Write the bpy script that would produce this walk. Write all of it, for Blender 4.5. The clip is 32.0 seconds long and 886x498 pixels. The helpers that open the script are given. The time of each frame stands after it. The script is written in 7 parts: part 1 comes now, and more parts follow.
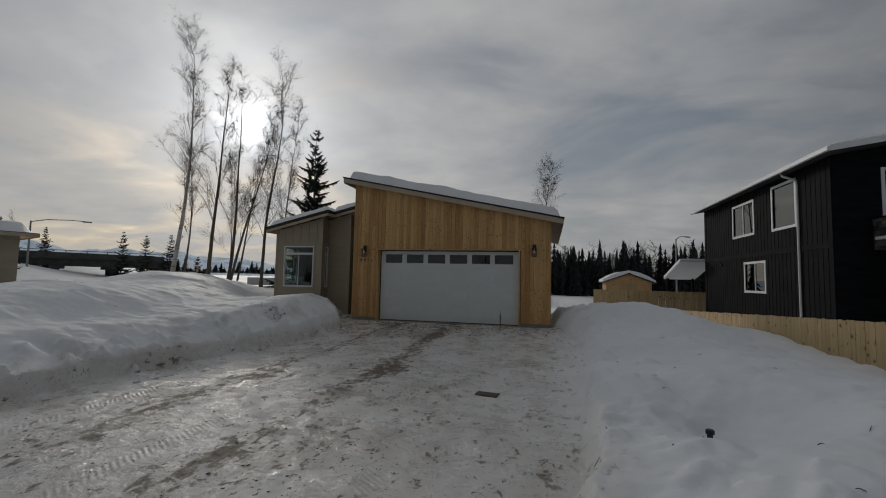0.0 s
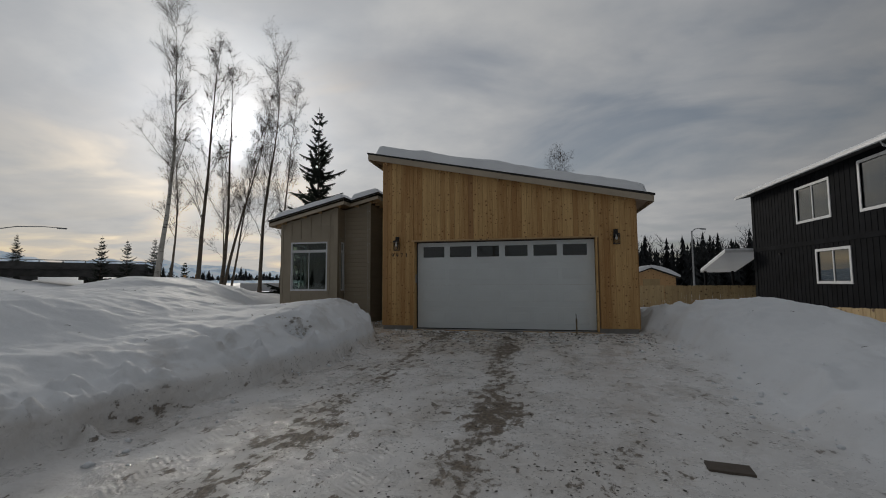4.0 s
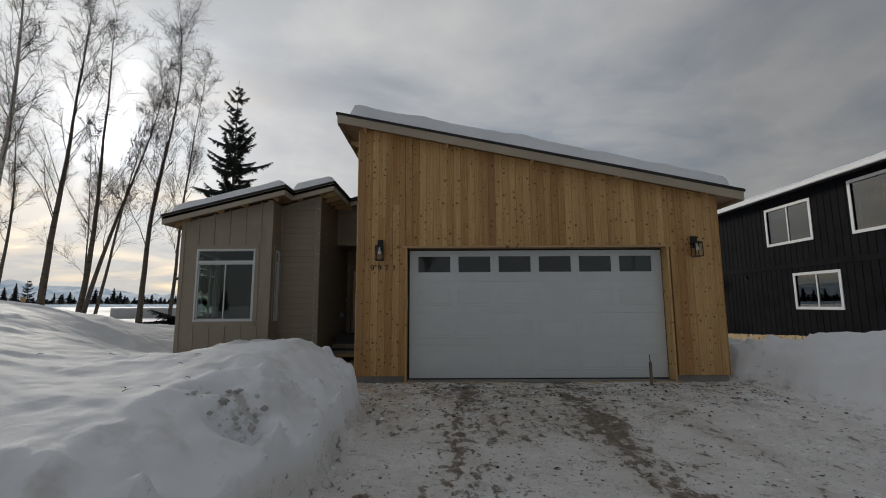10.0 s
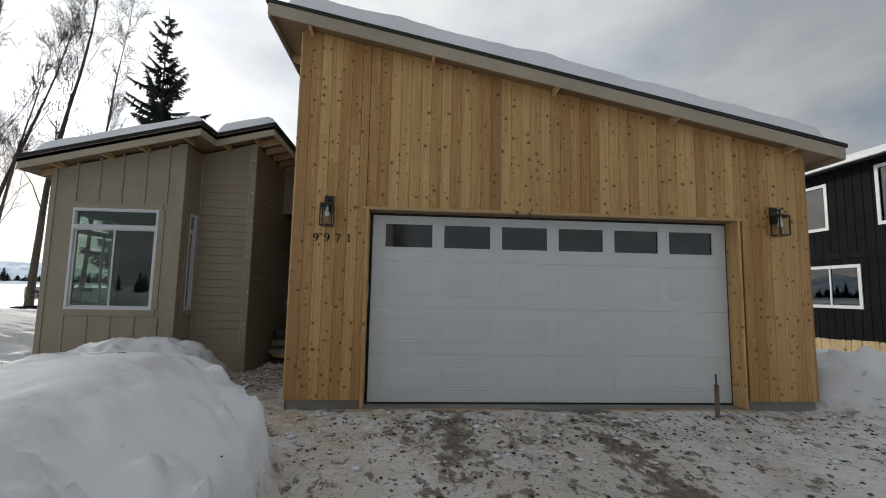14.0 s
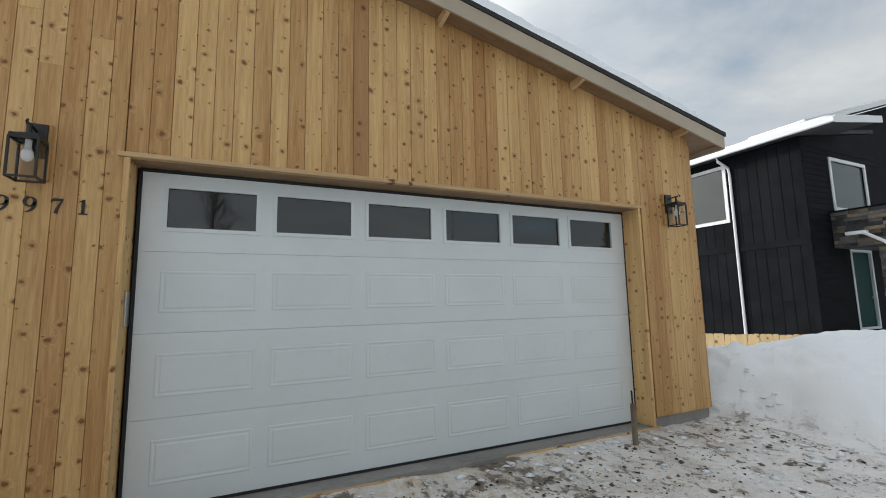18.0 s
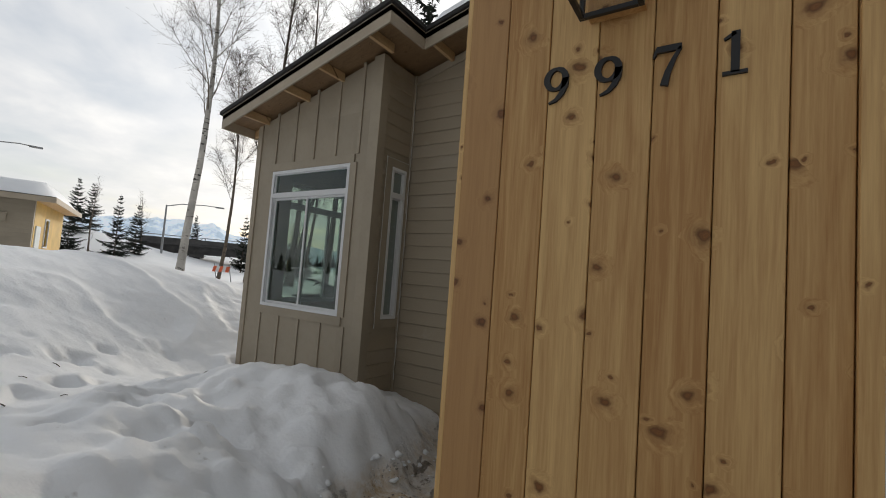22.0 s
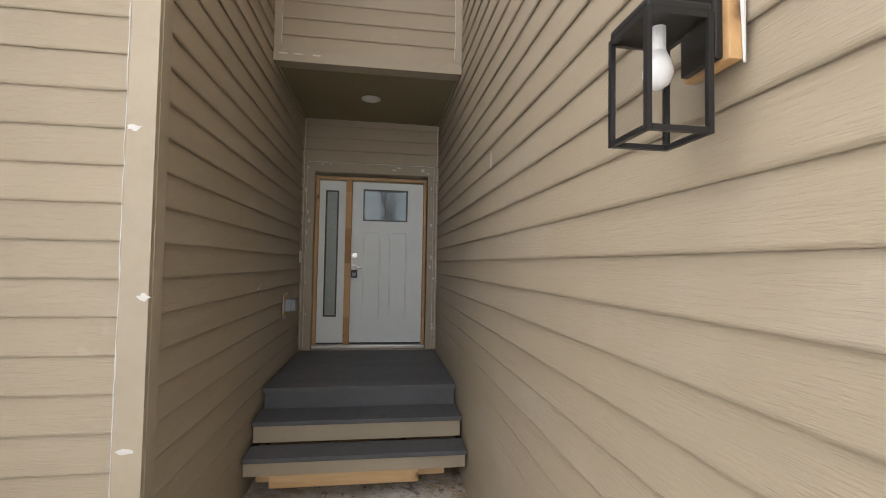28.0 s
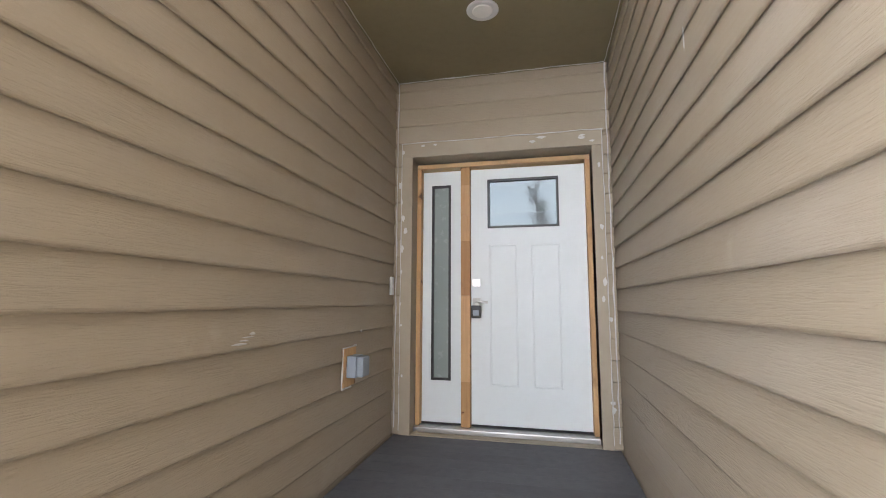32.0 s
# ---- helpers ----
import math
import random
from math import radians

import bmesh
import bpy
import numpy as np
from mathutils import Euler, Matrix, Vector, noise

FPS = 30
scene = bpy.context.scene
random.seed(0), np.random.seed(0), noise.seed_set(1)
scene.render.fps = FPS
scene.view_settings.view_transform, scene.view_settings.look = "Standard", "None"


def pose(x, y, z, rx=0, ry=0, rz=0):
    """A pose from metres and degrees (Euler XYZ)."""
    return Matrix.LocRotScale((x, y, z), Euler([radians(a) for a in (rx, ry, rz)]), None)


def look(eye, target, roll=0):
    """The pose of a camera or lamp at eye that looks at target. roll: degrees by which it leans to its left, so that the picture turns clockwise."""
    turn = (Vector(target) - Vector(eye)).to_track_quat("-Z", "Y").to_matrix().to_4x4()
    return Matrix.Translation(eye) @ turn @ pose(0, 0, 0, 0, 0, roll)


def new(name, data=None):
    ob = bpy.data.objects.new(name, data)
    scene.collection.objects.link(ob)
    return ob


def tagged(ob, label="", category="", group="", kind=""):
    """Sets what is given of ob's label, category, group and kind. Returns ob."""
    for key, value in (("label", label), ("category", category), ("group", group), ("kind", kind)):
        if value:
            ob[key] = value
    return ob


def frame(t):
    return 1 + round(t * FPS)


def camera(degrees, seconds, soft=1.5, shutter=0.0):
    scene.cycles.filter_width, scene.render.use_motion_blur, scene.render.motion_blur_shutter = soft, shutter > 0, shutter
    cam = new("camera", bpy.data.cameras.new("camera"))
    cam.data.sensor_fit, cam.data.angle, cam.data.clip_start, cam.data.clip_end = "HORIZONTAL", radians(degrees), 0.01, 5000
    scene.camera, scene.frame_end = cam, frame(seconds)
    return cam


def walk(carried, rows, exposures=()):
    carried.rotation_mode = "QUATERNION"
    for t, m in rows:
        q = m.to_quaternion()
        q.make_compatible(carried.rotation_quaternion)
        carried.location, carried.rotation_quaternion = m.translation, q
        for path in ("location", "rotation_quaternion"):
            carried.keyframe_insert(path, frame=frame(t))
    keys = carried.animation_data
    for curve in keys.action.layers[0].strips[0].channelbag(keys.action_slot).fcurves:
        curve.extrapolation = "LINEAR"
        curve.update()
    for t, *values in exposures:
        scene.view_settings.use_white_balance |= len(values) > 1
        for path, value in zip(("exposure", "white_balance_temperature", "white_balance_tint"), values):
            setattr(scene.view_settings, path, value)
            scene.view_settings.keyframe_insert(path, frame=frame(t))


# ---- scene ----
# ---- camera and walk: seconds, x, y, z, yaw, pitch, roll ----
cam = camera(91.07, 32.0, 1.0)
PATH = [
    (0.0, 0.960, -14.652, 1.450, 13.63, 4.03, -1.26),
    (0.5, 0.662, -14.449, 1.465, 13.47, 3.63, -1.46),
    (1.0, 0.380, -14.183, 1.486, 13.09, 3.74, -0.94),
    (1.5, 0.170, -13.787, 1.476, 12.61, 3.92, -0.43),
    (2.0, -0.121, -13.503, 1.421, 12.49, 4.07, -0.14),
    (2.5, -0.445, -13.138, 1.386, 12.49, 4.16, 0.07),
    (3.0, -0.763, -12.734, 1.366, 12.55, 4.21, 0.19),
    (3.5, -1.130, -12.440, 1.346, 12.57, 4.23, 0.25),
    (5.5, -2.384, -11.125, 1.237, 10.69, 4.52, 0.41),
    (6.0, -2.666, -10.736, 1.258, 10.33, 4.41, 0.39),
    (6.5, -2.971, -10.400, 1.278, 9.66, 4.44, 0.30),
    (7.0, -3.166, -10.029, 1.279, 8.12, 4.57, 0.26),
    (7.5, -3.370, -9.689, 1.294, 6.63, 5.10, 0.21),
    (8.0, -3.632, -9.424, 1.308, 5.29, 5.42, 0.19),
    (8.5, -3.778, -9.107, 1.292, 3.68, 5.46, 0.06),
    (9.0, -3.926, -8.754, 1.321, 2.72, 5.85, 0.14),
    (9.5, -4.122, -8.531, 1.360, 1.77, 6.50, 0.26),
    (10.0, -4.198, -8.428, 1.373, 0.26, 7.37, 0.26),
    (10.5, -4.222, -8.396, 1.356, -0.86, 8.17, 0.24),
    (11.0, -4.183, -8.272, 1.321, -1.71, 7.98, -0.06),
    (11.5, -4.082, -7.856, 1.326, -2.66, 7.22, -0.43),
    (12.0, -4.167, -7.415, 1.336, -3.67, 6.12, -1.02),
    (12.5, -4.223, -7.018, 1.339, -4.49, 5.58, -1.39),
    (13.0, -4.242, -6.581, 1.385, -4.38, 5.65, -1.24),
    (13.5, -4.322, -6.170, 1.403, -3.83, 5.67, -1.15),
    (15.5, -4.312, -4.624, 1.511, -5.42, 6.43, -0.65),
    (16.0, -4.225, -4.317, 1.529, -9.34, 7.67, -0.36),
    (16.5, -4.287, -4.035, 1.482, -18.24, 8.45, 0.35),
    (17.0, -4.280, -3.881, 1.434, -25.11, 8.00, 0.86),
    (17.5, -4.202, -3.851, 1.408, -25.93, 7.34, 0.91),
    (18.0, -4.186, -3.816, 1.405, -24.83, 6.99, 1.12),
    (18.5, -4.165, -3.781, 1.373, -16.70, 5.12, 0.07),
    (19.0, -4.255, -3.513, 1.306, -5.85, 3.85, -0.87),
    (19.5, -4.339, -3.194, 1.369, -1.08, 3.64, -1.62),
    (20.0, -4.330, -2.740, 1.417, 5.13, 4.32, -2.02),
    (20.5, -4.477, -2.344, 1.425, 15.50, 4.95, -2.52),
    (21.0, -4.631, -2.000, 1.440, 21.13, 3.76, -2.81),
    (21.5, -4.847, -1.596, 1.487, 26.77, 3.75, -3.76),
    (22.0, -5.154, -1.357, 1.530, 33.38, 3.79, -4.24),
    (22.5, -5.426, -1.133, 1.472, 36.41, 4.28, -3.85),
    (23.0, -5.708, -0.886, 1.416, 38.42, 5.47, -3.20),
    (23.5, -5.961, -0.710, 1.400, 37.83, 5.56, -2.87),
    (24.0, -6.149, -0.573, 1.440, 30.12, 5.13, -2.75),
    (24.5, -6.324, -0.338, 1.442, 21.78, 5.33, -2.18),
    (25.0, -6.544, -0.204, 1.459, 17.92, 5.83, -1.46),
    (25.5, -6.689, -0.141, 1.489, 10.44, 6.28, -0.99),
    (26.0, -6.691, -0.113, 1.500, 0.18, 6.55, -1.00),
    (26.5, -6.671, -0.064, 1.491, -6.32, 6.16, -1.65),
    (28.5, -6.475, 1.208, 1.512, -8.08, 1.54, -1.05),
    (29.0, -6.454, 1.526, 1.521, -6.78, 2.01, -1.18),
    (29.5, -6.437, 1.862, 1.486, -4.97, 3.16, -1.41),
    (30.0, -6.367, 2.251, 1.462, -3.84, 3.74, -1.52),
    (30.5, -6.369, 2.530, 1.469, -2.14, 4.80, -1.22),
    (31.0, -6.407, 2.700, 1.474, 0.45, 5.57, -0.90),
    (31.5, -6.396, 2.826, 1.468, 5.67, 6.44, -0.41),
    (32.0, -6.359, 2.871, 1.451, 12.64, 6.93, -0.23),
]
EXPOSURES = [
    (0.0, -0.87, 6500, 10), (6.0, -0.6, 6500, 10), (10.0, -0.38, 6500, 10), (13.0, 0.2, 6450, 10), (16.0, 0.68, 6350, 7), (18.0, 1.15, 6350, 7), (19.0, 1.22, 6450, 8),
    (21.0, 0.85, 6600, 10), (22.0, 0.5, 6650, 10), (23.0, 0.4, 6450, 10), (24.0, 0.85, 6450, 10), (25.0, 2.08, 6750, 12), (26.0, 2.58, 7000, 15), (29.0, 3.6, 6700, 13), (30.0, 4.1, 6400, 13), (32.0, 4.7, 6400, 15)]
walk(cam, [(t, pose(x, y, z, 90 + pitch, roll, yaw)) for t, x, y, z, yaw, pitch, roll in PATH], EXPOSURES)

# ---- world, sun ----
SUN_AZ, SUN_EL = radians(-38.8), radians(18.0)
SUN_DIR = Vector((math.sin(SUN_AZ) * math.cos(SUN_EL), math.cos(SUN_AZ) * math.cos(SUN_EL), math.sin(SUN_EL)))


def node(tree, kind, **values):
    n = tree.nodes.new(kind)
    for key, value in values.items():
        if key in n.inputs:
            n.inputs[key].default_value = value
    return n


def link(tree, a, b):
    tree.links.new(a, b)


def maths(tree, op, a, b=0.0, clamp=False):
    n = tree.nodes.new("ShaderNodeMath")
    n.operation, n.use_clamp = op, clamp
    for k, v in enumerate((a, b)):
        if isinstance(v, (int, float)):
            n.inputs[k].default_value = v
        else:
            tree.links.new(v, n.inputs[k])
    return n.outputs[0]


def mix(tree, fac, a, b, blend="MIX"):
    n = tree.nodes.new("ShaderNodeMix")
    n.data_type, n.blend_type, n.clamp_factor = "RGBA", blend, True
    for sock, v in ((n.inputs[0], fac), (n.inputs[6], a), (n.inputs[7], b)):
        if isinstance(v, (int, float)):
            sock.default_value = v
        elif isinstance(v, tuple):
            sock.default_value = (*v, 1.0)[:4]
        else:
            tree.links.new(v, sock)
    return n.outputs[2]


def ramp(tree, fac, stops):
    n = tree.nodes.new("ShaderNodeValToRGB")
    n.color_ramp.elements[0].position, n.color_ramp.elements[1].position = stops[0][0], stops[-1][0]
    for p, c in stops[1:-1]:
        n.color_ramp.elements.new(p)
    for e, (p, c) in zip(n.color_ramp.elements, stops):
        e.position, e.color = p, ((c, c, c, 1) if isinstance(c, (int, float)) else (*c, 1))
    tree.links.new(fac, n.inputs[0])
    return n.outputs[0]


world = bpy.data.worlds.new("sky")
scene.world = world
world.use_nodes = True
wt = world.node_tree
wt.nodes.clear()
coord = wt.nodes.new("ShaderNodeTexCoord")
sky = wt.nodes.new("ShaderNodeTexSky")
sky.sky_type, sky.sun_disc, sky.sun_elevation, sky.sun_rotation = "NISHITA", False, SUN_EL, SUN_AZ
sky.air_density, sky.dust_density = 1.0, 1.5
sep = wt.nodes.new("ShaderNodeSeparateXYZ")
link(wt, coord.outputs["Generated"], sep.inputs[0])
# cloud sheets lie on a plane overhead, so that they draw together towards the horizon
height = maths(wt, "MAXIMUM", sep.outputs[2], 0.0)
low = maths(wt, "ADD", height, 0.16)
flat = wt.nodes.new("ShaderNodeCombineXYZ")
link(wt, maths(wt, "DIVIDE", sep.outputs[0], low), flat.inputs[0])
link(wt, maths(wt, "DIVIDE", sep.outputs[1], low), flat.inputs[1])
turn = node(wt, "ShaderNodeMapping", Rotation=(0, 0, radians(35)), Scale=(0.85, 1.0, 1.0), Location=(3.1, 1.2, 0.0))
link(wt, flat.outputs[0], turn.inputs[0])
clouds = node(wt, "ShaderNodeTexNoise", Scale=1.15, Detail=7.0, Roughness=0.52, Distortion=0.5)
link(wt, turn.outputs[0], clouds.inputs["Vector"])
fine = node(wt, "ShaderNodeTexNoise", Scale=3.2, Detail=5.0, Roughness=0.55, Distortion=0.2)
link(wt, turn.outputs[0], fine.inputs["Vector"])
cover = ramp(wt, clouds.outputs[0], [(0.32, 0.45), (0.44, 0.85), (0.56, 1.0)])
shade = ramp(wt, maths(wt, "ADD", maths(wt, "MULTIPLY", clouds.outputs[0], 0.6), maths(wt, "MULTIPLY", fine.outputs[0], 0.4)), [(0.34, (0.54, 0.585, 0.64)), (0.50, (0.69, 0.71, 0.735)), (0.66, (0.87, 0.87, 0.86))])
dot = wt.nodes.new("ShaderNodeVectorMath")
dot.operation = "DOT_PRODUCT"
norm = wt.nodes.new("ShaderNodeVectorMath")
norm.operation = "NORMALIZE"
link(wt, coord.outputs["Generated"], norm.inputs[0])
link(wt, norm.outputs[0], dot.inputs[0])
dot.inputs[1].default_value = SUN_DIR
near_sun = dot.outputs["Value"]
wide = maths(wt, "POWER", maths(wt, "MAXIMUM", near_sun, 0.0), 6.0)
tight = maths(wt, "POWER", maths(wt, "MAXIMUM", near_sun, 0.0), 70.0)
disc = maths(wt, "POWER", maths(wt, "MAXIMUM", near_sun, 0.0), 1100.0)
glow = maths(wt, "ADD", maths(wt, "ADD", maths(wt, "MULTIPLY", wide, 0.47), maths(wt, "MULTIPLY", tight, 1.5)), maths(wt, "MULTIPLY", disc, 5.0))
around = ramp(wt, maths(wt, "MULTIPLY", maths(wt, "ADD", near_sun, 1.0), 0.5), [(0.0, 0.48), (0.45, 0.52), (0.67, 0.65), (0.80, 1.0)])
light = maths(wt, "ADD", glow, around)
lit = wt.nodes.new("ShaderNodeVectorMath")
lit.operation = "SCALE"
link(wt, shade, lit.inputs[0])
link(wt, light, lit.inputs["Scale"])
band = ramp(wt, height, [(0.0, 1.0), (0.10, 0.55), (0.28, 0.0)])
warm = mix(wt, maths(wt, "MULTIPLY", band, maths(wt, "MULTIPLY", wide, 0.7)), lit.outputs[0], (1.12, 1.02, 0.86))
clear = wt.nodes.new("ShaderNodeVectorMath")
clear.operation = "SCALE"
link(wt, sky.outputs[0], clear.inputs[0])
clear.inputs["Scale"].default_value = 0.10
back = wt.nodes.new("ShaderNodeBackground")
back.inputs["Strength"].default_value = 0.74
link(wt, mix(wt, cover, clear.outputs[0], warm), back.inputs["Color"])
out = wt.nodes.new("ShaderNodeOutputWorld")
link(wt, back.outputs[0], out.inputs["Surface"])

sun = new("sun", bpy.data.lights.new("sun", "SUN"))
sun.data.energy, sun.data.angle, sun.data.color = 1.1, radians(8), (1.0, 0.93, 0.82)
sun.matrix_world = look(SUN_DIR * 60, (0, 0, 0))


# ---- materials ----
def material(name, base=(0.5, 0.5, 0.5), rough=0.6, metal=0.0):
    m = bpy.data.materials.new(name)
    m.use_nodes = True
    t = m.node_tree
    b = t.nodes["Principled BSDF"]
    b.inputs["Base Color"].default_value = (*base, 1)
    b.inputs["Roughness"].default_value, b.inputs["Metallic"].default_value = rough, metal
    return m, t, b


def bump(t, b, heightsock, strength=0.3, distance=0.01):
    n = node(t, "ShaderNodeBump", Strength=strength, Distance=distance)
    link(t, heightsock, n.inputs["Height"])
    link(t, n.outputs[0], b.inputs["Normal"])


def spot(t, scale=1.0, where="Object", shift=False, stretch=(1, 1, 1)):
    """Texture coordinates in metres; shift: another place in the pattern for every object."""
    c = t.nodes.new("ShaderNodeTexCoord")
    v = c.outputs[where]
    if shift:
        info = t.nodes.new("ShaderNodeObjectInfo")
        off = node(t, "ShaderNodeVectorMath")
        off.operation = "SCALE"
        off.inputs[0].default_value = (37.0, 53.0, 71.0)
        link(t, info.outputs["Random"], off.inputs["Scale"])
        add = node(t, "ShaderNodeVectorMath")
        add.operation = "ADD"
        link(t, v, add.inputs[0])
        link(t, off.outputs[0], add.inputs[1])
        v = add.outputs[0]
    mp = node(t, "ShaderNodeMapping", Scale=tuple(scale * s for s in stretch))
    link(t, v, mp.inputs[0])
    return mp.outputs[0]


def noise_of(t, vec, scale, detail=4.0, rough=0.55, dist=0.0):
    n = node(t, "ShaderNodeTexNoise", Scale=scale, Detail=detail, Roughness=rough, Distortion=dist)
    link(t, vec, n.inputs["Vector"])
    return n.outputs[0]


def painted(name, base, rough=0.55, vary=0.08, grain=0.15, where="Object", dirt=(0.5, 0.45, 0.4), dirty=0.1, shift=True):
    """Paint with a little unevenness, brush grain and dirt."""
    m, t, b = material(name, base, rough)
    v = spot(t, where=where, shift=shift)
    big, small = noise_of(t, v, 1.3), noise_of(t, v, 18.0)
    dark = tuple(c * (1 - 2 * vary) for c in base)
    pale = tuple(min(1, c * (1 + vary)) for c in base)
    col = mix(t, ramp(t, big, [(0.3, 0.0), (0.7, 1.0)]), dark, pale)
    col = mix(t, maths(t, "MULTIPLY", ramp(t, small, [(0.5, 0.0), (0.8, 1.0)]), dirty), col, tuple(c * d for c, d in zip(base, dirt)))
    link(t, col, b.inputs["Base Color"])
    link(t, maths(t, "ADD", maths(t, "MULTIPLY", small, 0.2), rough - 0.1), b.inputs["Roughness"])
    bump(t, b, noise_of(t, v, 60.0), grain, 0.004)
    return m


def lap_paint(name, base):
    """Painted fibre cement planks: embossed wood grain that runs along the plank, tone by plank, rubbed and dusty spots."""
    m, t, b = material(name, base, 0.58)
    v = spot(t, shift=True)
    g = spot(t, shift=True, stretch=(9.0, 70.0, 150.0))
    grain = ramp(t, noise_of(t, g, 1.0, 5.0, 0.62, 0.9), [(0.40, 0.0), (0.52, 0.8), (0.62, 1.0)])
    whorl = noise_of(t, spot(t, shift=True, stretch=(3.2, 40.0, 55.0)), 1.0, 3.0, 0.5, 1.4)
    cracks = ramp(t, whorl, [(0.47, 0.0), (0.50, 1.0), (0.53, 0.0)])
    where_ = ramp(t, noise_of(t, v, 1.7, 3.0), [(0.45, 0.0), (0.65, 1.0)])
    info = t.nodes.new("ShaderNodeObjectInfo")
    tone = maths(t, "ADD", maths(t, "MULTIPLY", info.outputs["Random"], 0.12), maths(t, "MULTIPLY", noise_of(t, v, 1.1), 0.16))
    col = mix(t, tone, base, tuple(c * 0.62 for c in base))
    rub = ramp(t, noise_of(t, v, 3.1, 6.0, 0.65), [(0.64, 0.0), (0.80, 1.0)])
    col = mix(t, maths(t, "MULTIPLY", rub, 0.25), col, (0.62, 0.58, 0.50))
    dust = ramp(t, noise_of(t, v, 0.7, 4.0, 0.6), [(0.55, 0.0), (0.75, 0.18)])
    col = mix(t, dust, col, (0.50, 0.48, 0.45))
    link(t, col, b.inputs["Base Color"])
    link(t, maths(t, "ADD", maths(t, "MULTIPLY", grain, -0.08), 0.62), b.inputs["Roughness"])
    h = maths(t, "SUBTRACT", maths(t, "MULTIPLY", grain, 0.6), maths(t, "MULTIPLY", maths(t, "MULTIPLY", cracks, where_), 0.45))
    bump(t, b, h, 0.75, 0.0022)
    return m


def timber(name, pale, dark, knots=True, along=2, vary=0.5, knot=(0.09, 0.045, 0.018), size=5.2):
    """Bare boards: grain along one axis, a tone for every board, round knots with a darker ring."""
    m, t, b = material(name, pale, 0.62)
    v = spot(t, shift=True)
    st = [26.0, 26.0, 26.0]
    st[along] = 1.1
    flow = v
    info = t.nodes.new("ShaderNodeObjectInfo")
    c = 0.0
    kn = None
    if knots:
        xyz = t.nodes.new("ShaderNodeSeparateXYZ")
        link(t, v, xyz.inputs[0])
        wide_ = maths(t, "ADD", xyz.outputs[0], xyz.outputs[1]) if along == 2 else maths(t, "ADD", xyz.outputs[1], xyz.outputs[2])
        kv = t.nodes.new("ShaderNodeCombineXYZ")
        link(t, maths(t, "MULTIPLY", wide_, size), kv.inputs[0])
        link(t, maths(t, "MULTIPLY", xyz.outputs[along], size * 1.1), kv.inputs[1])
        vor = node(t, "ShaderNodeTexVoronoi", Scale=1.0, Randomness=1.0)
        vor.voronoi_dimensions = "2D"
        sway = node(t, "ShaderNodeTexNoise", Scale=3.6, Detail=4.0)
        link(t, kv.outputs[0], sway.inputs["Vector"])
        off_ = node(t, "ShaderNodeVectorMath")
        off_.operation = "MULTIPLY_ADD"
        link(t, sway.outputs["Color"], off_.inputs[0])
        off_.inputs[1].default_value = (0.30, 0.26, 0.0)
        link(t, kv.outputs[0], off_.inputs[2])
        link(t, off_.outputs[0], vor.inputs["Vector"])
        # only some cells hold a knot, and no two are alike in size
        pick = t.nodes.new("ShaderNodeSeparateColor")
        link(t, vor.outputs["Color"], pick.inputs[0])
        size_of = maths(t, "ADD", 0.42, maths(t, "MULTIPLY", maths(t, "MULTIPLY", pick.outputs[1], pick.outputs[1]), 1.15))
        gone = maths(t, "MULTIPLY", maths(t, "GREATER_THAN", pick.outputs[0], 0.64), 9.0)
        kn = maths(t, "ADD", maths(t, "DIVIDE", vor.outputs["Distance"], size_of), gone)
        # the grain swerves round a knot
        pull = node(t, "ShaderNodeVectorMath")
        pull.operation = "SCALE"
        pull.inputs[0].default_value = (0.05, 0.05, 0.0) if along == 2 else (0.0, 0.05, 0.05)
        link(t, ramp(t, kn, [(0.0, 1.0), (0.35, 0.0)]), pull.inputs["Scale"])
        add = node(t, "ShaderNodeVectorMath")
        add.operation = "ADD"
        link(t, v, add.inputs[0])
        link(t, pull.outputs[0], add.inputs[1])
        flow = add.outputs[0]
    mp = node(t, "ShaderNodeMapping", Scale=tuple(st))
    link(t, flow, mp.inputs[0])
    grain = noise_of(t, mp.outputs[0], 1.6, 5.0, 0.6, 0.6)
    streak = noise_of(t, mp.outputs[0], 0.28, 2.0, 0.5, 0.3)
    tone = maths(t, "ADD", maths(t, "MULTIPLY", info.outputs["Random"], vary), maths(t, "MULTIPLY", ramp(t, grain, [(0.3, 0.0), (0.75, 1.0)]), 0.6))
    tone = maths(t, "ADD", tone, maths(t, "MULTIPLY", ramp(t, streak, [(0.35, 0.0), (0.7, 1.0)]), 0.3))
    hair = noise_of(t, mp.outputs[0], 7.0, 3.0, 0.6, 0.3)
    tone = maths(t, "ADD", tone, maths(t, "MULTIPLY", maths(t, "SUBTRACT", hair, 0.5), 0.7))
    col = mix(t, maths(t, "SUBTRACT", tone, 0.2, True), pale, dark)
    if knots:
        col = mix(t, ramp(t, kn, [(0.060, 0.8), (0.21, 0.0)]), col, tuple(0.75 * p for p in dark))
        rings = maths(t, "SINE", maths(t, "MULTIPLY", kn, 260.0))
        heart = mix(t, maths(t, "ADD", maths(t, "MULTIPLY", rings, 0.25), 0.35), tuple(2.1 * p for p in knot), knot)
        col = mix(t, ramp(t, kn, [(0.055, 0.92), (0.112, 0.0)]), col, tuple(0.8 * p for p in knot))
        col = mix(t, ramp(t, kn, [(0.030, 0.6), (0.062, 0.0)]), col, heart)
    link(t, col, b.inputs["Base Color"])
    bump(t, b, grain, 0.25, 0.003)
    return m


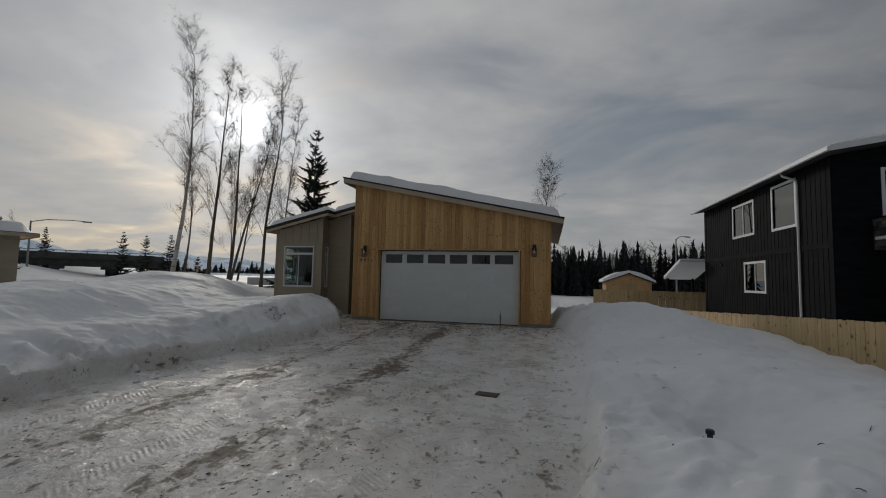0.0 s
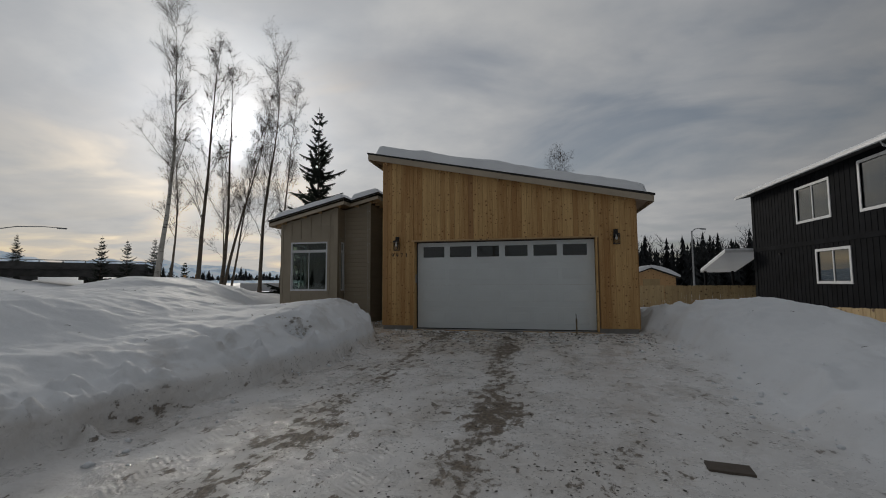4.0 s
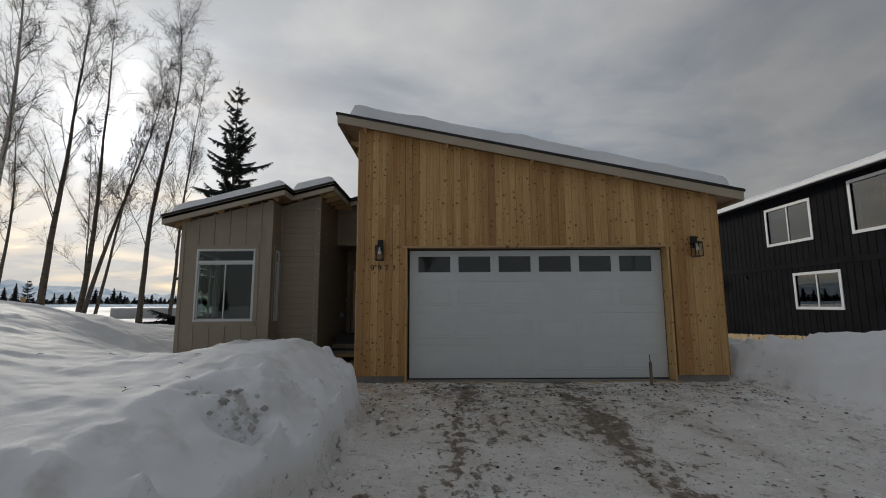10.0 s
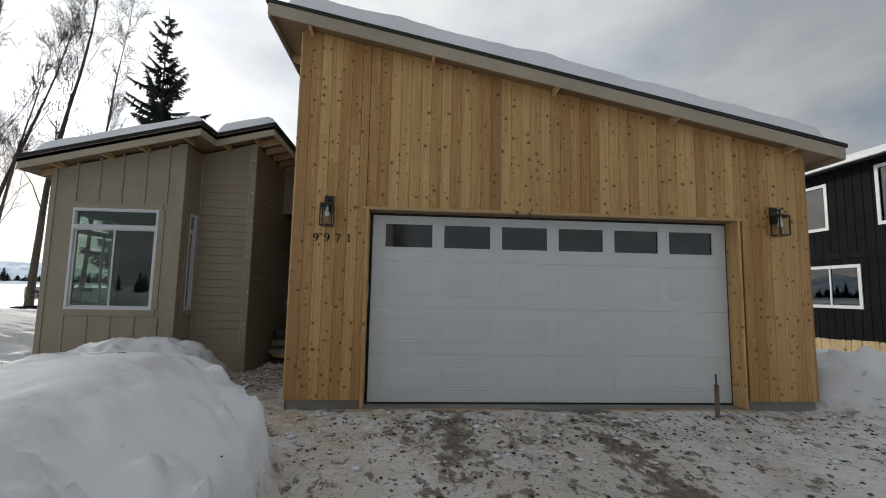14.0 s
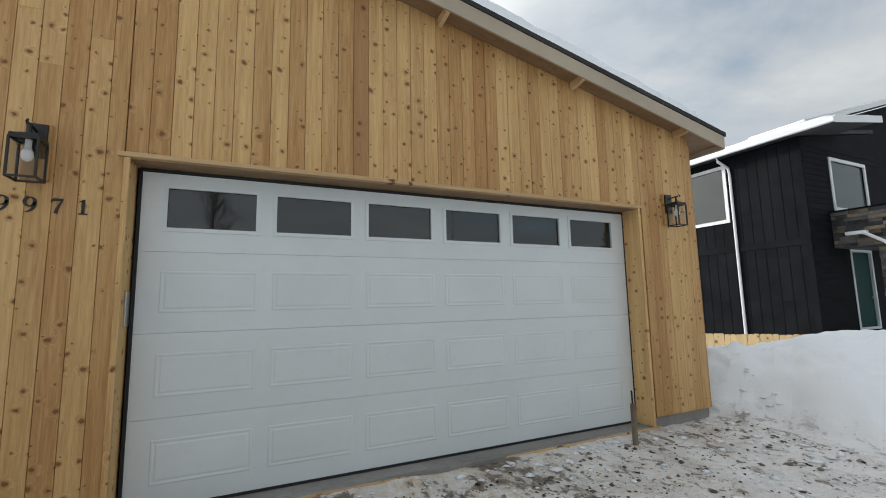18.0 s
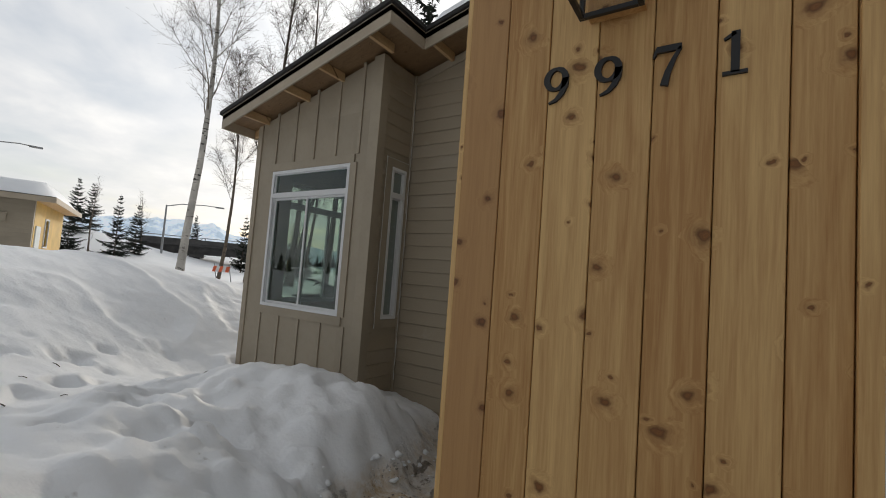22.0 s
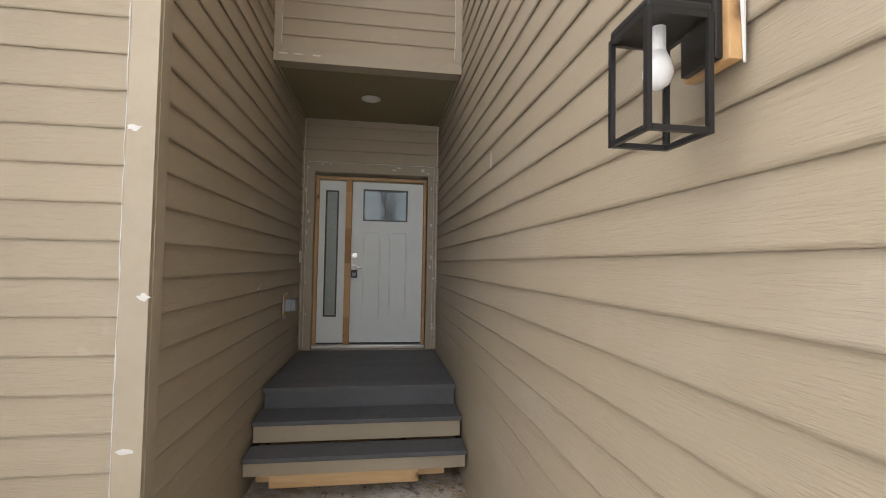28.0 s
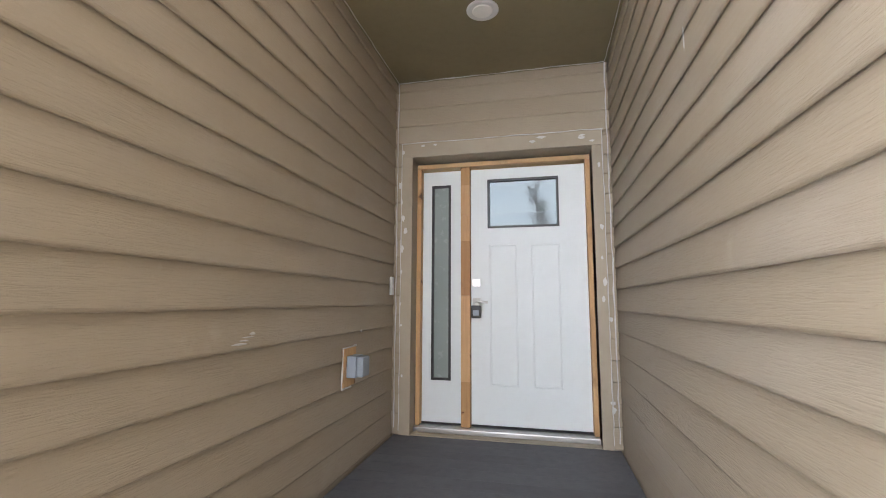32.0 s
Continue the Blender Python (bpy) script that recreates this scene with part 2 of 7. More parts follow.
def snow_stuff(name):
    m, t, b = material(name, (0.83, 0.86, 0.90), 0.55)
    v = spot(t)
    big, mid, small = noise_of(t, v, 0.6), noise_of(t, v, 4.0, 5.0), noise_of(t, v, 45.0, 4.0)
    col = mix(t, ramp(t, big, [(0.35, 0.0), (0.7, 1.0)]), (0.89, 0.91, 0.935), (0.83, 0.855, 0.885))
    link(t, col, b.inputs["Base Color"])
    b.inputs["Subsurface Weight"].default_value = 0.0
    bump(t, b, maths(t, "ADD", maths(t, "MULTIPLY", mid, 1.0), maths(t, "MULTIPLY", small, 0.4)), 0.55, 0.05)
    return m


def glass(name, tint=(0.75, 0.8, 0.8), through_it=0.8, slant=0.7, least=0.05, mirror=(0.92, 0.96, 0.97)):
    """A window pane: it mirrors more at a slant, and lets the rest through."""
    m = bpy.data.materials.new(name)
    m.use_nodes = True
    t = m.node_tree
    t.nodes.clear()
    o = t.nodes.new("ShaderNodeOutputMaterial")
    tr = node(t, "ShaderNodeBsdfTransparent", Color=(*[c * through_it for c in tint], 1))
    gl = node(t, "ShaderNodeBsdfGlossy", Color=(*mirror, 1), Roughness=0.01)
    fr = node(t, "ShaderNodeLayerWeight", Blend=0.5)
    ms = t.nodes.new("ShaderNodeMixShader")
    link(t, maths(t, "ADD", maths(t, "MULTIPLY", maths(t, "POWER", fr.outputs["Facing"], 4.0), slant), least, True), ms.inputs[0])
    link(t, tr.outputs[0], ms.inputs[1])
    link(t, gl.outputs[0], ms.inputs[2])
    link(t, ms.outputs[0], o.inputs["Surface"])
    return m


TAN = (0.362, 0.301, 0.219)
M_LAP = lap_paint("lap_siding_paint", TAN)
M_TAN = painted("tan_trim_paint", (0.358, 0.305, 0.228), 0.6, 0.06, 0.3)
M_SOFFIT = painted("soffit_paint", (0.22, 0.19, 0.11), 0.6, 0.06, 0.2)
M_FASCIA = painted("fascia_paint", (0.44, 0.37, 0.28), 0.6, 0.08, 0.2)
M_CEDAR = timber("cedar_board", (0.71, 0.475, 0.205), (0.39, 0.20, 0.066), vary=0.75, size=8.2, knot=(0.15, 0.058, 0.013))
M_CEDAR_RED = timber("red_cedar_board", (0.44, 0.25, 0.10), (0.30, 0.14, 0.05), vary=0.3, size=7.6, knot=(0.12, 0.045, 0.012))
M_LUMBER = timber("framing_lumber", (0.62, 0.44, 0.24), (0.45, 0.27, 0.12), along=0, vary=0.3, size=3.5)
M_LUMBER_UP = timber("upright_lumber", (0.58, 0.36, 0.17), (0.40, 0.21, 0.085), along=2, vary=0.3, size=3.5)
M_FENCE = timber("fence_board", (0.52, 0.385, 0.20), (0.36, 0.25, 0.12), along=2, vary=0.5, size=3.0)
M_OSB = timber("sheathing_board", (0.30, 0.19, 0.10), (0.17, 0.10, 0.05), along=0, vary=0.2, size=9.0, knot=(0.3, 0.18, 0.08))
M_WHITE = painted("white_door_paint", (0.69, 0.735, 0.745), 0.42, 0.025, 0.05, dirty=0.05)
M_VINYL = painted("white_vinyl", (0.70, 0.71, 0.72), 0.4, 0.02, 0.03, dirty=0.05)
M_DARK = painted("dark_house_paint", (0.011, 0.012, 0.0145), 0.65, 0.2, 0.3, dirty=0.2)
M_DARK.node_tree.nodes["Principled BSDF"].inputs["Specular IOR Level"].default_value = 0.04
M_BLACK = painted("black_metal", (0.012, 0.012, 0.013), 0.42, 0.05, 0.1, dirty=0.0)
M_RUBBER = painted("black_rubber", (0.015, 0.015, 0.016), 0.7, 0.05, 0.1, dirty=0.0)
M_SHINGLE = painted("asphalt_shingle", (0.035, 0.034, 0.033), 0.9, 0.2, 0.8)
M_CONCRETE = painted("concrete", (0.27, 0.26, 0.245), 0.85, 0.16, 0.6, dirty=0.4)
M_DECK = painted("grey_deck_board", (0.092, 0.097, 0.106), 0.62, 0.1, 0.4, dirty=0.3, dirt=(0.7, 0.7, 0.7))
M_STEEL = material("brushed_steel", (0.55, 0.54, 0.52), 0.35, 1.0)[0]
M_CAULK = painted("white_caulk", (0.58, 0.57, 0.55), 0.6, 0.03, 0.3)
M_SNOW = snow_stuff("snow")
M_GLASS = glass("window_glass", (0.83, 0.91, 0.87), 0.78, 0.7, 0.065)
M_GLASS_DARK = glass("dark_window_glass", (0.5, 0.55, 0.6), 0.35, 0.7, 0.09)
M_GLASS_DOOR = glass("front_door_glass", (0.45, 0.55, 0.6), 0.35, 0.6, 0.085, (0.80, 0.94, 1.0))
# opaque: frosted sidelight, and the painted-in room view of window_2
M_GLASS_FROST_VIEW = painted("frosted_glass_and_room_view", (0.25, 0.29, 0.275), 0.25, 0.04, 0.02, dirty=0.0)
M_OUTLET = painted("grey_plastic", (0.25, 0.29, 0.34), 0.45, 0.05, 0.05)
M_GLASS_LAMP = glass("lamp_glass", (0.97, 0.97, 0.97), 0.97, 0.4, 0.01)
M_WALLIN = painted("drywall", (0.50, 0.51, 0.48), 0.8, 0.04, 0.1)
M_BULB = painted("bulb_white", (0.85, 0.85, 0.84), 0.3, 0.02, 0.0, dirty=0.0)


# ---- building blocks ----
def part(name, bm, mat, parent=None, label="", smooth=False):
    """Links a bmesh as one mesh object, under a thing or a part."""
    me = bpy.data.meshes.new(name)
    bm.to_mesh(me)
    bm.free()
    me.materials.append(mat)
    if smooth:
        me.polygons.foreach_set("use_smooth", [True] * len(me.polygons))
    ob = new(name, me)
    ob.parent = parent
    if label:
        ob["label"] = label
    return ob


def empty(name, x, y, z, label="", category="", group="", kind="", turn=0.0):
    ob = new(name)
    ob.empty_display_size = 0.1
    ob.matrix_basis = pose(x, y, z, 0, 0, turn)
    return tagged(ob, label, category, group, kind)


def cuboid(bm, x0, x1, y0, y1, z0, z1, bevel=0.0):
    v = [bm.verts.new(p) for p in ((x0, y0, z0), (x1, y0, z0), (x1, y1, z0), (x0, y1, z0), (x0, y0, z1), (x1, y0, z1), (x1, y1, z1), (x0, y1, z1))]
    fs = [bm.faces.new([v[i] for i in f]) for f in ((3, 2, 1, 0), (4, 5, 6, 7), (0, 1, 5, 4), (1, 2, 6, 5), (2, 3, 7, 6), (3, 0, 4, 7))]
    if bevel:
        es = list({e for f in fs for e in f.edges})
        bmesh.ops.bevel(bm, geom=es, offset=bevel, segments=2, profile=0.6, affect="EDGES")
    return bm


def box(x0, x1, y0, y1, z0, z1, bevel=0.0):
    return cuboid(bmesh.new(), x0, x1, y0, y1, z0, z1, bevel)


def prism(bm, ring, shift):
    """A solid from a flat ring of points, pushed along shift."""
    a = [bm.verts.new(p) for p in ring]
    b = [bm.verts.new(Vector(p) + Vector(shift)) for p in ring]
    bm.faces.new(a[::-1])
    bm.faces.new(b)
    for i in range(len(a)):
        j = (i + 1) % len(a)
        bm.faces.new((a[i], a[j], b[j], b[i]))
    bmesh.ops.recalc_face_normals(bm, faces=bm.faces)
    return bm


def tube(bm, pts, radii, sides=8, cap=True):
    """A tapered tube along points."""
    rings = []
    pts = [Vector(p) for p in pts]
    for i, p in enumerate(pts):
        d = (pts[min(i + 1, len(pts) - 1)] - pts[max(i - 1, 0)]).normalized()
        a = d.orthogonal().normalized() if abs(d.z) < 0.9 else d.cross(Vector((0, 1, 0))).normalized()
        c = d.cross(a)
        r = radii[i] if isinstance(radii, (list, tuple)) else radii
        rings.append([bm.verts.new(p + (a * math.cos(k * math.tau / sides) + c * math.sin(k * math.tau / sides)) * r) for k in range(sides)])
    for q, s in zip(rings, rings[1:]):
        for k in range(sides):
            bm.faces.new((q[k], q[(k + 1) % sides], s[(k + 1) % sides], s[k]))
    if cap:
        bm.faces.new(rings[0][::-1])
        bm.faces.new(rings[-1])
    return bm


def wall_with_holes(bm, axis, c0, c1, a0, a1, z0, z1, holes):
    """A wall of thickness c0..c1 across, that runs from a0 to a1 along axis 'x' or 'y', with rectangular holes (a0, a1, z0, z1)."""
    cuts_a = sorted({a0, a1, *[h[0] for h in holes], *[h[1] for h in holes]})
    for p, q in zip(cuts_a, cuts_a[1:]):
        zs = [(z0, z1)]
        for h in holes:
            if h[0] <= p + 1e-6 and h[1] >= q - 1e-6:
                nz = []
                for s, e in zs:
                    if h[2] > s:
                        nz.append((s, min(e, h[2])))
                    if h[3] < e:
                        nz.append((max(s, h[3]), e))
                zs = nz
        for s, e in zs:
            if axis == "x":
                cuboid(bm, p, q, c0, c1, s, e)
            else:
                cuboid(bm, c0, c1, p, q, s, e)
    return bm


LAPS = {}


def lap_wall(parent, axis, face, outward, a0, a1, z0, z1, holes=(), step=0.148):
    """Lap siding: every plank is a wedge of its own, thick at its lower edge. face: the plane on which the planks lie."""
    z = z0
    while z < z1 - 0.03:
        h = min(step, z1 - z)
        spans = [(a0, a1)]
        for h0, h1, hz0, hz1 in holes:
            if hz0 < z + h - 0.03 and hz1 > z + 0.03:
                nxt = []
                for s, e in spans:
                    if h0 > s:
                        nxt.append((s, min(e, h0)))
                    if h1 < e:
                        nxt.append((max(s, h1), e))
                spans = [q for q in nxt if q[1] - q[0] > 0.01]
        for s, e in spans:
            key = (round(e - s, 3), round(h, 3))
            if key not in LAPS:
                bm = bmesh.new()
                L, H = key
                ring = [(0, 0, 0.008), (0, -0.007, 0.004), (0, -0.009, -0.001), (0, -0.0130, 0.0005), (0, -0.0163, 0.0052), (0, -0.0175, 0.0108), (0, -0.0012, H + 0.012), (0, 0, H + 0.012)]
                prism(bm, ring, (L, 0, 0))
                me = bpy.data.meshes.new("plank")
                bm.to_mesh(me)
                bm.free()
                me.materials.append(M_LAP)
                LAPS[key] = me
            ob = new("plank", LAPS[key])
            ob.parent = parent
            if axis == "x":
                ob.matrix_basis = pose(s if outward < 0 else e, face, z, 0, 0, 0 if outward < 0 else 180)
            else:
                ob.matrix_basis = pose(face, e if outward < 0 else s, z, 0, 0, -90 if outward < 0 else 90)
        z += step


# ---- ground: one sheet of snow, with the packed drive, the ploughed banks and the yard ----
def rise(x, xs, ys):
    return np.interp(x, xs, ys)


def smooth_step(v):
    v = np.clip(v, 0, 1)
    return v * v * (3 - 2 * v)


def lattice(x, y, seed):
    """Value noise, smooth, -1 to 1."""
    xi, yi = np.floor(x).astype(np.int64), np.floor(y).astype(np.int64)
    fx, fy = smooth_step(x - xi), smooth_step(y - yi)

    def rnd(i, j):
        n = (i * 374761393 + j * 668265263 + seed * 974711) & 0x7FFFFFFF
        n = ((n ^ (n >> 13)) * 1274126177) & 0x7FFFFFFF
        return ((n ^ (n >> 16)) & 0xFFFF) / 32767.5 - 1.0

    a, b = rnd(xi, yi), rnd(xi + 1, yi)
    c, d = rnd(xi, yi + 1), rnd(xi + 1, yi + 1)
    return (a * (1 - fx) + b * fx) * (1 - fy) + (c * (1 - fx) + d * fx) * fy


def rough_field(x, y, scale, seed, octaves=4, gain=0.5):
    out_, amp, total = 0.0, 1.0, 0.0
    for o in range(octaves):
        out_ = out_ + amp * lattice(x * scale * 2 ** o + 17.3 * o, y * scale * 2 ** o - 9.1 * o, seed + o)
        total += amp
        amp *= gain
    return out_ / total


def hump(x, y, cx, cy, rx, ry, h, turn=0.0):
    c, s = math.cos(turn), math.sin(turn)
    u, v = ((x - cx) * c + (y - cy) * s) / rx, (-(x - cx) * s + (y - cy) * c) / ry
    return h * np.exp(-(u * u + v * v))


FOOTPRINTS = [(-8.81, 0.44, 0.15), (-8.35, 0.46, 0.14), (-7.95, 0.27, 0.15), (-7.9, -0.09, 0.13), (-9.63, 0.98, 0.13), (-9.79, 1.44, 0.13), (-9.72, 0.37, 0.13), (-9.45, 0.55, 0.14), (-8.28, -0.4, 0.15), (-10.09, 1.83, 0.14), (-9.2, 0.8, 0.13), (-10.3, 1.4, 0.13), (-8.6, 0.1, 0.13), (-10.6, 2.2, 0.14), (-11.2, 2.6, 0.14)]


def ground_height(x, y):
    drive = rise(y, [-40, -16, -8, -4, -2.4, -0.9, -0.3, 1.5, 3.0, 4.2, 30], [-0.5, -0.33, -0.28, -0.22, -0.12, -0.06, -0.035, -0.13, -0.17, -0.18, -0.2])
    # ruts and lumps of the packed drive
    lumps = 0.024 * rough_field(x, y, 2.2, 3, 5, 0.62) + 0.022 * rough_field(x, y * 0.35, 0.9, 11, 3)
    drive = drive + lumps + 0.022 * np.clip(rough_field(x, y, 6.0, 19, 3, 0.6), 0, 1)
    # left bank
    wob = 0.12 * rough_field(x * 0, y, 1.1, 31, 3) + 0.05 * rough_field(x, y, 3.0, 33, 2)
    toe = rise(y, [-40, -16, -10.5, -8.9, -7, -5.5, -4.5, -3.3, -2.2, -1.6, -0.9, -0.3, 0.5, 1.7, 3.0, 3.4, 30], [-7.2, -6.3, -5.9, -5.95, -5.75, -5.55, -5.2, -5.15, -5.2, -5.4, -6.05, -6.58, -6.88, -7.22, -7.42, -7.7, -7.8])
    s = toe + wob - x
    crest = rise(y, [-40, -10, -7, -4, -2.6, -1.6, -0.7, 0.2, 1.6, 2.6, 4], [0.7, 0.75, 0.72, 0.98, 1.08, 0.9, 0.62, 0.56, 0.52, 0.30, 0.2])
    steep = rise(y, [-12, -6, -3.5, -1.5, 0, 2, 3.2], [1.9, 1.35, 1.15, 1.2, 1.5, 1.3, 1.0])
    lip = 0.14 + 0.10 * rough_field(x, y, 0.7, 35, 2)
    face = smooth_step(s / steep) ** 0.8 * 0.64 + 0.36 * smooth_step((s - lip) / rise(y, [-2.6, -1.2], [0.08, 0.30]))
    back = smooth_step((s - steep) / 2.2)
    plateau = 0.78 + 0.10 * rough_field(x, y, 0.22, 41, 3)
    plateau = plateau + hump(x, y, -11.2, -5.6, 3.2, 4.2, 0.62, 0.3) + hump(x, y, -14.8, 1.2, 2.9, 3.4, 0.82) - hump(x, y, -10.8, 1.8, 1.5, 1.6, 0.30) + hump(x, y, -9.0, -9.5, 2.6, 3.0, 0.2)
    plateau = plateau - hump(x, y, -9.4, 1.2, 2.2, 2.4, 0.40) - hump(x, y, -9.0, -2.0, 1.3, 1.6, 0.12) + hump(x, y, -21.0, 6.0, 6.0, 5.0, 0.25)
    drift = 0.05 * rough_field(x * 0.5 + 0.3 * y, y * 1.3, 0.7, 51, 4, 0.55)
    crestline = 1 - np.abs(rough_field(x * 0.35 + 0.5 * y, y * 0.9 - 0.4 * x, 0.8, 57, 3, 0.45)) * 2.2
    drift = drift + 0.055 * np.clip(crestline, 0, 1) ** 3 + 0.006 * rough_field(x * 0.5 + 0.5 * y, y - 0.4 * x, 5.0, 58, 3)
    left = face * (crest + 0.4 * drift) * (1 - back) + back * (plateau + drift) + face * (0.02 + 0.09 * np.exp(-(np.maximum(s, 0) / 1.7) ** 2)) * rough_field(x, y, 1.5, 61, 5, 0.60) + 0.03 * face * np.clip(rough_field(x * 0.6, y * 1.6, 0.9, 63, 3), 0, 1)
    # clods and bites on the ploughed face
    clod = np.clip(rough_field(x, y, 3.4, 71, 4, 0.62) - 0.05, 0, 1) * rise(y, [-2.0, -0.5], [0.38, 0.16]) * np.exp(-((s - 0.4) / 0.55) ** 2)
    clod = clod + np.clip(rough_field(x, y, 2.4, 73, 4, 0.6), -0.5, 1) * hump(x, y, -7.6, 0.7, 0.9, 1.1, 0.20)
    left = left + clod - hump(x, y, -5.92, -4.68, 0.20, 0.13, 0.42, 0.5) - hump(x, y, -6.25, -4.45, 0.17, 0.11, 0.30, 0.9) + (0.05 + 0.13 * rough_field(x, y, 5.0, 78, 3, 0.6)) * hump(x, y, -6.05, -4.52, 0.40, 0.32, 1.0)
    # hollows kicked into the lower face
    left = left - hump(x, y, -5.75, -6.35, 0.28, 0.13, 0.24, 0.2) - hump(x, y, -6.45, -6.1, 0.42, 0.11, 0.17, -0.15) - hump(x, y, -6.5, -9.2, 0.5, 0.16, 0.22, 0.3) - hump(x, y, -6.9, -10.1, 0.35, 0.2, 0.2)
    prints = np.clip(rough_field(x, y, 2.8, 77, 2) - 0.3, 0, 1) * hump(x, y, -9.9, 1.0, 1.4, 1.6, 0.60)
    left = left - prints
    for fx, fy, fr_ in FOOTPRINTS:
        left = left - hump(x, y, fx, fy, fr_ * 0.85, fr_ * 0.6, 0.21, fx * 7.0) + hump(x, y, fx - 0.16, fy - 0.2, fr_, fr_ * 0.5, 0.035, fx * 3.0)
    left = left + smooth_step(s / 0.35) * (hump(x, y, -8.35, 1.25, 1.25, 0.65, 0.23) + hump(x, y, -7.4, 1.75, 0.55, 0.5, 0.25)) * (1 + 0.25 * rough_field(x, y, 2.2, 79, 3))
    # crusty lumps on the heap by the entry
    left = left + (0.16 * np.clip(rough_field(x, y, 2.9, 141, 5, 0.6), -0.25, 1) + 0.05 * rough_field(x, y, 7.0, 143, 3, 0.6)) * (hump(x, y, -7.7, 0.6, 1.0, 1.2, 1.0) + hump(x, y, -8.8, 0.2, 1.1, 0.8, 0.6))
    # right bank
    rtoe = rise(y, [-40, -16, -11.3, -8, -3.7, -1.8, -0.4, 0.6, 3, 30], [0.5, 0.95, 1.1, 1.3, 1.55, 1.5, 1.12, 0.95, 0.9, 0.9])
    r = x - rtoe - 0.15 * rough_field(x * 0, y, 0.9, 81, 3)
    rface = 0.62 * smooth_step((r - 0.05 - 0.22 * rough_field(x, y, 1.4, 83, 3)) / rise(y, [-8, -5], [0.22, 0.55])) + 0.38 * smooth_step(r / rise(y, [-12, -6, -2, 0.4], [2.4, 2.4, 1.5, 0.9]))
    rlevel = 0.26 + 0.10 * rough_field(x, y, 0.5, 91, 4) + hump(x, y, 3.3, -1.2, 1.5, 1.5, 0.42) + hump(x, y, 2.0, 0.9, 1.0, 1.0, 0.12) + hump(x, y, 5.0, -8.0, 2.5, 2.5, 0.12)
    rlevel = rlevel + 0.13 * rough_field(x, y, 1.3, 95, 5, 0.58) - hump(x, y, 2.75, -9.5, 0.75, 0.75, 0.34) + hump(x, y, 4.0, -10.2, 0.5, 0.6, 0.14)
    rlevel = rlevel - 0.35 * smooth_step((x - 4.2) / 3.0) - 0.65 * smooth_step((y - 3.0) / 14.0)
    right = rface * (rlevel + 0.26) + rface * (0.30 * np.clip(rough_field(x, y, 1.9, 99, 5, 0.6), 0, 1) - 0.10 * np.clip(rough_field(x, y, 1.1, 97, 3) - 0.1, 0, 1)) * np.exp(-(r / 1.8) ** 2)
    z = drive + np.where(s > -0.5, np.maximum(left, 0), 0) + np.where(r > -0.3, right, 0)
    # far ground: gentle waves, a road bank to the north-west
    d = np.hypot(x, y)
    far = smooth_step((d - 26) / 18)
    level = np.where(x < -4, 0.45, -0.6) + 0.25 * rough_field(x, y, 0.05, 111, 3)
    z = z * (1 - far) + level * far
    ridge = hump(x, y, -78, 44, 46, 7.5, 4.2, radians(-52)) * (1 - hump(x, y, -62, 20, 7.0, 9.0, 0.9))
    z = z + ridge + hump(x, y, -59.0, 7.0, 6.5, 10.0, 3.9)
    return z


def spread(lo, hi, step, reach, growth=1.11):
    mid = list(np.arange(lo, hi + step / 2, step))
    a, b, w = [], [], step
    p, q = lo, mid[-1]
    while p > -reach or q < reach:
        w *= growth
        if p > -reach:
            p -= w
            a.append(p)
        if q < reach:
            q += w
            b.append(q)
    return np.array(a[::-1] + mid + b)


gx, gy = spread(-12.5, 5.5, 0.042, 1600), spread(-14.0, 4.4, 0.042, 1600)
GX, GY = np.meshgrid(gx, gy)
GZ = ground_height(GX, GY)
nx, ny = len(gx), len(gy)
me = bpy.data.meshes.new("ground")
me.vertices.add(nx * ny)
me.vertices.foreach_set("co", np.stack([GX, GY, GZ], -1).astype(np.float32).ravel())
idx = np.arange(nx * ny).reshape(ny, nx)
quads = np.stack([idx[:-1, :-1], idx[:-1, 1:], idx[1:, 1:], idx[1:, :-1]], -1).reshape(-1, 4)
me.loops.add(quads.size)
me.loops.foreach_set("vertex_index", quads.ravel().astype(np.int32))
me.polygons.add(len(quads))
me.polygons.foreach_set("loop_start", np.arange(0, quads.size, 4, dtype=np.int32))
me.polygons.foreach_set("use_smooth", np.ones(len(quads), dtype=bool))
me.update()
ground = tagged(new("ground", me), "packed icy drive and ploughed snow banks over a snowy yard", "ground", kind="structure")


def height_at(x, y):
    return float(ground_height(np.array([[float(x)]]), np.array([[float(y)]]))[0, 0])


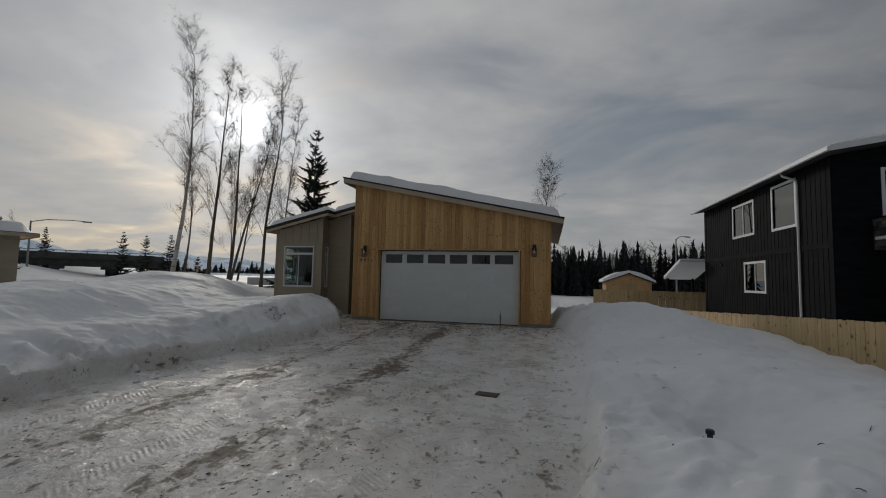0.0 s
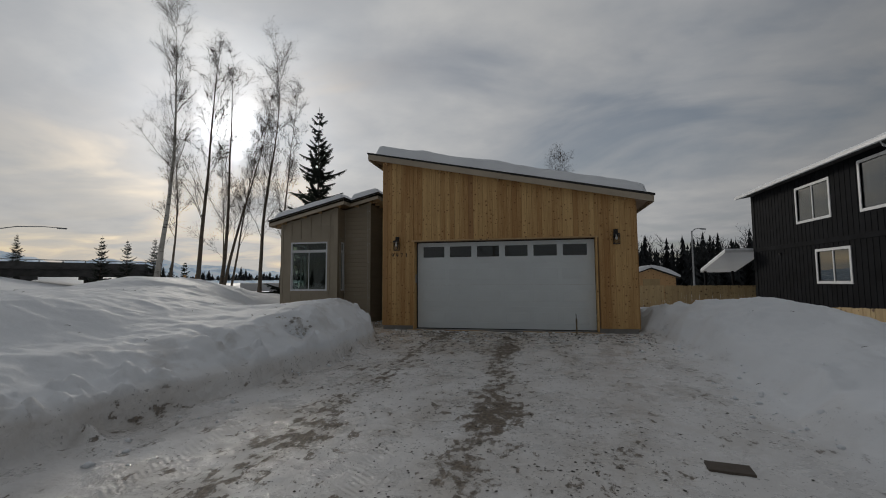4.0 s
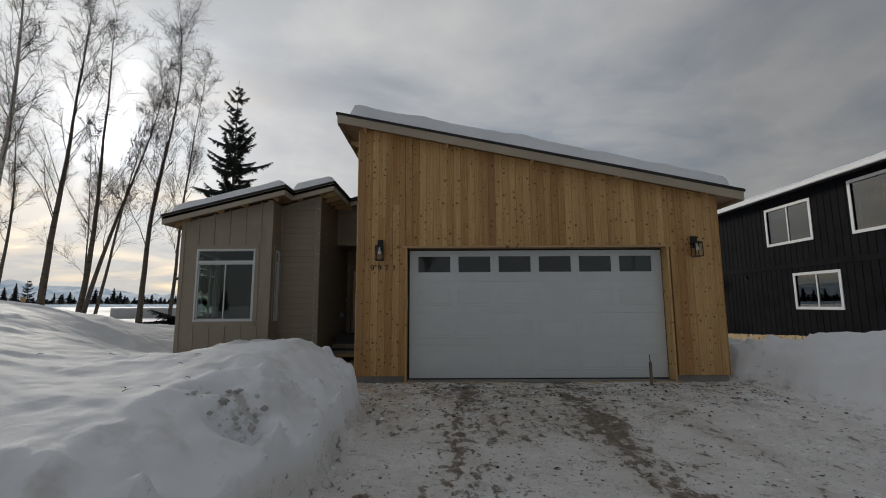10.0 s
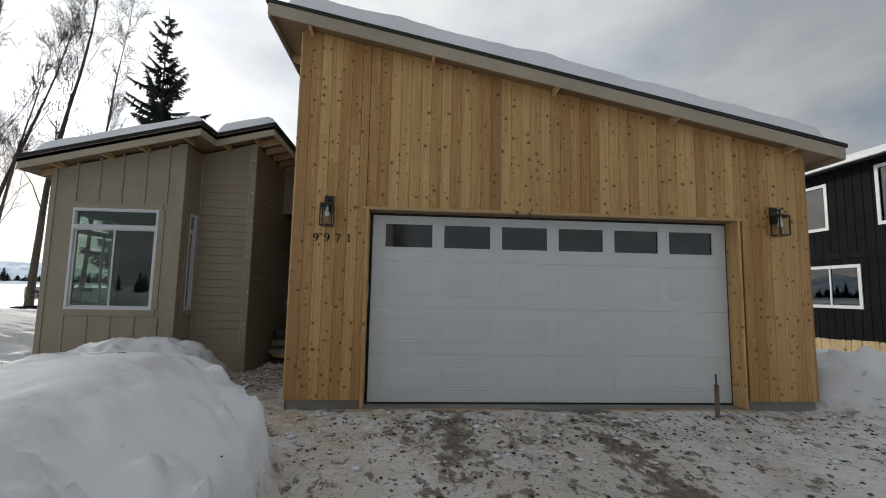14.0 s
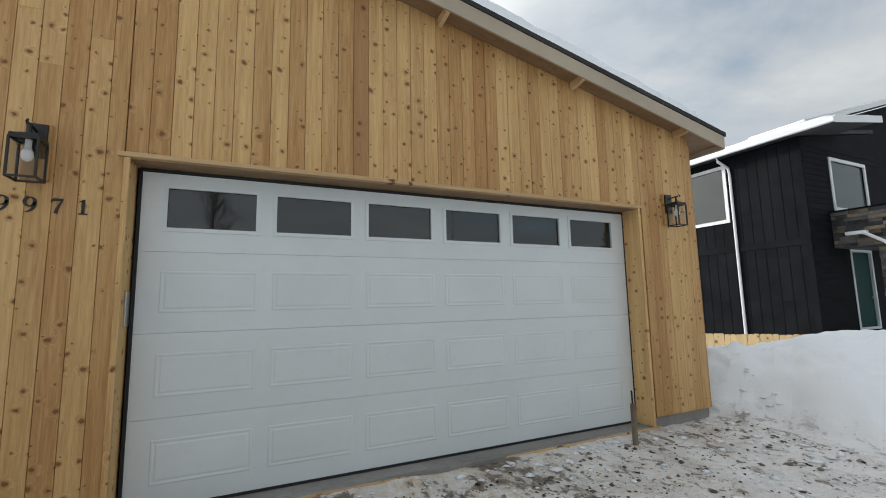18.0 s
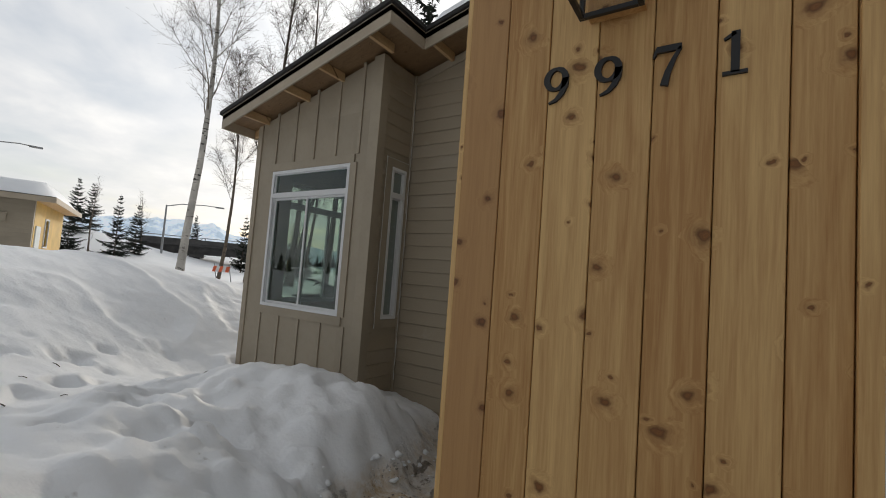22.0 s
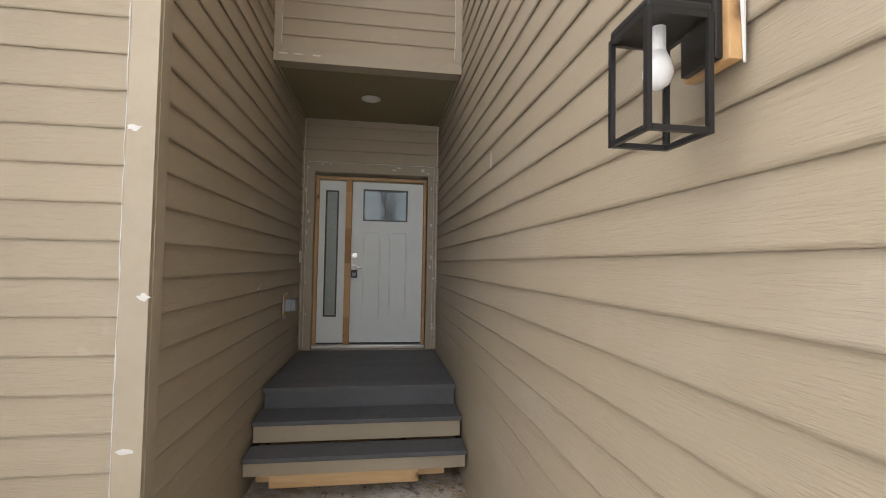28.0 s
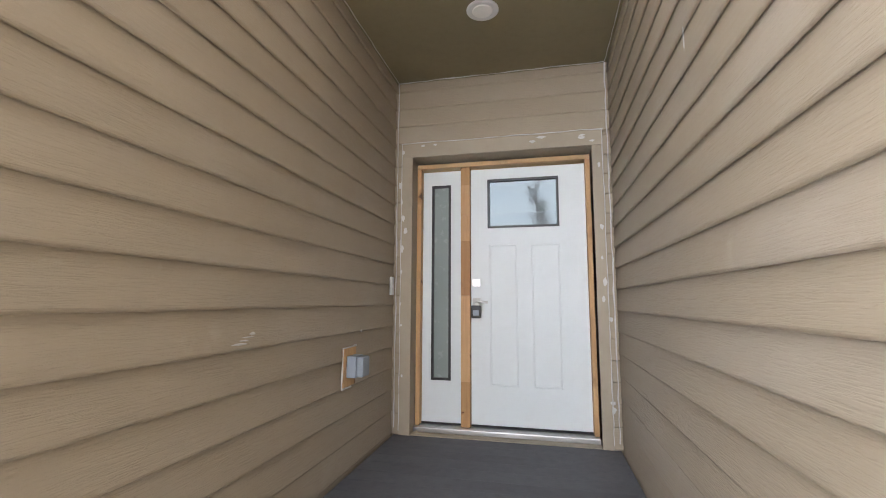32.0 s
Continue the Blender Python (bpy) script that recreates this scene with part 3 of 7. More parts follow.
def ground_material():
    m, t, b = material("snowy_ground", (0.83, 0.86, 0.9), 0.6)
    c = t.nodes.new("ShaderNodeTexCoord")
    v = c.outputs["Object"]
    s = t.nodes.new("ShaderNodeSeparateXYZ")
    link(t, v, s.inputs[0])
    X, Y, Z = s.outputs
    wob = maths(t, "MULTIPLY", maths(t, "SUBTRACT", noise_of(t, v, 1.4, 4.0), 0.5), 0.9)
    xl = maths(t, "ADD", X, wob)
    # the driven strip lies low between the banks; it runs on to the doorstep
    low_ = ramp(t, maths(t, "ADD", Z, maths(t, "MULTIPLY", wob, 0.10)), [(0.0, 1.0), (0.16, 0.0)])
    inx = maths(t, "MULTIPLY", ramp(t, maths(t, "MULTIPLY", maths(t, "ADD", xl, 8.2), 0.1), [(0.02, 0.0), (0.09, 1.0)]), ramp(t, maths(t, "MULTIPLY", maths(t, "ADD", xl, 8.2), 0.1), [(0.92, 1.0), (1.0, 0.0)]))
    iny = maths(t, "MULTIPLY", ramp(t, maths(t, "MULTIPLY", maths(t, "ADD", Y, 30.0), 0.02), [(0.0, 0.0), (0.1, 1.0)]), ramp(t, maths(t, "MULTIPLY", maths(t, "ADD", Y, 30.0), 0.02), [(0.69, 1.0), (0.72, 0.0)]))
    drive = maths(t, "MULTIPLY", maths(t, "MULTIPLY", inx, iny), low_)
    clean = mix(t, ramp(t, noise_of(t, v, 0.5, 3.0), [(0.35, 0.0), (0.7, 1.0)]), (0.89, 0.91, 0.935), (0.82, 0.845, 0.875))
    specks = ramp(t, noise_of(t, v, 9.0, 3.0, 0.7), [(0.70, 0.0), (0.76, 1.0)])
    clean = mix(t, maths(t, "MULTIPLY", specks, 0.15), clean, (0.22, 0.19, 0.16))
    ux, uy = maths(t, "MULTIPLY", maths(t, "ADD", X, 6.05), 3.4), maths(t, "MULTIPLY", maths(t, "ADD", Y, 4.5), 4.4)
    bite = maths(t, "POWER", 2.718, maths(t, "MULTIPLY", maths(t, "ADD", maths(t, "MULTIPLY", ux, ux), maths(t, "MULTIPLY", uy, uy)), -1.0))
    grime = ramp(t, maths(t, "ADD", noise_of(t, v, 9.0, 6.0, 0.7), maths(t, "MULTIPLY", bite, 0.24)), [(0.66, 0.0), (0.78, 1.0)])
    clean = mix(t, maths(t, "MULTIPLY", grime, 0.5), clean, (0.30, 0.27, 0.23))
    # trodden grey-brown hollows along the ploughed edge
    strip = hump_node(t, X, Y, -6.3, 0.0, 0.75)
    stain = ramp(t, noise_of(t, v, 1.5, 5.0, 0.6), [(0.53, 0.0), (0.66, 0.42)])
    clean = mix(t, maths(t, "MULTIPLY", strip, stain), clean, (0.44, 0.40, 0.355))
    ice = mix(t, ramp(t, noise_of(t, v, 1.1, 6.0, 0.65), [(0.3, 0.0), (0.72, 1.0)]), (0.86, 0.85, 0.84), (0.68, 0.66, 0.64))
    # gravel shows through where the ice is worn, most of all in the two wheel tracks
    st = node(t, "ShaderNodeMapping", Scale=(1.0, 0.62, 1.0), Rotation=(0, 0, radians(4)))
    link(t, v, st.inputs[0])
    worn = noise_of(t, st.outputs[0], 8.0, 7.0, 0.66, 0.25)
    wide_ = noise_of(t, st.outputs[0], 1.3, 4.0, 0.6, 0.5)
    track = maths(t, "ADD", maths(t, "MULTIPLY", hump_node(t, X, Y, -3.95, 0.0, 0.36), 0.8), hump_node(t, X, Y, -2.16, 0.0, 0.24))
    puddle = maths(t, "MULTIPLY", hump_node(t, X, Y, -1.95, 0.0, 0.34), hump_node(t, Y, X, -6.9, 0.0, 0.55))
    door = ramp(t, maths(t, "MULTIPLY", maths(t, "ADD", Y, 8.0), 0.125), [(0.55, 0.0), (0.95, 1.0)])
    bare = maths(t, "ADD", maths(t, "ADD", worn, maths(t, "MULTIPLY", track, 0.125)), maths(t, "ADD", maths(t, "MULTIPLY", puddle, 0.22), maths(t, "MULTIPLY", door, 0.045)))
    middle = maths(t, "MULTIPLY", hump_node(t, X, Y, -2.9, 0.0, 1.5), hump_node(t, Y, X, -2.6, 0.0, 2.0))
    bare = maths(t, "ADD", bare, maths(t, "MULTIPLY", middle, 0.032))
    bare = maths(t, "ADD", bare, maths(t, "MULTIPLY", maths(t, "SUBTRACT", wide_, 0.5), 0.36))
    bare = ramp(t, bare, [(0.612, 0.0), (0.640, 0.75), (0.74, 1.0)])
    dirt = mix(t, ramp(t, noise_of(t, v, 26.0, 5.0, 0.7), [(0.3, 0.0), (0.7, 1.0)]), (0.055, 0.045, 0.036), (0.28, 0.225, 0.165))
    rusty = ramp(t, noise_of(t, v, 1.5, 5.0, 0.6), [(0.36, 0.0), (0.56, 1.0)])
    leftish = ramp(t, maths(t, "MULTIPLY", maths(t, "ADD", X, 8.0), 0.1), [(0.48, 1.0), (0.80, 0.15)])
    sand = maths(t, "MULTIPLY", maths(t, "MULTIPLY", maths(t, "MULTIPLY", rusty, ramp(t, noise_of(t, v, 14.0, 5.0, 0.7), [(0.38, 0.1), (0.58, 0.85)])), door), leftish)
    ice = mix(t, sand, ice, (0.50, 0.35, 0.175))
    # grey-brown slush round the bare spots
    slush = ramp(t, maths(t, "ADD", wide_, maths(t, "MULTIPLY", track, 0.12)), [(0.47, 0.0), (0.70, 0.42)])
    ice = mix(t, maths(t, "ADD", slush, maths(t, "MULTIPLY", middle, 0.16), True), ice, (0.42, 0.365, 0.30))
    # fine dark grit frozen into the surface
    grit = ramp(t, noise_of(t, v, 24.0, 3.0, 0.6), [(0.625, 0.0), (0.655, 0.92)])
    grit = maths(t, "MULTIPLY", grit, ramp(t, maths(t, "ADD", noise_of(t, v, 2.1, 4.0, 0.6), maths(t, "MULTIPLY", track, 0.12)), [(0.42, 0.0), (0.58, 1.0)]))
    ice = mix(t, grit, ice, (0.075, 0.066, 0.058))
    top = mix(t, bare, ice, dirt)
    col = mix(t, drive, clean, top)
    link(t, col, b.inputs["Base Color"])
    gloss = ramp(t, noise_of(t, v, 2.3, 4.0, 0.6), [(0.42, 0.60), (0.58, 0.16)])
    link(t, mix(t, maths(t, "MULTIPLY", drive, maths(t, "SUBTRACT", 1.0, bare)), (0.62, 0.62, 0.62), gloss), b.inputs["Roughness"])
    hgt = maths(t, "ADD", maths(t, "MULTIPLY", noise_of(t, v, 4.0, 5.0, 0.5), 0.8), maths(t, "MULTIPLY", noise_of(t, v, 38.0, 4.0), 0.12))
    hgt = maths(t, "ADD", hgt, maths(t, "MULTIPLY", maths(t, "MULTIPLY", drive, noise_of(t, v, 12.0, 6.0, 0.66)), 0.9))
    # tyre tread pressed into the packed snow
    tread = maths(t, "SINE", maths(t, "ADD", maths(t, "MULTIPLY", Y, 95.0), maths(t, "MULTIPLY", X, 60.0)))
    ruts = maths(t, "ADD", hump_node(t, X, Y, -4.95, 0.02, 0.09), maths(t, "ADD", hump_node(t, X, Y, -3.2, 0.03, 0.09), hump_node(t, X, Y, -0.75, 0.02, 0.09)))
    hgt = maths(t, "ADD", hgt, maths(t, "MULTIPLY", maths(t, "MULTIPLY", drive, ruts), maths(t, "SUBTRACT", maths(t, "MULTIPLY", tread, 0.11), 0.28)))
    hgt = maths(t, "SUBTRACT", hgt, maths(t, "MULTIPLY", maths(t, "MULTIPLY", drive, bare), 0.5))
    bump(t, b, hgt, 0.6, 0.05)
    return m


def hump_node(t, X, Y, x0, lean, width):
    """A bell across a straight strip that starts at x0 and leans with y."""
    u = maths(t, "DIVIDE", maths(t, "SUBTRACT", maths(t, "ADD", X, maths(t, "MULTIPLY", Y, lean)), x0), width)
    return maths(t, "POWER", 2.718, maths(t, "MULTIPLY", maths(t, "MULTIPLY", u, u), -1.0))


me.materials.append(ground_material())

# ---- the house: garage ----
GL, GR, GF = -5.86, 1.02, -0.22          # faces of the garage: side walls and cedar front
DOOR_L, DOOR_R, DOOR_T = -4.95, 0.04, 2.455   # the opening in the cedar
GBACK = 7.6
SLOPE = -0.2052


def garage_top(x):
    """Underside of the garage roof deck."""
    return 5.09 - 0.235 + SLOPE * (x + 6.27)


def entry_top(x):
    """Underside of the lower roof's deck."""
    return 4.08 + 0.245 * (x + 8.03)


wall_garage_front = tagged(new("wall_garage_front"), "garage front wall clad in vertical knotty cedar boards", "wall", kind="structure")
for x0, x1, z0 in ((GL + 0.02, DOOR_L, 0.0), (DOOR_L, DOOR_R, DOOR_T), (DOOR_R, GR - 0.02, 0.0)):
    part("wall_core", prism(bmesh.new(), [(x0, -0.195, z0), (x1, -0.195, z0), (x1, -0.195, garage_top(x1)), (x0, -0.195, garage_top(x0))], (0, 0.17, 0)), M_OSB, wall_garage_front)
foundation = tagged(part("foundation", wall_with_holes(bmesh.new(), "x", -0.21, 0.3, GL + 0.03, GR - 0.03, -0.6, 0.10, [(DOOR_L, DOOR_R, -0.02, 0.2)]), M_CONCRETE), "bare concrete foundation under the garage front", "foundation", kind="structure")
part("apron", box(DOOR_L, DOOR_R, -0.17, 0.25, -0.6, -0.012, 0.01), M_CONCRETE, foundation)

wall_garage_left = tagged(new("wall_garage_left"), "garage side wall in tan painted lap siding beside the entry", "wall", kind="structure")
MD_Y0, MD_Y1, MD_T = 0.145, 1.065, 1.895
bm = wall_with_holes(bmesh.new(), "y", GL + 0.012, GL + 0.15, -0.02, GBACK, -0.3, garage_top(GL) + 0.02, [(MD_Y0 - 0.04, MD_Y1 + 0.04, -0.13, MD_T + 0.04)])
part("wall_core", bm, M_TAN, wall_garage_left)
lap_wall(wall_garage_left, "y", GL + 0.012, -1, -0.19, 6.0, -0.162, 4.85, [(MD_Y0 - 0.145, MD_Y1 + 0.145, -0.2, MD_T + 0.16)], step=0.1415)
bm = box(GR - 0.15, GR - 0.005, -0.02, GBACK, -0.3, garage_top(GR))
tagged(part("wall_garage_right", bm, M_LAP), "tan garage side wall", "wall", kind="structure")
bm = bmesh.new()
prism(bm, [(GL, GBACK, -0.3), (GR, GBACK, -0.3), (GR, GBACK, garage_top(GR)), (GL, GBACK, garage_top(GL))], (0, 0.15, 0))
tagged(part("wall_garage_back", bm, M_LAP), "tan rear garage wall", "wall", kind="structure")
tagged(part("floor_garage", box(GL + 0.1, GR - 0.1, 0.25, GBACK, -0.4, -0.02), M_CONCRETE), "concrete garage floor", "floor", kind="structure")


def roof(name, ring, thick, label, over=0.0):
    """A roof deck with shingles, as a slab on a ring of eave points."""
    ob = tagged(new(name), label, "roof", kind="structure")
    bm = bmesh.new()
    prism(bm, ring, (0, 0, thick))
    part("roof_deck", bm, M_OSB, ob)
    bm = bmesh.new()
    c = sum((Vector(p) for p in ring), Vector()) / len(ring)
    prism(bm, [Vector((p[0] + math.copysign(0.03, p[0] - c.x), p[1] + math.copysign(0.03, p[1] - c.y), p[2] + thick + 0.003)) for p in ring], (0, 0, 0.05))
    part("shingles", bm, M_SHINGLE, ob)
    return ob


def board_between(parent, a, b, depth, thick, inward, mat=None, name="fascia"):
    """A fascia board between two eave points: its upper edge on them, thick towards inward."""
    bm = bmesh.new()
    a, b = Vector(a), Vector(b)
    prism(bm, [a, b, b - Vector((0, 0, depth)), a - Vector((0, 0, depth))], Vector(inward) * thick)
    return part(name, bm, mat or M_FASCIA, parent)


RX0, RX1, RY0 = -6.25, 1.41, -0.46


def gz(x):
    return garage_top(x) + 0.08


roof_garage = roof("roof_garage", [(RX0, RY0 + 0.02, gz(RX0)), (RX1, RY0 + 0.02, gz(RX1)), (RX1, GBACK + 0.4, gz(RX1)), (RX0, GBACK + 0.4, gz(RX0))], 0.10, "low-slope garage roof with dark shingles under snow")
board_between(roof_garage, (RX0, RY0, gz(RX0) + 0.100), (RX1, RY0, gz(RX1) + 0.100), 0.16, 0.02, (0, 1, 0))
board_between(roof_garage, (RX0, RY0 + 0.022, gz(RX0) + 0.100), (RX0, GBACK + 0.4, gz(RX0) + 0.100), 0.19, 0.02, (1, 0, 0))
board_between(roof_garage, (RX1, RY0 + 0.022, gz(RX1) + 0.100), (RX1, GBACK + 0.4, gz(RX1) + 0.100), 0.17, 0.02, (-1, 0, 0))
for k in range(9):
    y = 0.6 + 0.61 * k
    part("rafter_tail", prism(bmesh.new(), [(RX0 + 0.022, y, gz(RX0) - 0.002), (GL + 0.03, y, gz(GL) - 0.002), (GL + 0.03, y, gz(GL) - 0.14), (RX0 + 0.022, y, gz(RX0) - 0.10)], (0, 0.04, 0)), M_LUMBER, roof_garage)
for x in (-5.75, -4.16, -2.53, -0.91, 0.72):
    part("lookout", prism(bmesh.new(), [(x, RY0 + 0.022, gz(x) - 0.002), (x, GF - 0.02, gz(x) - 0.002), (x, GF - 0.02, gz(x) - 0.10), (x, RY0 + 0.022, gz(x) - 0.07)], (0.04, 0, 0)), M_LUMBER, roof_garage)

# ---- the house: bay, entry, upper wall, room behind ----
BL, BR, BF = -10.66, -8.45, 2.13
EF, EL, ED = 2.735, -7.44, 6.0         # lap front beside the entry, the entry's left wall, the wall with the front door
CEIL_Z, CEIL_Y = 3.17, 4.54
DECK_Z = 0.50
WX0, WX1, WZ0, WZ1 = -10.265, -8.83, 1.01, 2.765
HOUSE_BACK = 11.5

wall_bay_front = tagged(new("wall_bay_front"), "tan board-and-batten wall of the window bay", "wall", kind="structure")
for x0, x1, z0, z1 in ((BL, WX0, -0.5, 3.36), (WX1, BR, -0.5, 3.36), (WX0, WX1, -0.5, WZ0), (WX0, WX1, WZ1, 3.36)):
    part("panel", box(x0, x1, BF, BF + 0.15, z0, z1), M_TAN, wall_bay_front)
part("panel", prism(bmesh.new(), [(BL, BF, 3.36), (BR, BF, 3.36), (BR, BF, entry_top(BR)), (BL, BF, entry_top(BL))], (0, 0.15, 0)), M_TAN, wall_bay_front)
wall_bay_side = tagged(new("wall_bay_side"), "narrow lap-sided return of the window bay", "wall", kind="structure")
SY0, SY1 = 2.405, 2.66
part("wall_core", wall_with_holes(bmesh.new(), "y", BR - 0.14, BR - 0.012, BF + 0.15, EF + 0.02, -0.5, entry_top(BR), [(SY0, SY1, WZ0, WZ1)]), M_TAN, wall_bay_side)
lap_wall(wall_bay_side, "y", BR - 0.012, 1, BF + 0.10, EF - 0.02, -0.0985, entry_top(BR) - 0.02, [(SY0 - 0.10, SY1 + 0.045, WZ0 - 0.10, WZ1 + 0.10)], step=0.152)
wall_entry_front = tagged(new("wall_entry_front"), "tan lap-sided wall between the bay and the entry", "wall", kind="structure")
bm = bmesh.new()
prism(bm, [(BR, EF + 0.012, -0.5), (EL - 0.012, EF + 0.012, -0.5), (EL - 0.012, EF + 0.012, entry_top(EL)), (BR, EF + 0.012, entry_top(BR))], (0, 0.13, 0))
part("wall_core", bm, M_TAN, wall_entry_front)
lap_wall(wall_entry_front, "x", EF + 0.012, -1, BR + 0.005, EL - 0.10, -0.0985, entry_top(BR) + 0.0, step=0.152)
wall_entry_left = tagged(new("wall_entry_left"), "tan lap-sided wall of the entry passage", "wall", kind="structure")
part("wall_core", box(EL - 0.13, EL - 0.012, EF + 0.142, ED + 0.02, -0.5, entry_top(EL)), M_TAN, wall_entry_left)
lap_wall(wall_entry_left, "y", EL - 0.012, 1, EF + 0.02, ED - 0.01, -0.0985, entry_top(EL) - 0.02, step=0.152)
wall_entry_back = tagged(new("wall_entry_back"), "tan lap-sided wall round the front door", "wall", kind="structure")
FD_L, FD_R, FD_T = -7.335, -5.985, 2.555
part("wall_core", wall_with_holes(bmesh.new(), "x", ED + 0.012, ED + 0.26, EL - 0.13, GL, 0.1, 3.6, [(FD_L, FD_R, DECK_Z, FD_T)]), M_TAN, wall_entry_back)
lap_wall(wall_entry_back, "x", ED + 0.012, -1, EL, GL, FD_T + 0.115, CEIL_Z, step=0.142)
wall_entry_upper = tagged(new("wall_entry_upper"), "tan lap-sided wall above the entry passage", "wall", kind="structure")
bm = bmesh.new()
prism(bm, [(EL, CEIL_Y + 0.012, CEIL_Z), (GL, CEIL_Y + 0.012, CEIL_Z), (GL, CEIL_Y + 0.012, entry_top(GL) + 0.05), (EL, CEIL_Y + 0.012, entry_top(EL) + 0.05)], (0, 0.12, 0))
part("wall_core", bm, M_TAN, wall_entry_upper)
lap_wall(wall_entry_upper, "x", CEIL_Y + 0.012, -1, EL + 0.06, GL - 0.06, CEIL_Z + 0.076, entry_top(EL) + 0.02, step=0.146)
tagged(part("ceiling_entry", box(EL, GL, CEIL_Y + 0.14, ED + 0.2, CEIL_Z + 0.002, CEIL_Z + 0.04), M_SOFFIT), "olive painted porch ceiling", "ceiling", kind="structure")
# the rest of the house, closed behind
def l_slab(z0, z1):
    """The plan of the room, as a slab."""
    return prism(bmesh.new(), [(x, y, z0) for x, y in ((BL + 0.15, BF + 0.15), (BR - 0.14, BF + 0.15), (BR - 0.14, EF + 0.15), (EL - 0.14, EF + 0.15), (EL - 0.14, ED + 0.27), (GL - 0.14, ED + 0.27), (GL - 0.14, HOUSE_BACK), (BL + 0.15, HOUSE_BACK))], (0, 0, z1 - z0))


wall_bay_left = wall_with_holes(bmesh.new(), "y", BL, BL + 0.15, BF + 0.15, HOUSE_BACK, -0.5, 3.3, [(2.62, 3.78, WZ0, WZ1)])
tagged(part("wall_bay_left", wall_bay_left, M_TAN), "tan side wall of the house with a wide window", "wall", kind="structure")
bm = wall_with_holes(bmesh.new(), "x", HOUSE_BACK, HOUSE_BACK + 0.15, BL, GL, -0.5, 3.4, [(-8.6, -7.4, 0.5, 2.7)])
tagged(part("wall_house_back", bm, M_TAN), "rear wall of the house with a wide glazed opening", "wall", kind="structure")
tagged(part("floor", l_slab(0.3, 0.48), M_WALLIN), "grey floor of the room behind the bay window", "floor", kind="structure")
tagged(part("ceiling_room", l_slab(3.22, 3.26), M_WALLIN), "white ceiling of the room", "ceiling", kind="structure")
tagged(part("wall_room_right", box(GL - 0.14, GL - 0.02, ED + 0.3, HOUSE_BACK, 0.3, 3.22), M_WALLIN), "white inner wall of the room", "wall", kind="structure")

EX0 = -10.93


def ez(x):
    return entry_top(x) + 0.06


y1, y2, y3 = 1.72, 2.30, 4.12
ring = [(EX0, y1), (-8.03, y1), (-8.03, y2), (-7.0, y2), (-7.0, y3), (GL - 0.003, y3), (GL - 0.003, HOUSE_BACK + 0.4), (EX0, HOUSE_BACK + 0.4)]
roof_house = tagged(new("roof_house"), "low-slope shingle roof over the bay and entry under snow", "roof", kind="structure")
part("roof_deck", prism(bmesh.new(), [(x, y, ez(x)) for x, y in ring], (0, 0, 0.06)), M_OSB, roof_house)
part("shingles", prism(bmesh.new(), [(x, y, ez(x) + 0.075) for x, y in [(EX0 - 0.03, y1 - 0.03), (-8.0, y1 - 0.03), (-8.0, y2 - 0.03), (-6.97, y2 - 0.03), (-6.97, y3 - 0.03), (GL - 0.003, y3 - 0.03), (GL - 0.003, HOUSE_BACK + 0.4), (EX0 - 0.03, HOUSE_BACK + 0.4)]], (0, 0, 0.045)), M_SHINGLE, roof_house)
up = 0.072
for (ax_, ay), (bx, by), inn in (((EX0, y1), (-8.03, y1), (0, 1, 0)), ((-8.03, y1 + 0.02), (-8.03, y2), (-1, 0, 0)), ((-8.03, y2), (-7.0, y2), (0, 1, 0)), ((-7.0, y2 + 0.02), (-7.0, y3 + 0.02), (-1, 0, 0)), ((-6.998, y3), (GL - 0.004, y3), (0, 1, 0)), ((EX0, y1 + 0.02), (EX0, HOUSE_BACK + 0.4), (1, 0, 0))):
    board_between(roof_house, (ax_, ay, ez(ax_) + up), (bx, by, ez(bx) + up), 0.19, 0.02, inn)
for k in range(5):
    y = 2.75 + 0.45 * k
    part("rafter_tail", prism(bmesh.new(), [(-7.022, y, ez(-7.022) - 0.002), (EL, y, ez(EL) - 0.002), (EL, y, ez(EL) - 0.12), (-7.022, y, ez(-7.022) - 0.12)], (0, 0.04, 0)), M_LUMBER, roof_house)
for x in (-10.5, -9.7, -9.1, -8.35):
    part("lookout", prism(bmesh.new(), [(x, y1 + 0.022, ez(x) - 0.002), (x, BF - 0.004, ez(x) - 0.002), (x, BF - 0.004, ez(x) - 0.10), (x, y1 + 0.022, ez(x) - 0.10)], (0.04, 0, 0)), M_LUMBER, roof_house)
for x in (-7.95, -7.4):
    part("lookout", prism(bmesh.new(), [(x, y2 + 0.022, ez(x) - 0.002), (x, EF - 0.004, ez(x) - 0.002), (x, EF - 0.004, ez(x) - 0.10), (x, y2 + 0.022, ez(x) - 0.10)], (0.04, 0, 0)), M_LUMBER, roof_house)
for y in (2.2, 3.2, 4.2):
    part("rafter_tail", prism(bmesh.new(), [(EX0 + 0.022, y, ez(EX0) - 0.002), (BL - 0.003, y, ez(BL) - 0.002), (BL - 0.003, y, ez(BL) - 0.10), (EX0 + 0.022, y, ez(EX0) - 0.10)], (0, 0.04, 0)), M_LUMBER, roof_house)


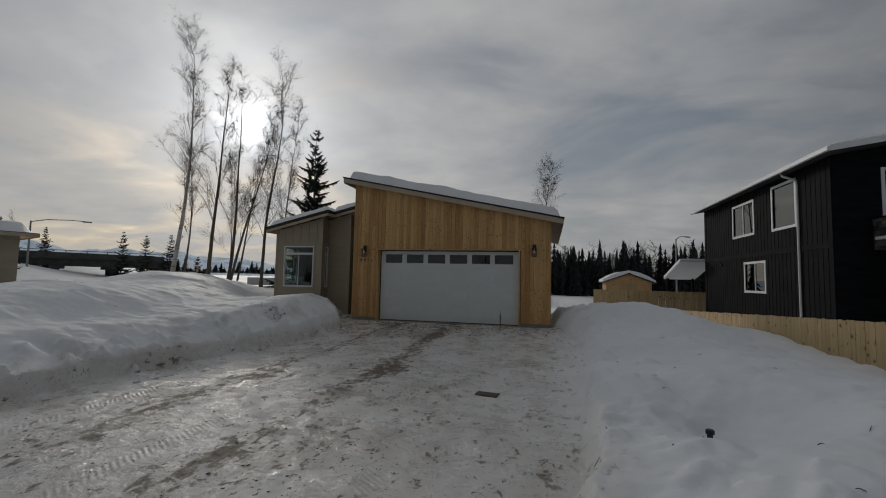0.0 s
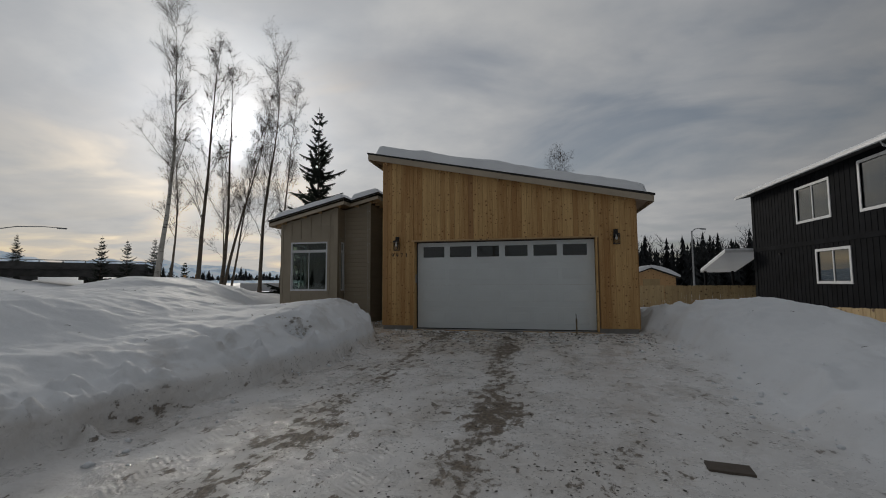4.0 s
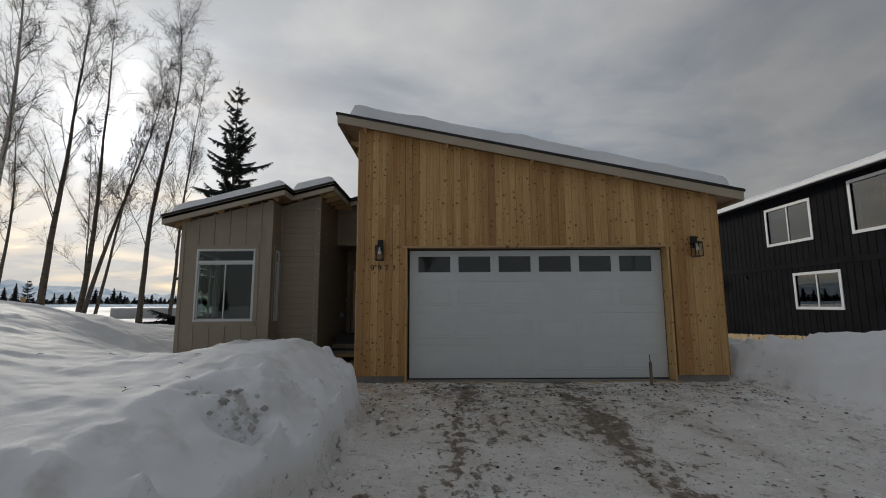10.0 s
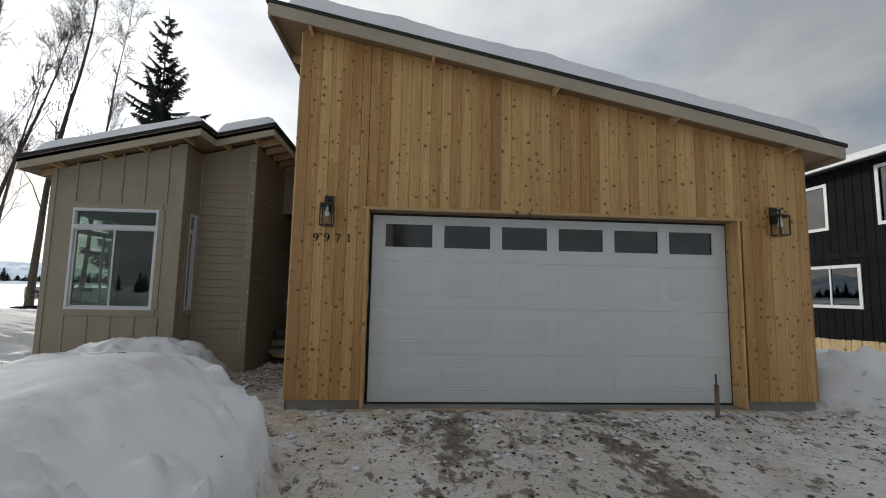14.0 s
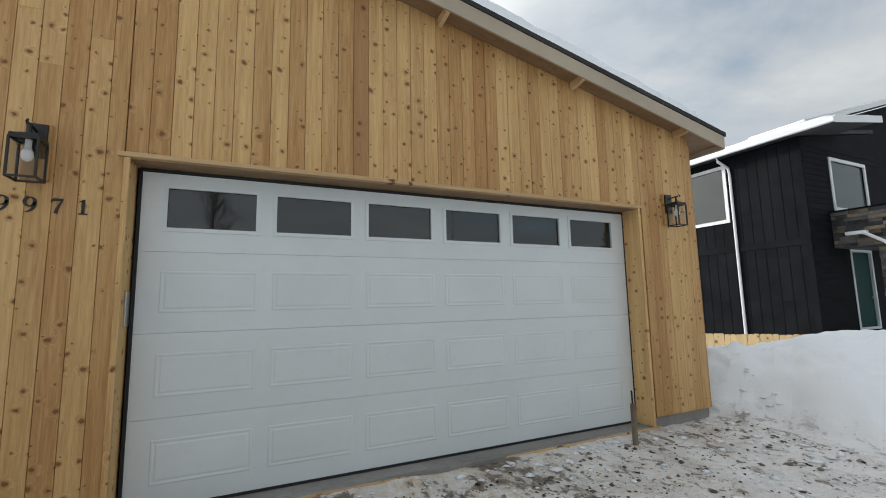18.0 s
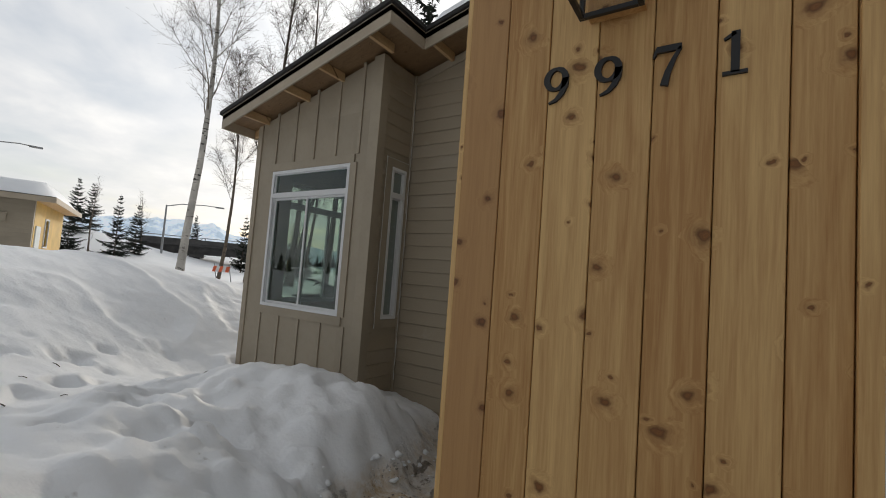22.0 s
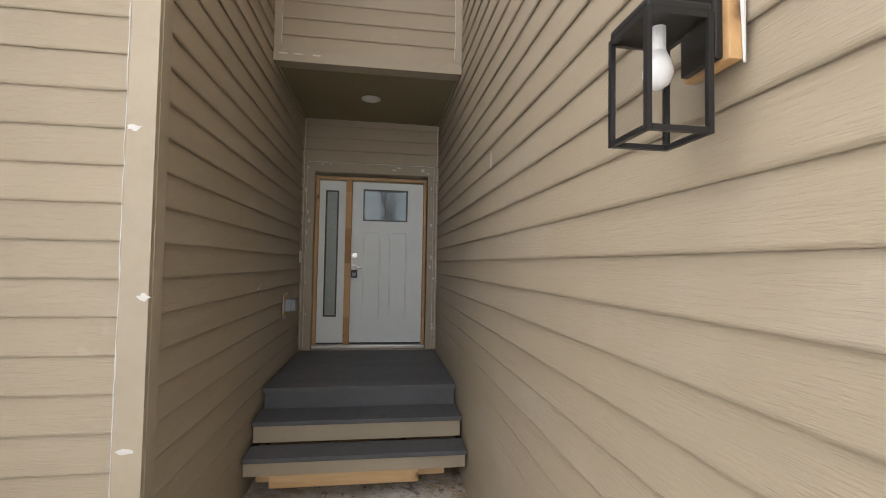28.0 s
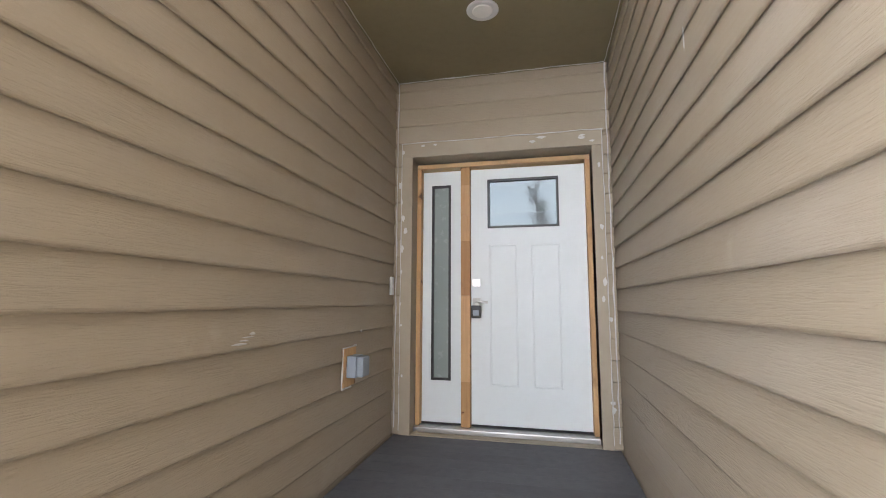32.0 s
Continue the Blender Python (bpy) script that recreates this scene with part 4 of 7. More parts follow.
def roof_snow(name, x0, x1, y0, y1, zf, depth, seed, label):
    """A blanket of snow with soft, uneven edges."""
    nx_, ny_ = int((x1 - x0) / 0.08) + 2, int((y1 - y0) / 0.12) + 2
    X, Y = np.meshgrid(np.linspace(x0, x1, nx_), np.linspace(y0, y1, ny_))
    edge = np.minimum(np.minimum(X - x0, x1 - X), np.minimum(Y - y0, y1 - Y))
    shift_ = 0.08 * rough_field(X, Y * 0 + X * 0, 2.2, seed, 4)
    fall = np.sqrt(np.clip(edge / 0.22, 0, 1) * (2 - np.clip(edge / 0.22, 0, 1)))
    top = depth * fall * (1 + 0.25 * rough_field(X, Y, 0.8, seed + 3, 4)) + 0.03 * fall * rough_field(X, Y, 3.0, seed + 9, 3)
    Z = zf(X) + np.maximum(top, 0.0)
    Yo = Y + np.where(edge < 0.1, shift_, 0)
    verts = np.stack([X, Yo, Z], -1).reshape(-1, 3)
    base = np.stack([X, Yo, zf(X) - 0.0], -1).reshape(-1, 3)
    n = len(verts)
    i = np.arange(n).reshape(ny_, nx_)
    q = np.stack([i[:-1, :-1], i[:-1, 1:], i[1:, 1:], i[1:, :-1]], -1).reshape(-1, 4)
    faces = [tuple(map(int, f)) for f in q] + [tuple(int(v + n) for v in f[::-1]) for f in q]
    rim = list(i[0, :]) + list(i[1:, -1]) + list(i[-1, -2::-1]) + list(i[-2:0:-1, 0])
    for a, b in zip(rim, rim[1:] + rim[:1]):
        faces.append((int(a), int(a + n), int(b + n), int(b)))
    me_ = bpy.data.meshes.new(name)
    me_.from_pydata(np.concatenate([verts, base]).tolist(), [], faces)
    me_.polygons.foreach_set("use_smooth", [True] * len(me_.polygons))
    me_.materials.append(M_SNOW)
    return tagged(new(name, me_), label, "snow", kind="structure")


roof_snow("roof_snow", RX0 + 0.22, RX1 - 0.1, RY0 + 0.06, GBACK + 0.3, lambda X: 5.09 - 0.235 + SLOPE * (X + 6.27) + 0.08 + 0.153, 0.31, 7, "thick settled snow on the garage roof")
roof_snow("roof_snow", EX0 + 0.1, -8.1, y1 + 0.05, HOUSE_BACK, lambda X: 4.08 + 0.245 * (X + 8.03) + 0.06 + 0.121, 0.24, 17, "thick settled snow on the bay roof")
roof_snow("roof_snow", -8.1, -7.03, y2 + 0.05, HOUSE_BACK, lambda X: 4.08 + 0.245 * (X + 8.03) + 0.06 + 0.121, 0.24, 27, "settled snow on the entry roof")
roof_snow("roof_snow", -7.03, GL - 0.01, y3 + 0.15, HOUSE_BACK, lambda X: 4.08 + 0.245 * (X + 8.03) + 0.06 + 0.121, 0.13, 37, "settled snow on the entry roof")


# ---- garage front: door, jambs, lamps, numbers ----
def ring_frame(bm, x0, x1, z0, z1, w, y0, y1):
    """A rectangular frame of bar width w in the x-z plane."""
    cuboid(bm, x0, x1, y0, y1, z1 - w, z1)
    cuboid(bm, x0, x1, y0, y1, z0, z0 + w)
    cuboid(bm, x0, x0 + w, y0, y1, z0 + w, z1 - w)
    cuboid(bm, x1 - w, x1, y0, y1, z0 + w, z1 - w)
    return bm


garage_door = empty("garage_door", -2.44, 0.0, 0.0, "white raised-panel sectional garage door with six small windows", "garage door")
WIN_X = [-4.713 + 0.7795 * k + 2.44 for k in range(6)]
for s in range(4):
    z0, z1 = 0.012 + 0.604 * s, 0.012 + 0.604 * (s + 1) - 0.0022
    holes = [(x, x + 0.625, 2.005, 2.315) for x in WIN_X] if s == 3 else []
    bm = wall_with_holes(bmesh.new(), "x", 0.0, 0.045, -2.44, 2.44, z0, z1, holes)
    sec = part("door_section", bm, M_WHITE, garage_door)
    bm = bmesh.new()
    for x in WIN_X:
        if s == 3:
            continue
        zc = z0 + 0.302
        # a raised panel: a sloped border round a flat field
        a = [(x - 0.02, -0.001, zc - 0.155), (x + 0.645, -0.001, zc - 0.155), (x + 0.645, -0.001, zc + 0.155), (x - 0.02, -0.001, zc + 0.155)]
        levels = [(0.0, 0.0), (0.006, -0.0035), (0.014, -0.0035), (0.024, -0.0012), (0.030, -0.0012), (0.040, -0.004)]
        loops = []
        for inset, yy in levels:
            loops.append([bm.verts.new(p) for p in ((x - 0.02 + inset, yy, zc - 0.155 + inset), (x + 0.645 - inset, yy, zc - 0.155 + inset), (x + 0.645 - inset, yy, zc + 0.155 - inset), (x - 0.02 + inset, yy, zc + 0.155 - inset))])
        for q, r in zip(loops, loops[1:]):
            for k in range(4):
                bm.faces.new((q[k], q[(k + 1) % 4], r[(k + 1) % 4], r[k]))
        bm.faces.new(loops[-1])
    if s < 3:
        part("raised_panel", bm, M_WHITE, sec)
    else:
        bm.free()
        for x in WIN_X:
            pane = part("window_pane", box(x, x + 0.625, 0.018, 0.024, 2.005, 2.315), M_GLASS_DARK, sec, "small dark pane")
            part("window_frame", ring_frame(bmesh.new(), x - 0.028, x + 0.653, 1.977, 2.343, 0.03, -0.008, 0.016), M_WHITE, sec)
part("bottom_seal", box(-2.44, 2.44, -0.004, 0.05, -0.010, 0.012), M_RUBBER, garage_door, "black rubber seal")
part("side_seal", box(-2.462, -2.442, -0.012, 0.03, -0.01, 2.44), M_RUBBER, garage_door)
part("side_seal", box(2.442, 2.462, -0.012, 0.03, -0.01, 2.44), M_RUBBER, garage_door)
part("top_seal", box(-2.462, 2.462, -0.012, 0.03, 2.432, 2.45), M_RUBBER, garage_door)

door_surround = tagged(new("door_surround"), "cedar jambs and head lining the garage door opening", "trim", kind="structure")
part("jamb", box(DOOR_L - 0.003, DOOR_L + 0.034, -0.245, 0.04, -0.01, DOOR_T + 0.0, 0.003), M_CEDAR, door_surround)
part("jamb", box(DOOR_R - 0.034, DOOR_R + 0.003, -0.245, 0.04, -0.01, DOOR_T + 0.0, 0.003), M_CEDAR, door_surround)
part("head", box(DOOR_L - 0.04, DOOR_R + 0.04, -0.255, 0.04, DOOR_T + 0.001, DOOR_T + 0.036, 0.003), M_LUMBER, door_surround)
part("sensor_bracket", box(DOOR_L + 0.036, DOOR_L + 0.046, -0.14, -0.02, 1.28, 1.52, 0.003), M_STEEL, door_surround, "galvanised bracket")

for x0, x1 in ((-5.12, -2.9), (-1.9, 0.16)):
    tagged(part("form_board", box(x0, x1, -0.215, -0.175, -0.13, -0.022, 0.004), M_LUMBER), "weathered form board along the apron before the door", "board", "form boards")
M_SCRAP = painted("weathered_board", (0.13, 0.105, 0.085), 0.85, 0.3, 0.5, dirty=0.4)
scrap = empty("scrap_board", 0.06, -7.93, height_at(0.06, -7.93) - 0.008, "square scrap of brown board lying on the icy drive", "board scrap", turn=-8)
part("scrap_panel", box(-0.17, 0.17, -0.10, 0.10, 0.0, 0.03, 0.006), M_SCRAP, scrap)
M_STAKE = painted("grey_stake_wood", (0.24, 0.19, 0.13), 0.85, 0.3, 0.5, dirty=0.4)
survey_stake = empty("survey_stake", -0.55, -0.48, -0.09, "rough wooden stake with a black rod before the door", "stake")
part("stake_post", box(-0.02, 0.02, -0.02, 0.02, 0.0, 0.44, 0.004), M_STAKE, survey_stake)
part("stake_rod", tube(bmesh.new(), [(0.0, -0.0, 0.4), (-0.008, 0.0, 0.57)], 0.009, 8), M_BLACK, survey_stake, "black rod")

x = GL
k = 0
rng = random.Random(5)
while x < GR - 0.02:
    w = 0.1335
    x1 = min(x + w, GR)
    xm = (x + x1) / 2
    spans = []
    top = garage_top(x1) + 0.074
    if x1 <= DOOR_L - 0.002 or x >= DOOR_R + 0.002:
        if x1 <= DOOR_L and k in (1, 2, 3, 5):
            cut = (3.55, 3.42, 3.05, 3.3)[(1, 2, 3, 5).index(k)]
            spans = [(0.085, cut - 0.001), (cut + 0.001, top)]
        else:
            spans = [(0.085, top)]
    elif x < DOOR_L - 0.02:
        spans = [(0.085, top)]
        x1 = DOOR_L - 0.004
    elif x1 > DOOR_R and x < DOOR_R:
        spans = [(DOOR_T + 0.04, top)]
        x1 = DOOR_R + 0.042
    else:
        spans = [(DOOR_T + 0.04, top)]
    for z0, z1 in spans:
        proud = rng.uniform(0.0, 0.004) + (0.006 if abs(xm + 3.29) < 0.08 else 0.0)
        bm = bmesh.new()
        W = x1 - x
        ring = [(0.0012, -0.001), (0.0, 0.019), (W, 0.019), (W - 0.0012, -0.001), (W - 0.003, -0.004), (0.003, -0.004)]
        prism(bm, [(p, q, 0) for p, q in ring], (0, 0, z1 - z0))
        if z1 == top:
            for vert in bm.verts:
                if vert.co.z > 0.01:
                    vert.co.z += SLOPE * (vert.co.x - W)
        b_ = part("cedar_board", bm, M_CEDAR_RED if abs(xm + 3.29) < 0.07 or k == 0 else M_CEDAR, wall_garage_front)
        b_.matrix_basis = pose(x, GF - proud, z0)
    x = DOOR_L + 0.0 if abs(x1 - DOOR_L + 0.004) < 1e-6 else x1
    k += 1
part("corner_board", box(GL - 0.018, GL + 0.0, GF - 0.002, GF + 0.08, 0.085, garage_top(GL) + 0.02, 0.002), M_CEDAR, wall_garage_front)
part("corner_board", box(GR, GR + 0.018, GF - 0.002, GF + 0.09, 0.085, garage_top(GR), 0.002), M_CEDAR, wall_garage_front)


def lantern(x, y, z, turn, label, block=(0.03, 0.41), size=1.0):
    """A square black wall lantern on a wooden block. Local -y points away from the wall; z is the lantern's lower rim."""
    ob = empty("wall_lantern", x, y, z, label, "wall lamp", "wall lanterns on the house", turn=turn)
    ob.scale = (size, size, size)
    part("mounting_block", box(-0.07, 0.07, -0.034, 0.0, block[0], block[1], 0.004), M_CEDAR if block[0] < 0.1 else M_LUMBER_UP, ob, "bare wooden block")
    part("back_plate", box(-0.055, 0.055, -0.055, -0.034, 0.17, 0.40, 0.006), M_BLACK, ob)
    bm = bmesh.new()
    tube(bm, [(0, -0.05, 0.345), (0, -0.12, 0.352), (0, -0.150, 0.358), (0, -0.175, 0.352)], 0.008, 8)
    tube(bm, [(0, -0.175, 0.352), (0, -0.191, 0.372), (0, -0.207, 0.358), (0, -0.197, 0.34)], [0.008, 0.008, 0.007, 0.006], 8)
    part("arm", bm, M_BLACK, ob)
    part("hanger", tube(bmesh.new(), [(0, -0.150, 0.36), (0, -0.150, 0.288)], 0.011, 8), M_BLACK, ob)
    s, yc, H = 0.070, -0.150, 0.255
    for i in (-1, 1):
        for j in (-1, 1):
            part("corner_bar", box(i * s - 0.006, i * s + 0.006, yc + j * s - 0.006, yc + j * s + 0.006, 0.0, H), M_BLACK, ob)
    for z0 in (0.0, H - 0.012):
        for j in (-1, 1):
            part("rim_bar", box(-s + 0.007, s - 0.007, yc + j * s - 0.006, yc + j * s + 0.006, z0, z0 + 0.012), M_BLACK, ob)
            part("rim_bar", box(j * s - 0.006, j * s + 0.006, yc - s + 0.007, yc + s - 0.007, z0, z0 + 0.012), M_BLACK, ob)
    part("cap", box(-s - 0.004, s + 0.004, yc - s - 0.004, yc + s + 0.004, H + 0.001, H + 0.022, 0.006), M_BLACK, ob)
    part("finial", box(-0.04, 0.04, yc - 0.04, yc + 0.04, H + 0.022, H + 0.036, 0.005), M_BLACK, ob)
    for nm, b4 in (("glass_pane", (-s + 0.007, s - 0.007, yc - s - 0.001, yc - s + 0.001)), ("glass_pane", (-s + 0.007, s - 0.007, yc + s - 0.001, yc + s + 0.001)), ("glass_pane", (-s - 0.001, -s + 0.001, yc - s + 0.007, yc + s - 0.007)), ("glass_pane", (s - 0.001, s + 0.001, yc - s + 0.007, yc + s - 0.007))):
        g = part(nm, box(*b4, 0.013, H - 0.013), M_GLASS_LAMP, ob)
        g.visible_shadow = False
    part("socket", tube(bmesh.new(), [(0, yc, H), (0, yc, H - 0.06)], 0.017, 12), M_BULB, ob, "white lamp holder")
    bm = bmesh.new()
    tube(bm, [(0, yc, H - 0.055), (0, yc, H - 0.08), (0, yc, H - 0.105), (0, yc, H - 0.128), (0, yc, H - 0.14)], [0.018, 0.028, 0.033, 0.024, 0.008], 14)
    part("bulb", bm, M_BULB, ob, "unlit white bulb", smooth=True)
    return ob


lantern(-5.415, GF - 0.006, 2.205, 0, "black square lantern on a cedar block above the house number")
lantern(0.50, GF - 0.006, 2.25, 0, "black square lantern on a cedar block beside the garage door")
lantern(GL - 0.012, 1.595, 1.745, -90, "black square lantern on a bare block by the side door", (0.165, 0.405), 0.86)

house_number = empty("house_number", -5.6, GF - 0.012, 2.03, "black metal house number 9971 under the lantern", "house number")


def stroke(bm, pts, widths, depth=0.008):
    """A flat stroke of changing width through points in the x-z plane."""
    pts = [Vector((p[0], 0, p[1])) for p in pts]
    rows_ = []
    for i, p in enumerate(pts):
        d = (pts[min(i + 1, len(pts) - 1)] - pts[max(i - 1, 0)]).normalized()
        n = Vector((-d.z, 0, d.x)) * widths[i] / 2
        rows_.append([bm.verts.new(q) for q in (p + n, p - n, p - n + Vector((0, -depth, 0)), p + n + Vector((0, -depth, 0)))])
    for q, r in zip(rows_, rows_[1:]):
        for k in range(4):
            bm.faces.new((q[k], q[(k + 1) % 4], r[(k + 1) % 4], r[k]))
    bm.faces.new(rows_[0])
    bm.faces.new(rows_[-1][::-1])
    bmesh.ops.recalc_face_normals(bm, faces=bm.faces)
    return bm


def digit(ch):
    """A black serif numeral, 0.1 m high."""
    bm = bmesh.new()
    if ch == "9":
        ring = [(0.036 + 0.026 * math.cos(a), 0.068 + 0.029 * math.sin(a)) for a in [k * math.tau / 20 for k in range(21)]]
        stroke(bm, ring, [0.008 + 0.010 * abs(math.cos(k * math.tau / 20)) for k in range(21)])
        stroke(bm, [(0.062, 0.068), (0.061, 0.045), (0.052, 0.024), (0.038, 0.009), (0.018, 0.001)], [0.018, 0.017, 0.014, 0.010, 0.005])
    elif ch == "7":
        stroke(bm, [(0.006, 0.072), (0.010, 0.084), (0.014, 0.091), (0.040, 0.091), (0.066, 0.091)], [0.004, 0.007, 0.016, 0.016, 0.016])
        stroke(bm, [(0.064, 0.090), (0.050, 0.062), (0.038, 0.032), (0.031, 0.0)], [0.006, 0.010, 0.014, 0.018])
    else:
        stroke(bm, [(0.036, 0.1), (0.036, 0.004)], [0.017, 0.017])
        stroke(bm, [(0.014, 0.084), (0.036, 0.096)], [0.005, 0.010])
        stroke(bm, [(0.012, 0.004), (0.060, 0.004)], [0.008, 0.008])
    return bm


for k, ch in enumerate("9971"):
    ob = part("digit", digit(ch), M_BLACK, house_number)
    ob.matrix_basis = pose(-0.005 + 0.137 * k, 0.004, 0)


# ---- windows ----
def window_unit(name, axis, face, a0, a1, z0, z1, transom, split, label, inward, clear_pane=None):
    """A white vinyl window in its wall: a frame, a transom light, one or two sashes. inward: the way into the house."""
    ob = tagged(new(name), label, "window", kind="structure")

    def bar(bm, p0, p1, q0, q1, d0, d1):
        lo, hi = sorted((face + inward * d0, face + inward * d1))
        if axis == "x":
            cuboid(bm, p0, p1, lo, hi, q0, q1)
        else:
            cuboid(bm, lo, hi, p0, p1, q0, q1)

    def frame_of(p0, p1, q0, q1, w, d0, d1):
        bm = bmesh.new()
        bar(bm, p0, p1, q1 - w, q1, d0, d1)
        bar(bm, p0, p1, q0, q0 + w, d0, d1)
        bar(bm, p0, p0 + w, q0 + w, q1 - w, d0, d1)
        bar(bm, p1 - w, p1, q0 + w, q1 - w, d0, d1)
        return bm

    w = 0.04 if a1 - a0 > 0.5 else 0.033
    part("window_frame", frame_of(a0, a1, z0, z1, w, -0.018, 0.075), M_VINYL, ob)
    if transom:
        bm = bmesh.new()
        bar(bm, a0 + w, a1 - w, transom - 0.03, transom + 0.03, -0.016, 0.07)
        part("transom_bar", bm, M_VINYL, ob)
    cells = [(a0 + w, a1 - w, transom + 0.03, z1 - w)] if transom else []
    top = transom - 0.03 if transom else z1 - w
    cells += [(a0 + w, split, z0 + w, top), (split, a1 - w, z0 + w, top)] if split else [(a0 + w, a1 - w, z0 + w, top)]
    for i, (p0, p1, q0, q1) in enumerate(cells):
        d = 0.022 + 0.018 * (i % 2)
        sw = 0.012 if (transom and i == 0) or not split else 0.026
        sash = part("sash", frame_of(p0 - (0.012 if i == 2 and split else 0), p1 + (0.012 if i == 1 and split else 0), q0, q1, sw, d - 0.012, d + 0.016), M_VINYL, ob)
        bm = bmesh.new()
        bar(bm, p0 + 0.004, p1 - 0.004, q0 + 0.004, q1 - 0.004, d, d + 0.004)
        pane = part("pane", bm, clear_pane or M_GLASS, sash)
        pane.visible_shadow = False
    return ob


window_unit("window_1", "x", BF, WX0, WX1, WZ0, WZ1, 2.44, -9.56, "white sliding bay window with a transom light", 1)
# this pane's grey-green paints in the green-lit room wall seen through it
window_unit("window_2", "y", BR, SY0, SY1, WZ0, WZ1, 2.44, None, "narrow white window in the return of the bay", -1, M_GLASS_FROST_VIEW)
window_unit("window_3", "y", BL, 2.62, 3.78, WZ0, WZ1, 2.44, 3.45, "white side window of the room", 1)
window_unit("window_4", "x", HOUSE_BACK + 0.15, -8.6, -7.4, 0.5, 2.7, None, -8.0, "white rear sliding glass door of the room", -1)

# ---- trim of the bay ----
for x in (-10.26, -9.88, -9.50, -9.11, -8.73):
    part("batten", box(x - 0.02, x + 0.02, BF - 0.017, BF, WZ1 + 0.106, entry_top(x) + 0.03, 0.002), M_TAN, wall_bay_front)
    part("batten", box(x - 0.02, x + 0.02, BF - 0.017, BF, -0.1, WZ0 - 0.106, 0.002), M_TAN, wall_bay_front)
part("corner_board", box(BL - 0.017, BL + 0.075, BF - 0.018, BF + 0.1, -0.2, entry_top(BL), 0.002), M_TAN, wall_bay_front)
part("corner_board", box(BR - 0.13, BR + 0.018, BF - 0.018, BF + 0.10, -0.2, entry_top(BR), 0.002), M_TAN, wall_bay_front)
for z0, z1 in ((WZ1 + 0.003, WZ1 + 0.103), (WZ0 - 0.103, WZ0 - 0.003)):
    part("casing", box(WX0 - 0.06, WX1 + 0.06, BF - 0.019, BF, z0, z1, 0.002), M_TAN, wall_bay_front)
part("casing", box(WX0 - 0.10, WX0 - 0.003, BF - 0.018, BF, WZ0 - 0.003, WZ1 + 0.003, 0.002), M_TAN, wall_bay_front)
part("casing", box(WX1 + 0.003, WX1 + 0.10, BF - 0.018, BF, WZ0 - 0.003, WZ1 + 0.003, 0.002), M_TAN, wall_bay_front)
for y0_, y1_, z0, z1 in ((SY0 - 0.095, SY1 + 0.04, WZ1 + 0.002, WZ1 + 0.095), (SY0 - 0.095, SY1 + 0.04, WZ0 - 0.095, WZ0 - 0.002), (SY0 - 0.095, SY0 - 0.002, WZ0 - 0.002, WZ1 + 0.002), (SY1 + 0.002, SY1 + 0.04, WZ0 - 0.002, WZ1 + 0.002)):
    part("casing", box(BR - 0.012, BR + 0.014, y0_, y1_, z0, z1, 0.002), M_TAN, wall_bay_side)
part("frieze", prism(bmesh.new(), [(BR + 0.02, EF - 0.008, entry_top(BR) - 0.10), (EL - 0.06, EF - 0.008, entry_top(EL) - 0.10), (EL - 0.06, EF - 0.008, entry_top(EL)), (BR + 0.02, EF - 0.008, entry_top(BR))], (0, 0.018, 0)), M_TAN, wall_entry_front)
part("corner_board", box(EL - 0.10, EL + 0.008, EF - 0.014, EF + 0.012, -0.2, entry_top(EL), 0.002), M_TAN, wall_entry_front)
part("corner_board", box(EL - 0.012, EL + 0.010, EF + 0.012, EF + 0.09, -0.2, entry_top(EL), 0.002), M_TAN, wall_entry_left)
part("inside_corner", box(BR, BR + 0.022, EF - 0.034, EF - 0.012, -0.2, entry_top(BR), 0.002), M_TAN, wall_entry_front)
part("frieze", box(EL, GL, CEIL_Y - 0.012, CEIL_Y + 0.012, CEIL_Z - 0.004, CEIL_Z + 0.085, 0.002), M_TAN, wall_entry_upper)
for x in (EL + 0.03, GL - 0.03):
    part("corner_board", box(x - 0.03, x + 0.03, CEIL_Y - 0.008, CEIL_Y + 0.012, CEIL_Z + 0.087, entry_top(x) + 0.03, 0.002), M_TAN, wall_entry_upper)

# ---- side door of the garage ----
door_2 = tagged(empty("door_2", GL, 0.0, 0.0), "closed white steel side door with a white jamb", "door", kind="structure")
part("door_slab", box(0.075, 0.12, MD_Y0 + 0.012, MD_Y1 - 0.012, -0.11, MD_T - 0.012), M_WHITE, door_2)
part("jamb", box(-0.012, 0.16, MD_Y1 + 0.001, MD_Y1 + 0.035, -0.13, MD_T + 0.033), M_VINYL, door_2)
part("jamb", box(-0.012, 0.16, MD_Y0 - 0.035, MD_Y0 - 0.001, -0.13, MD_T + 0.033), M_VINYL, door_2)
part("head_jamb", box(-0.010, 0.16, MD_Y0, MD_Y1, MD_T + 0.001, MD_T + 0.035), M_VINYL, door_2)
bm = bmesh.new()
cuboid(bm, 0.066, 0.083, MD_Y1 - 0.008, MD_Y1, -0.11, MD_T)
cuboid(bm, 0.066, 0.083, MD_Y0, MD_Y0 + 0.008, -0.11, MD_T)
cuboid(bm, 0.066, 0.083, MD_Y0 + 0.008, MD_Y1 - 0.008, MD_T - 0.008, MD_T)
part("weather_strip", bm, M_RUBBER, door_2, "black weather strip")
part("threshold", box(-0.03, 0.17, MD_Y0, MD_Y1, -0.14, -0.112), M_STEEL, door_2)
LY = MD_Y1 - 0.075
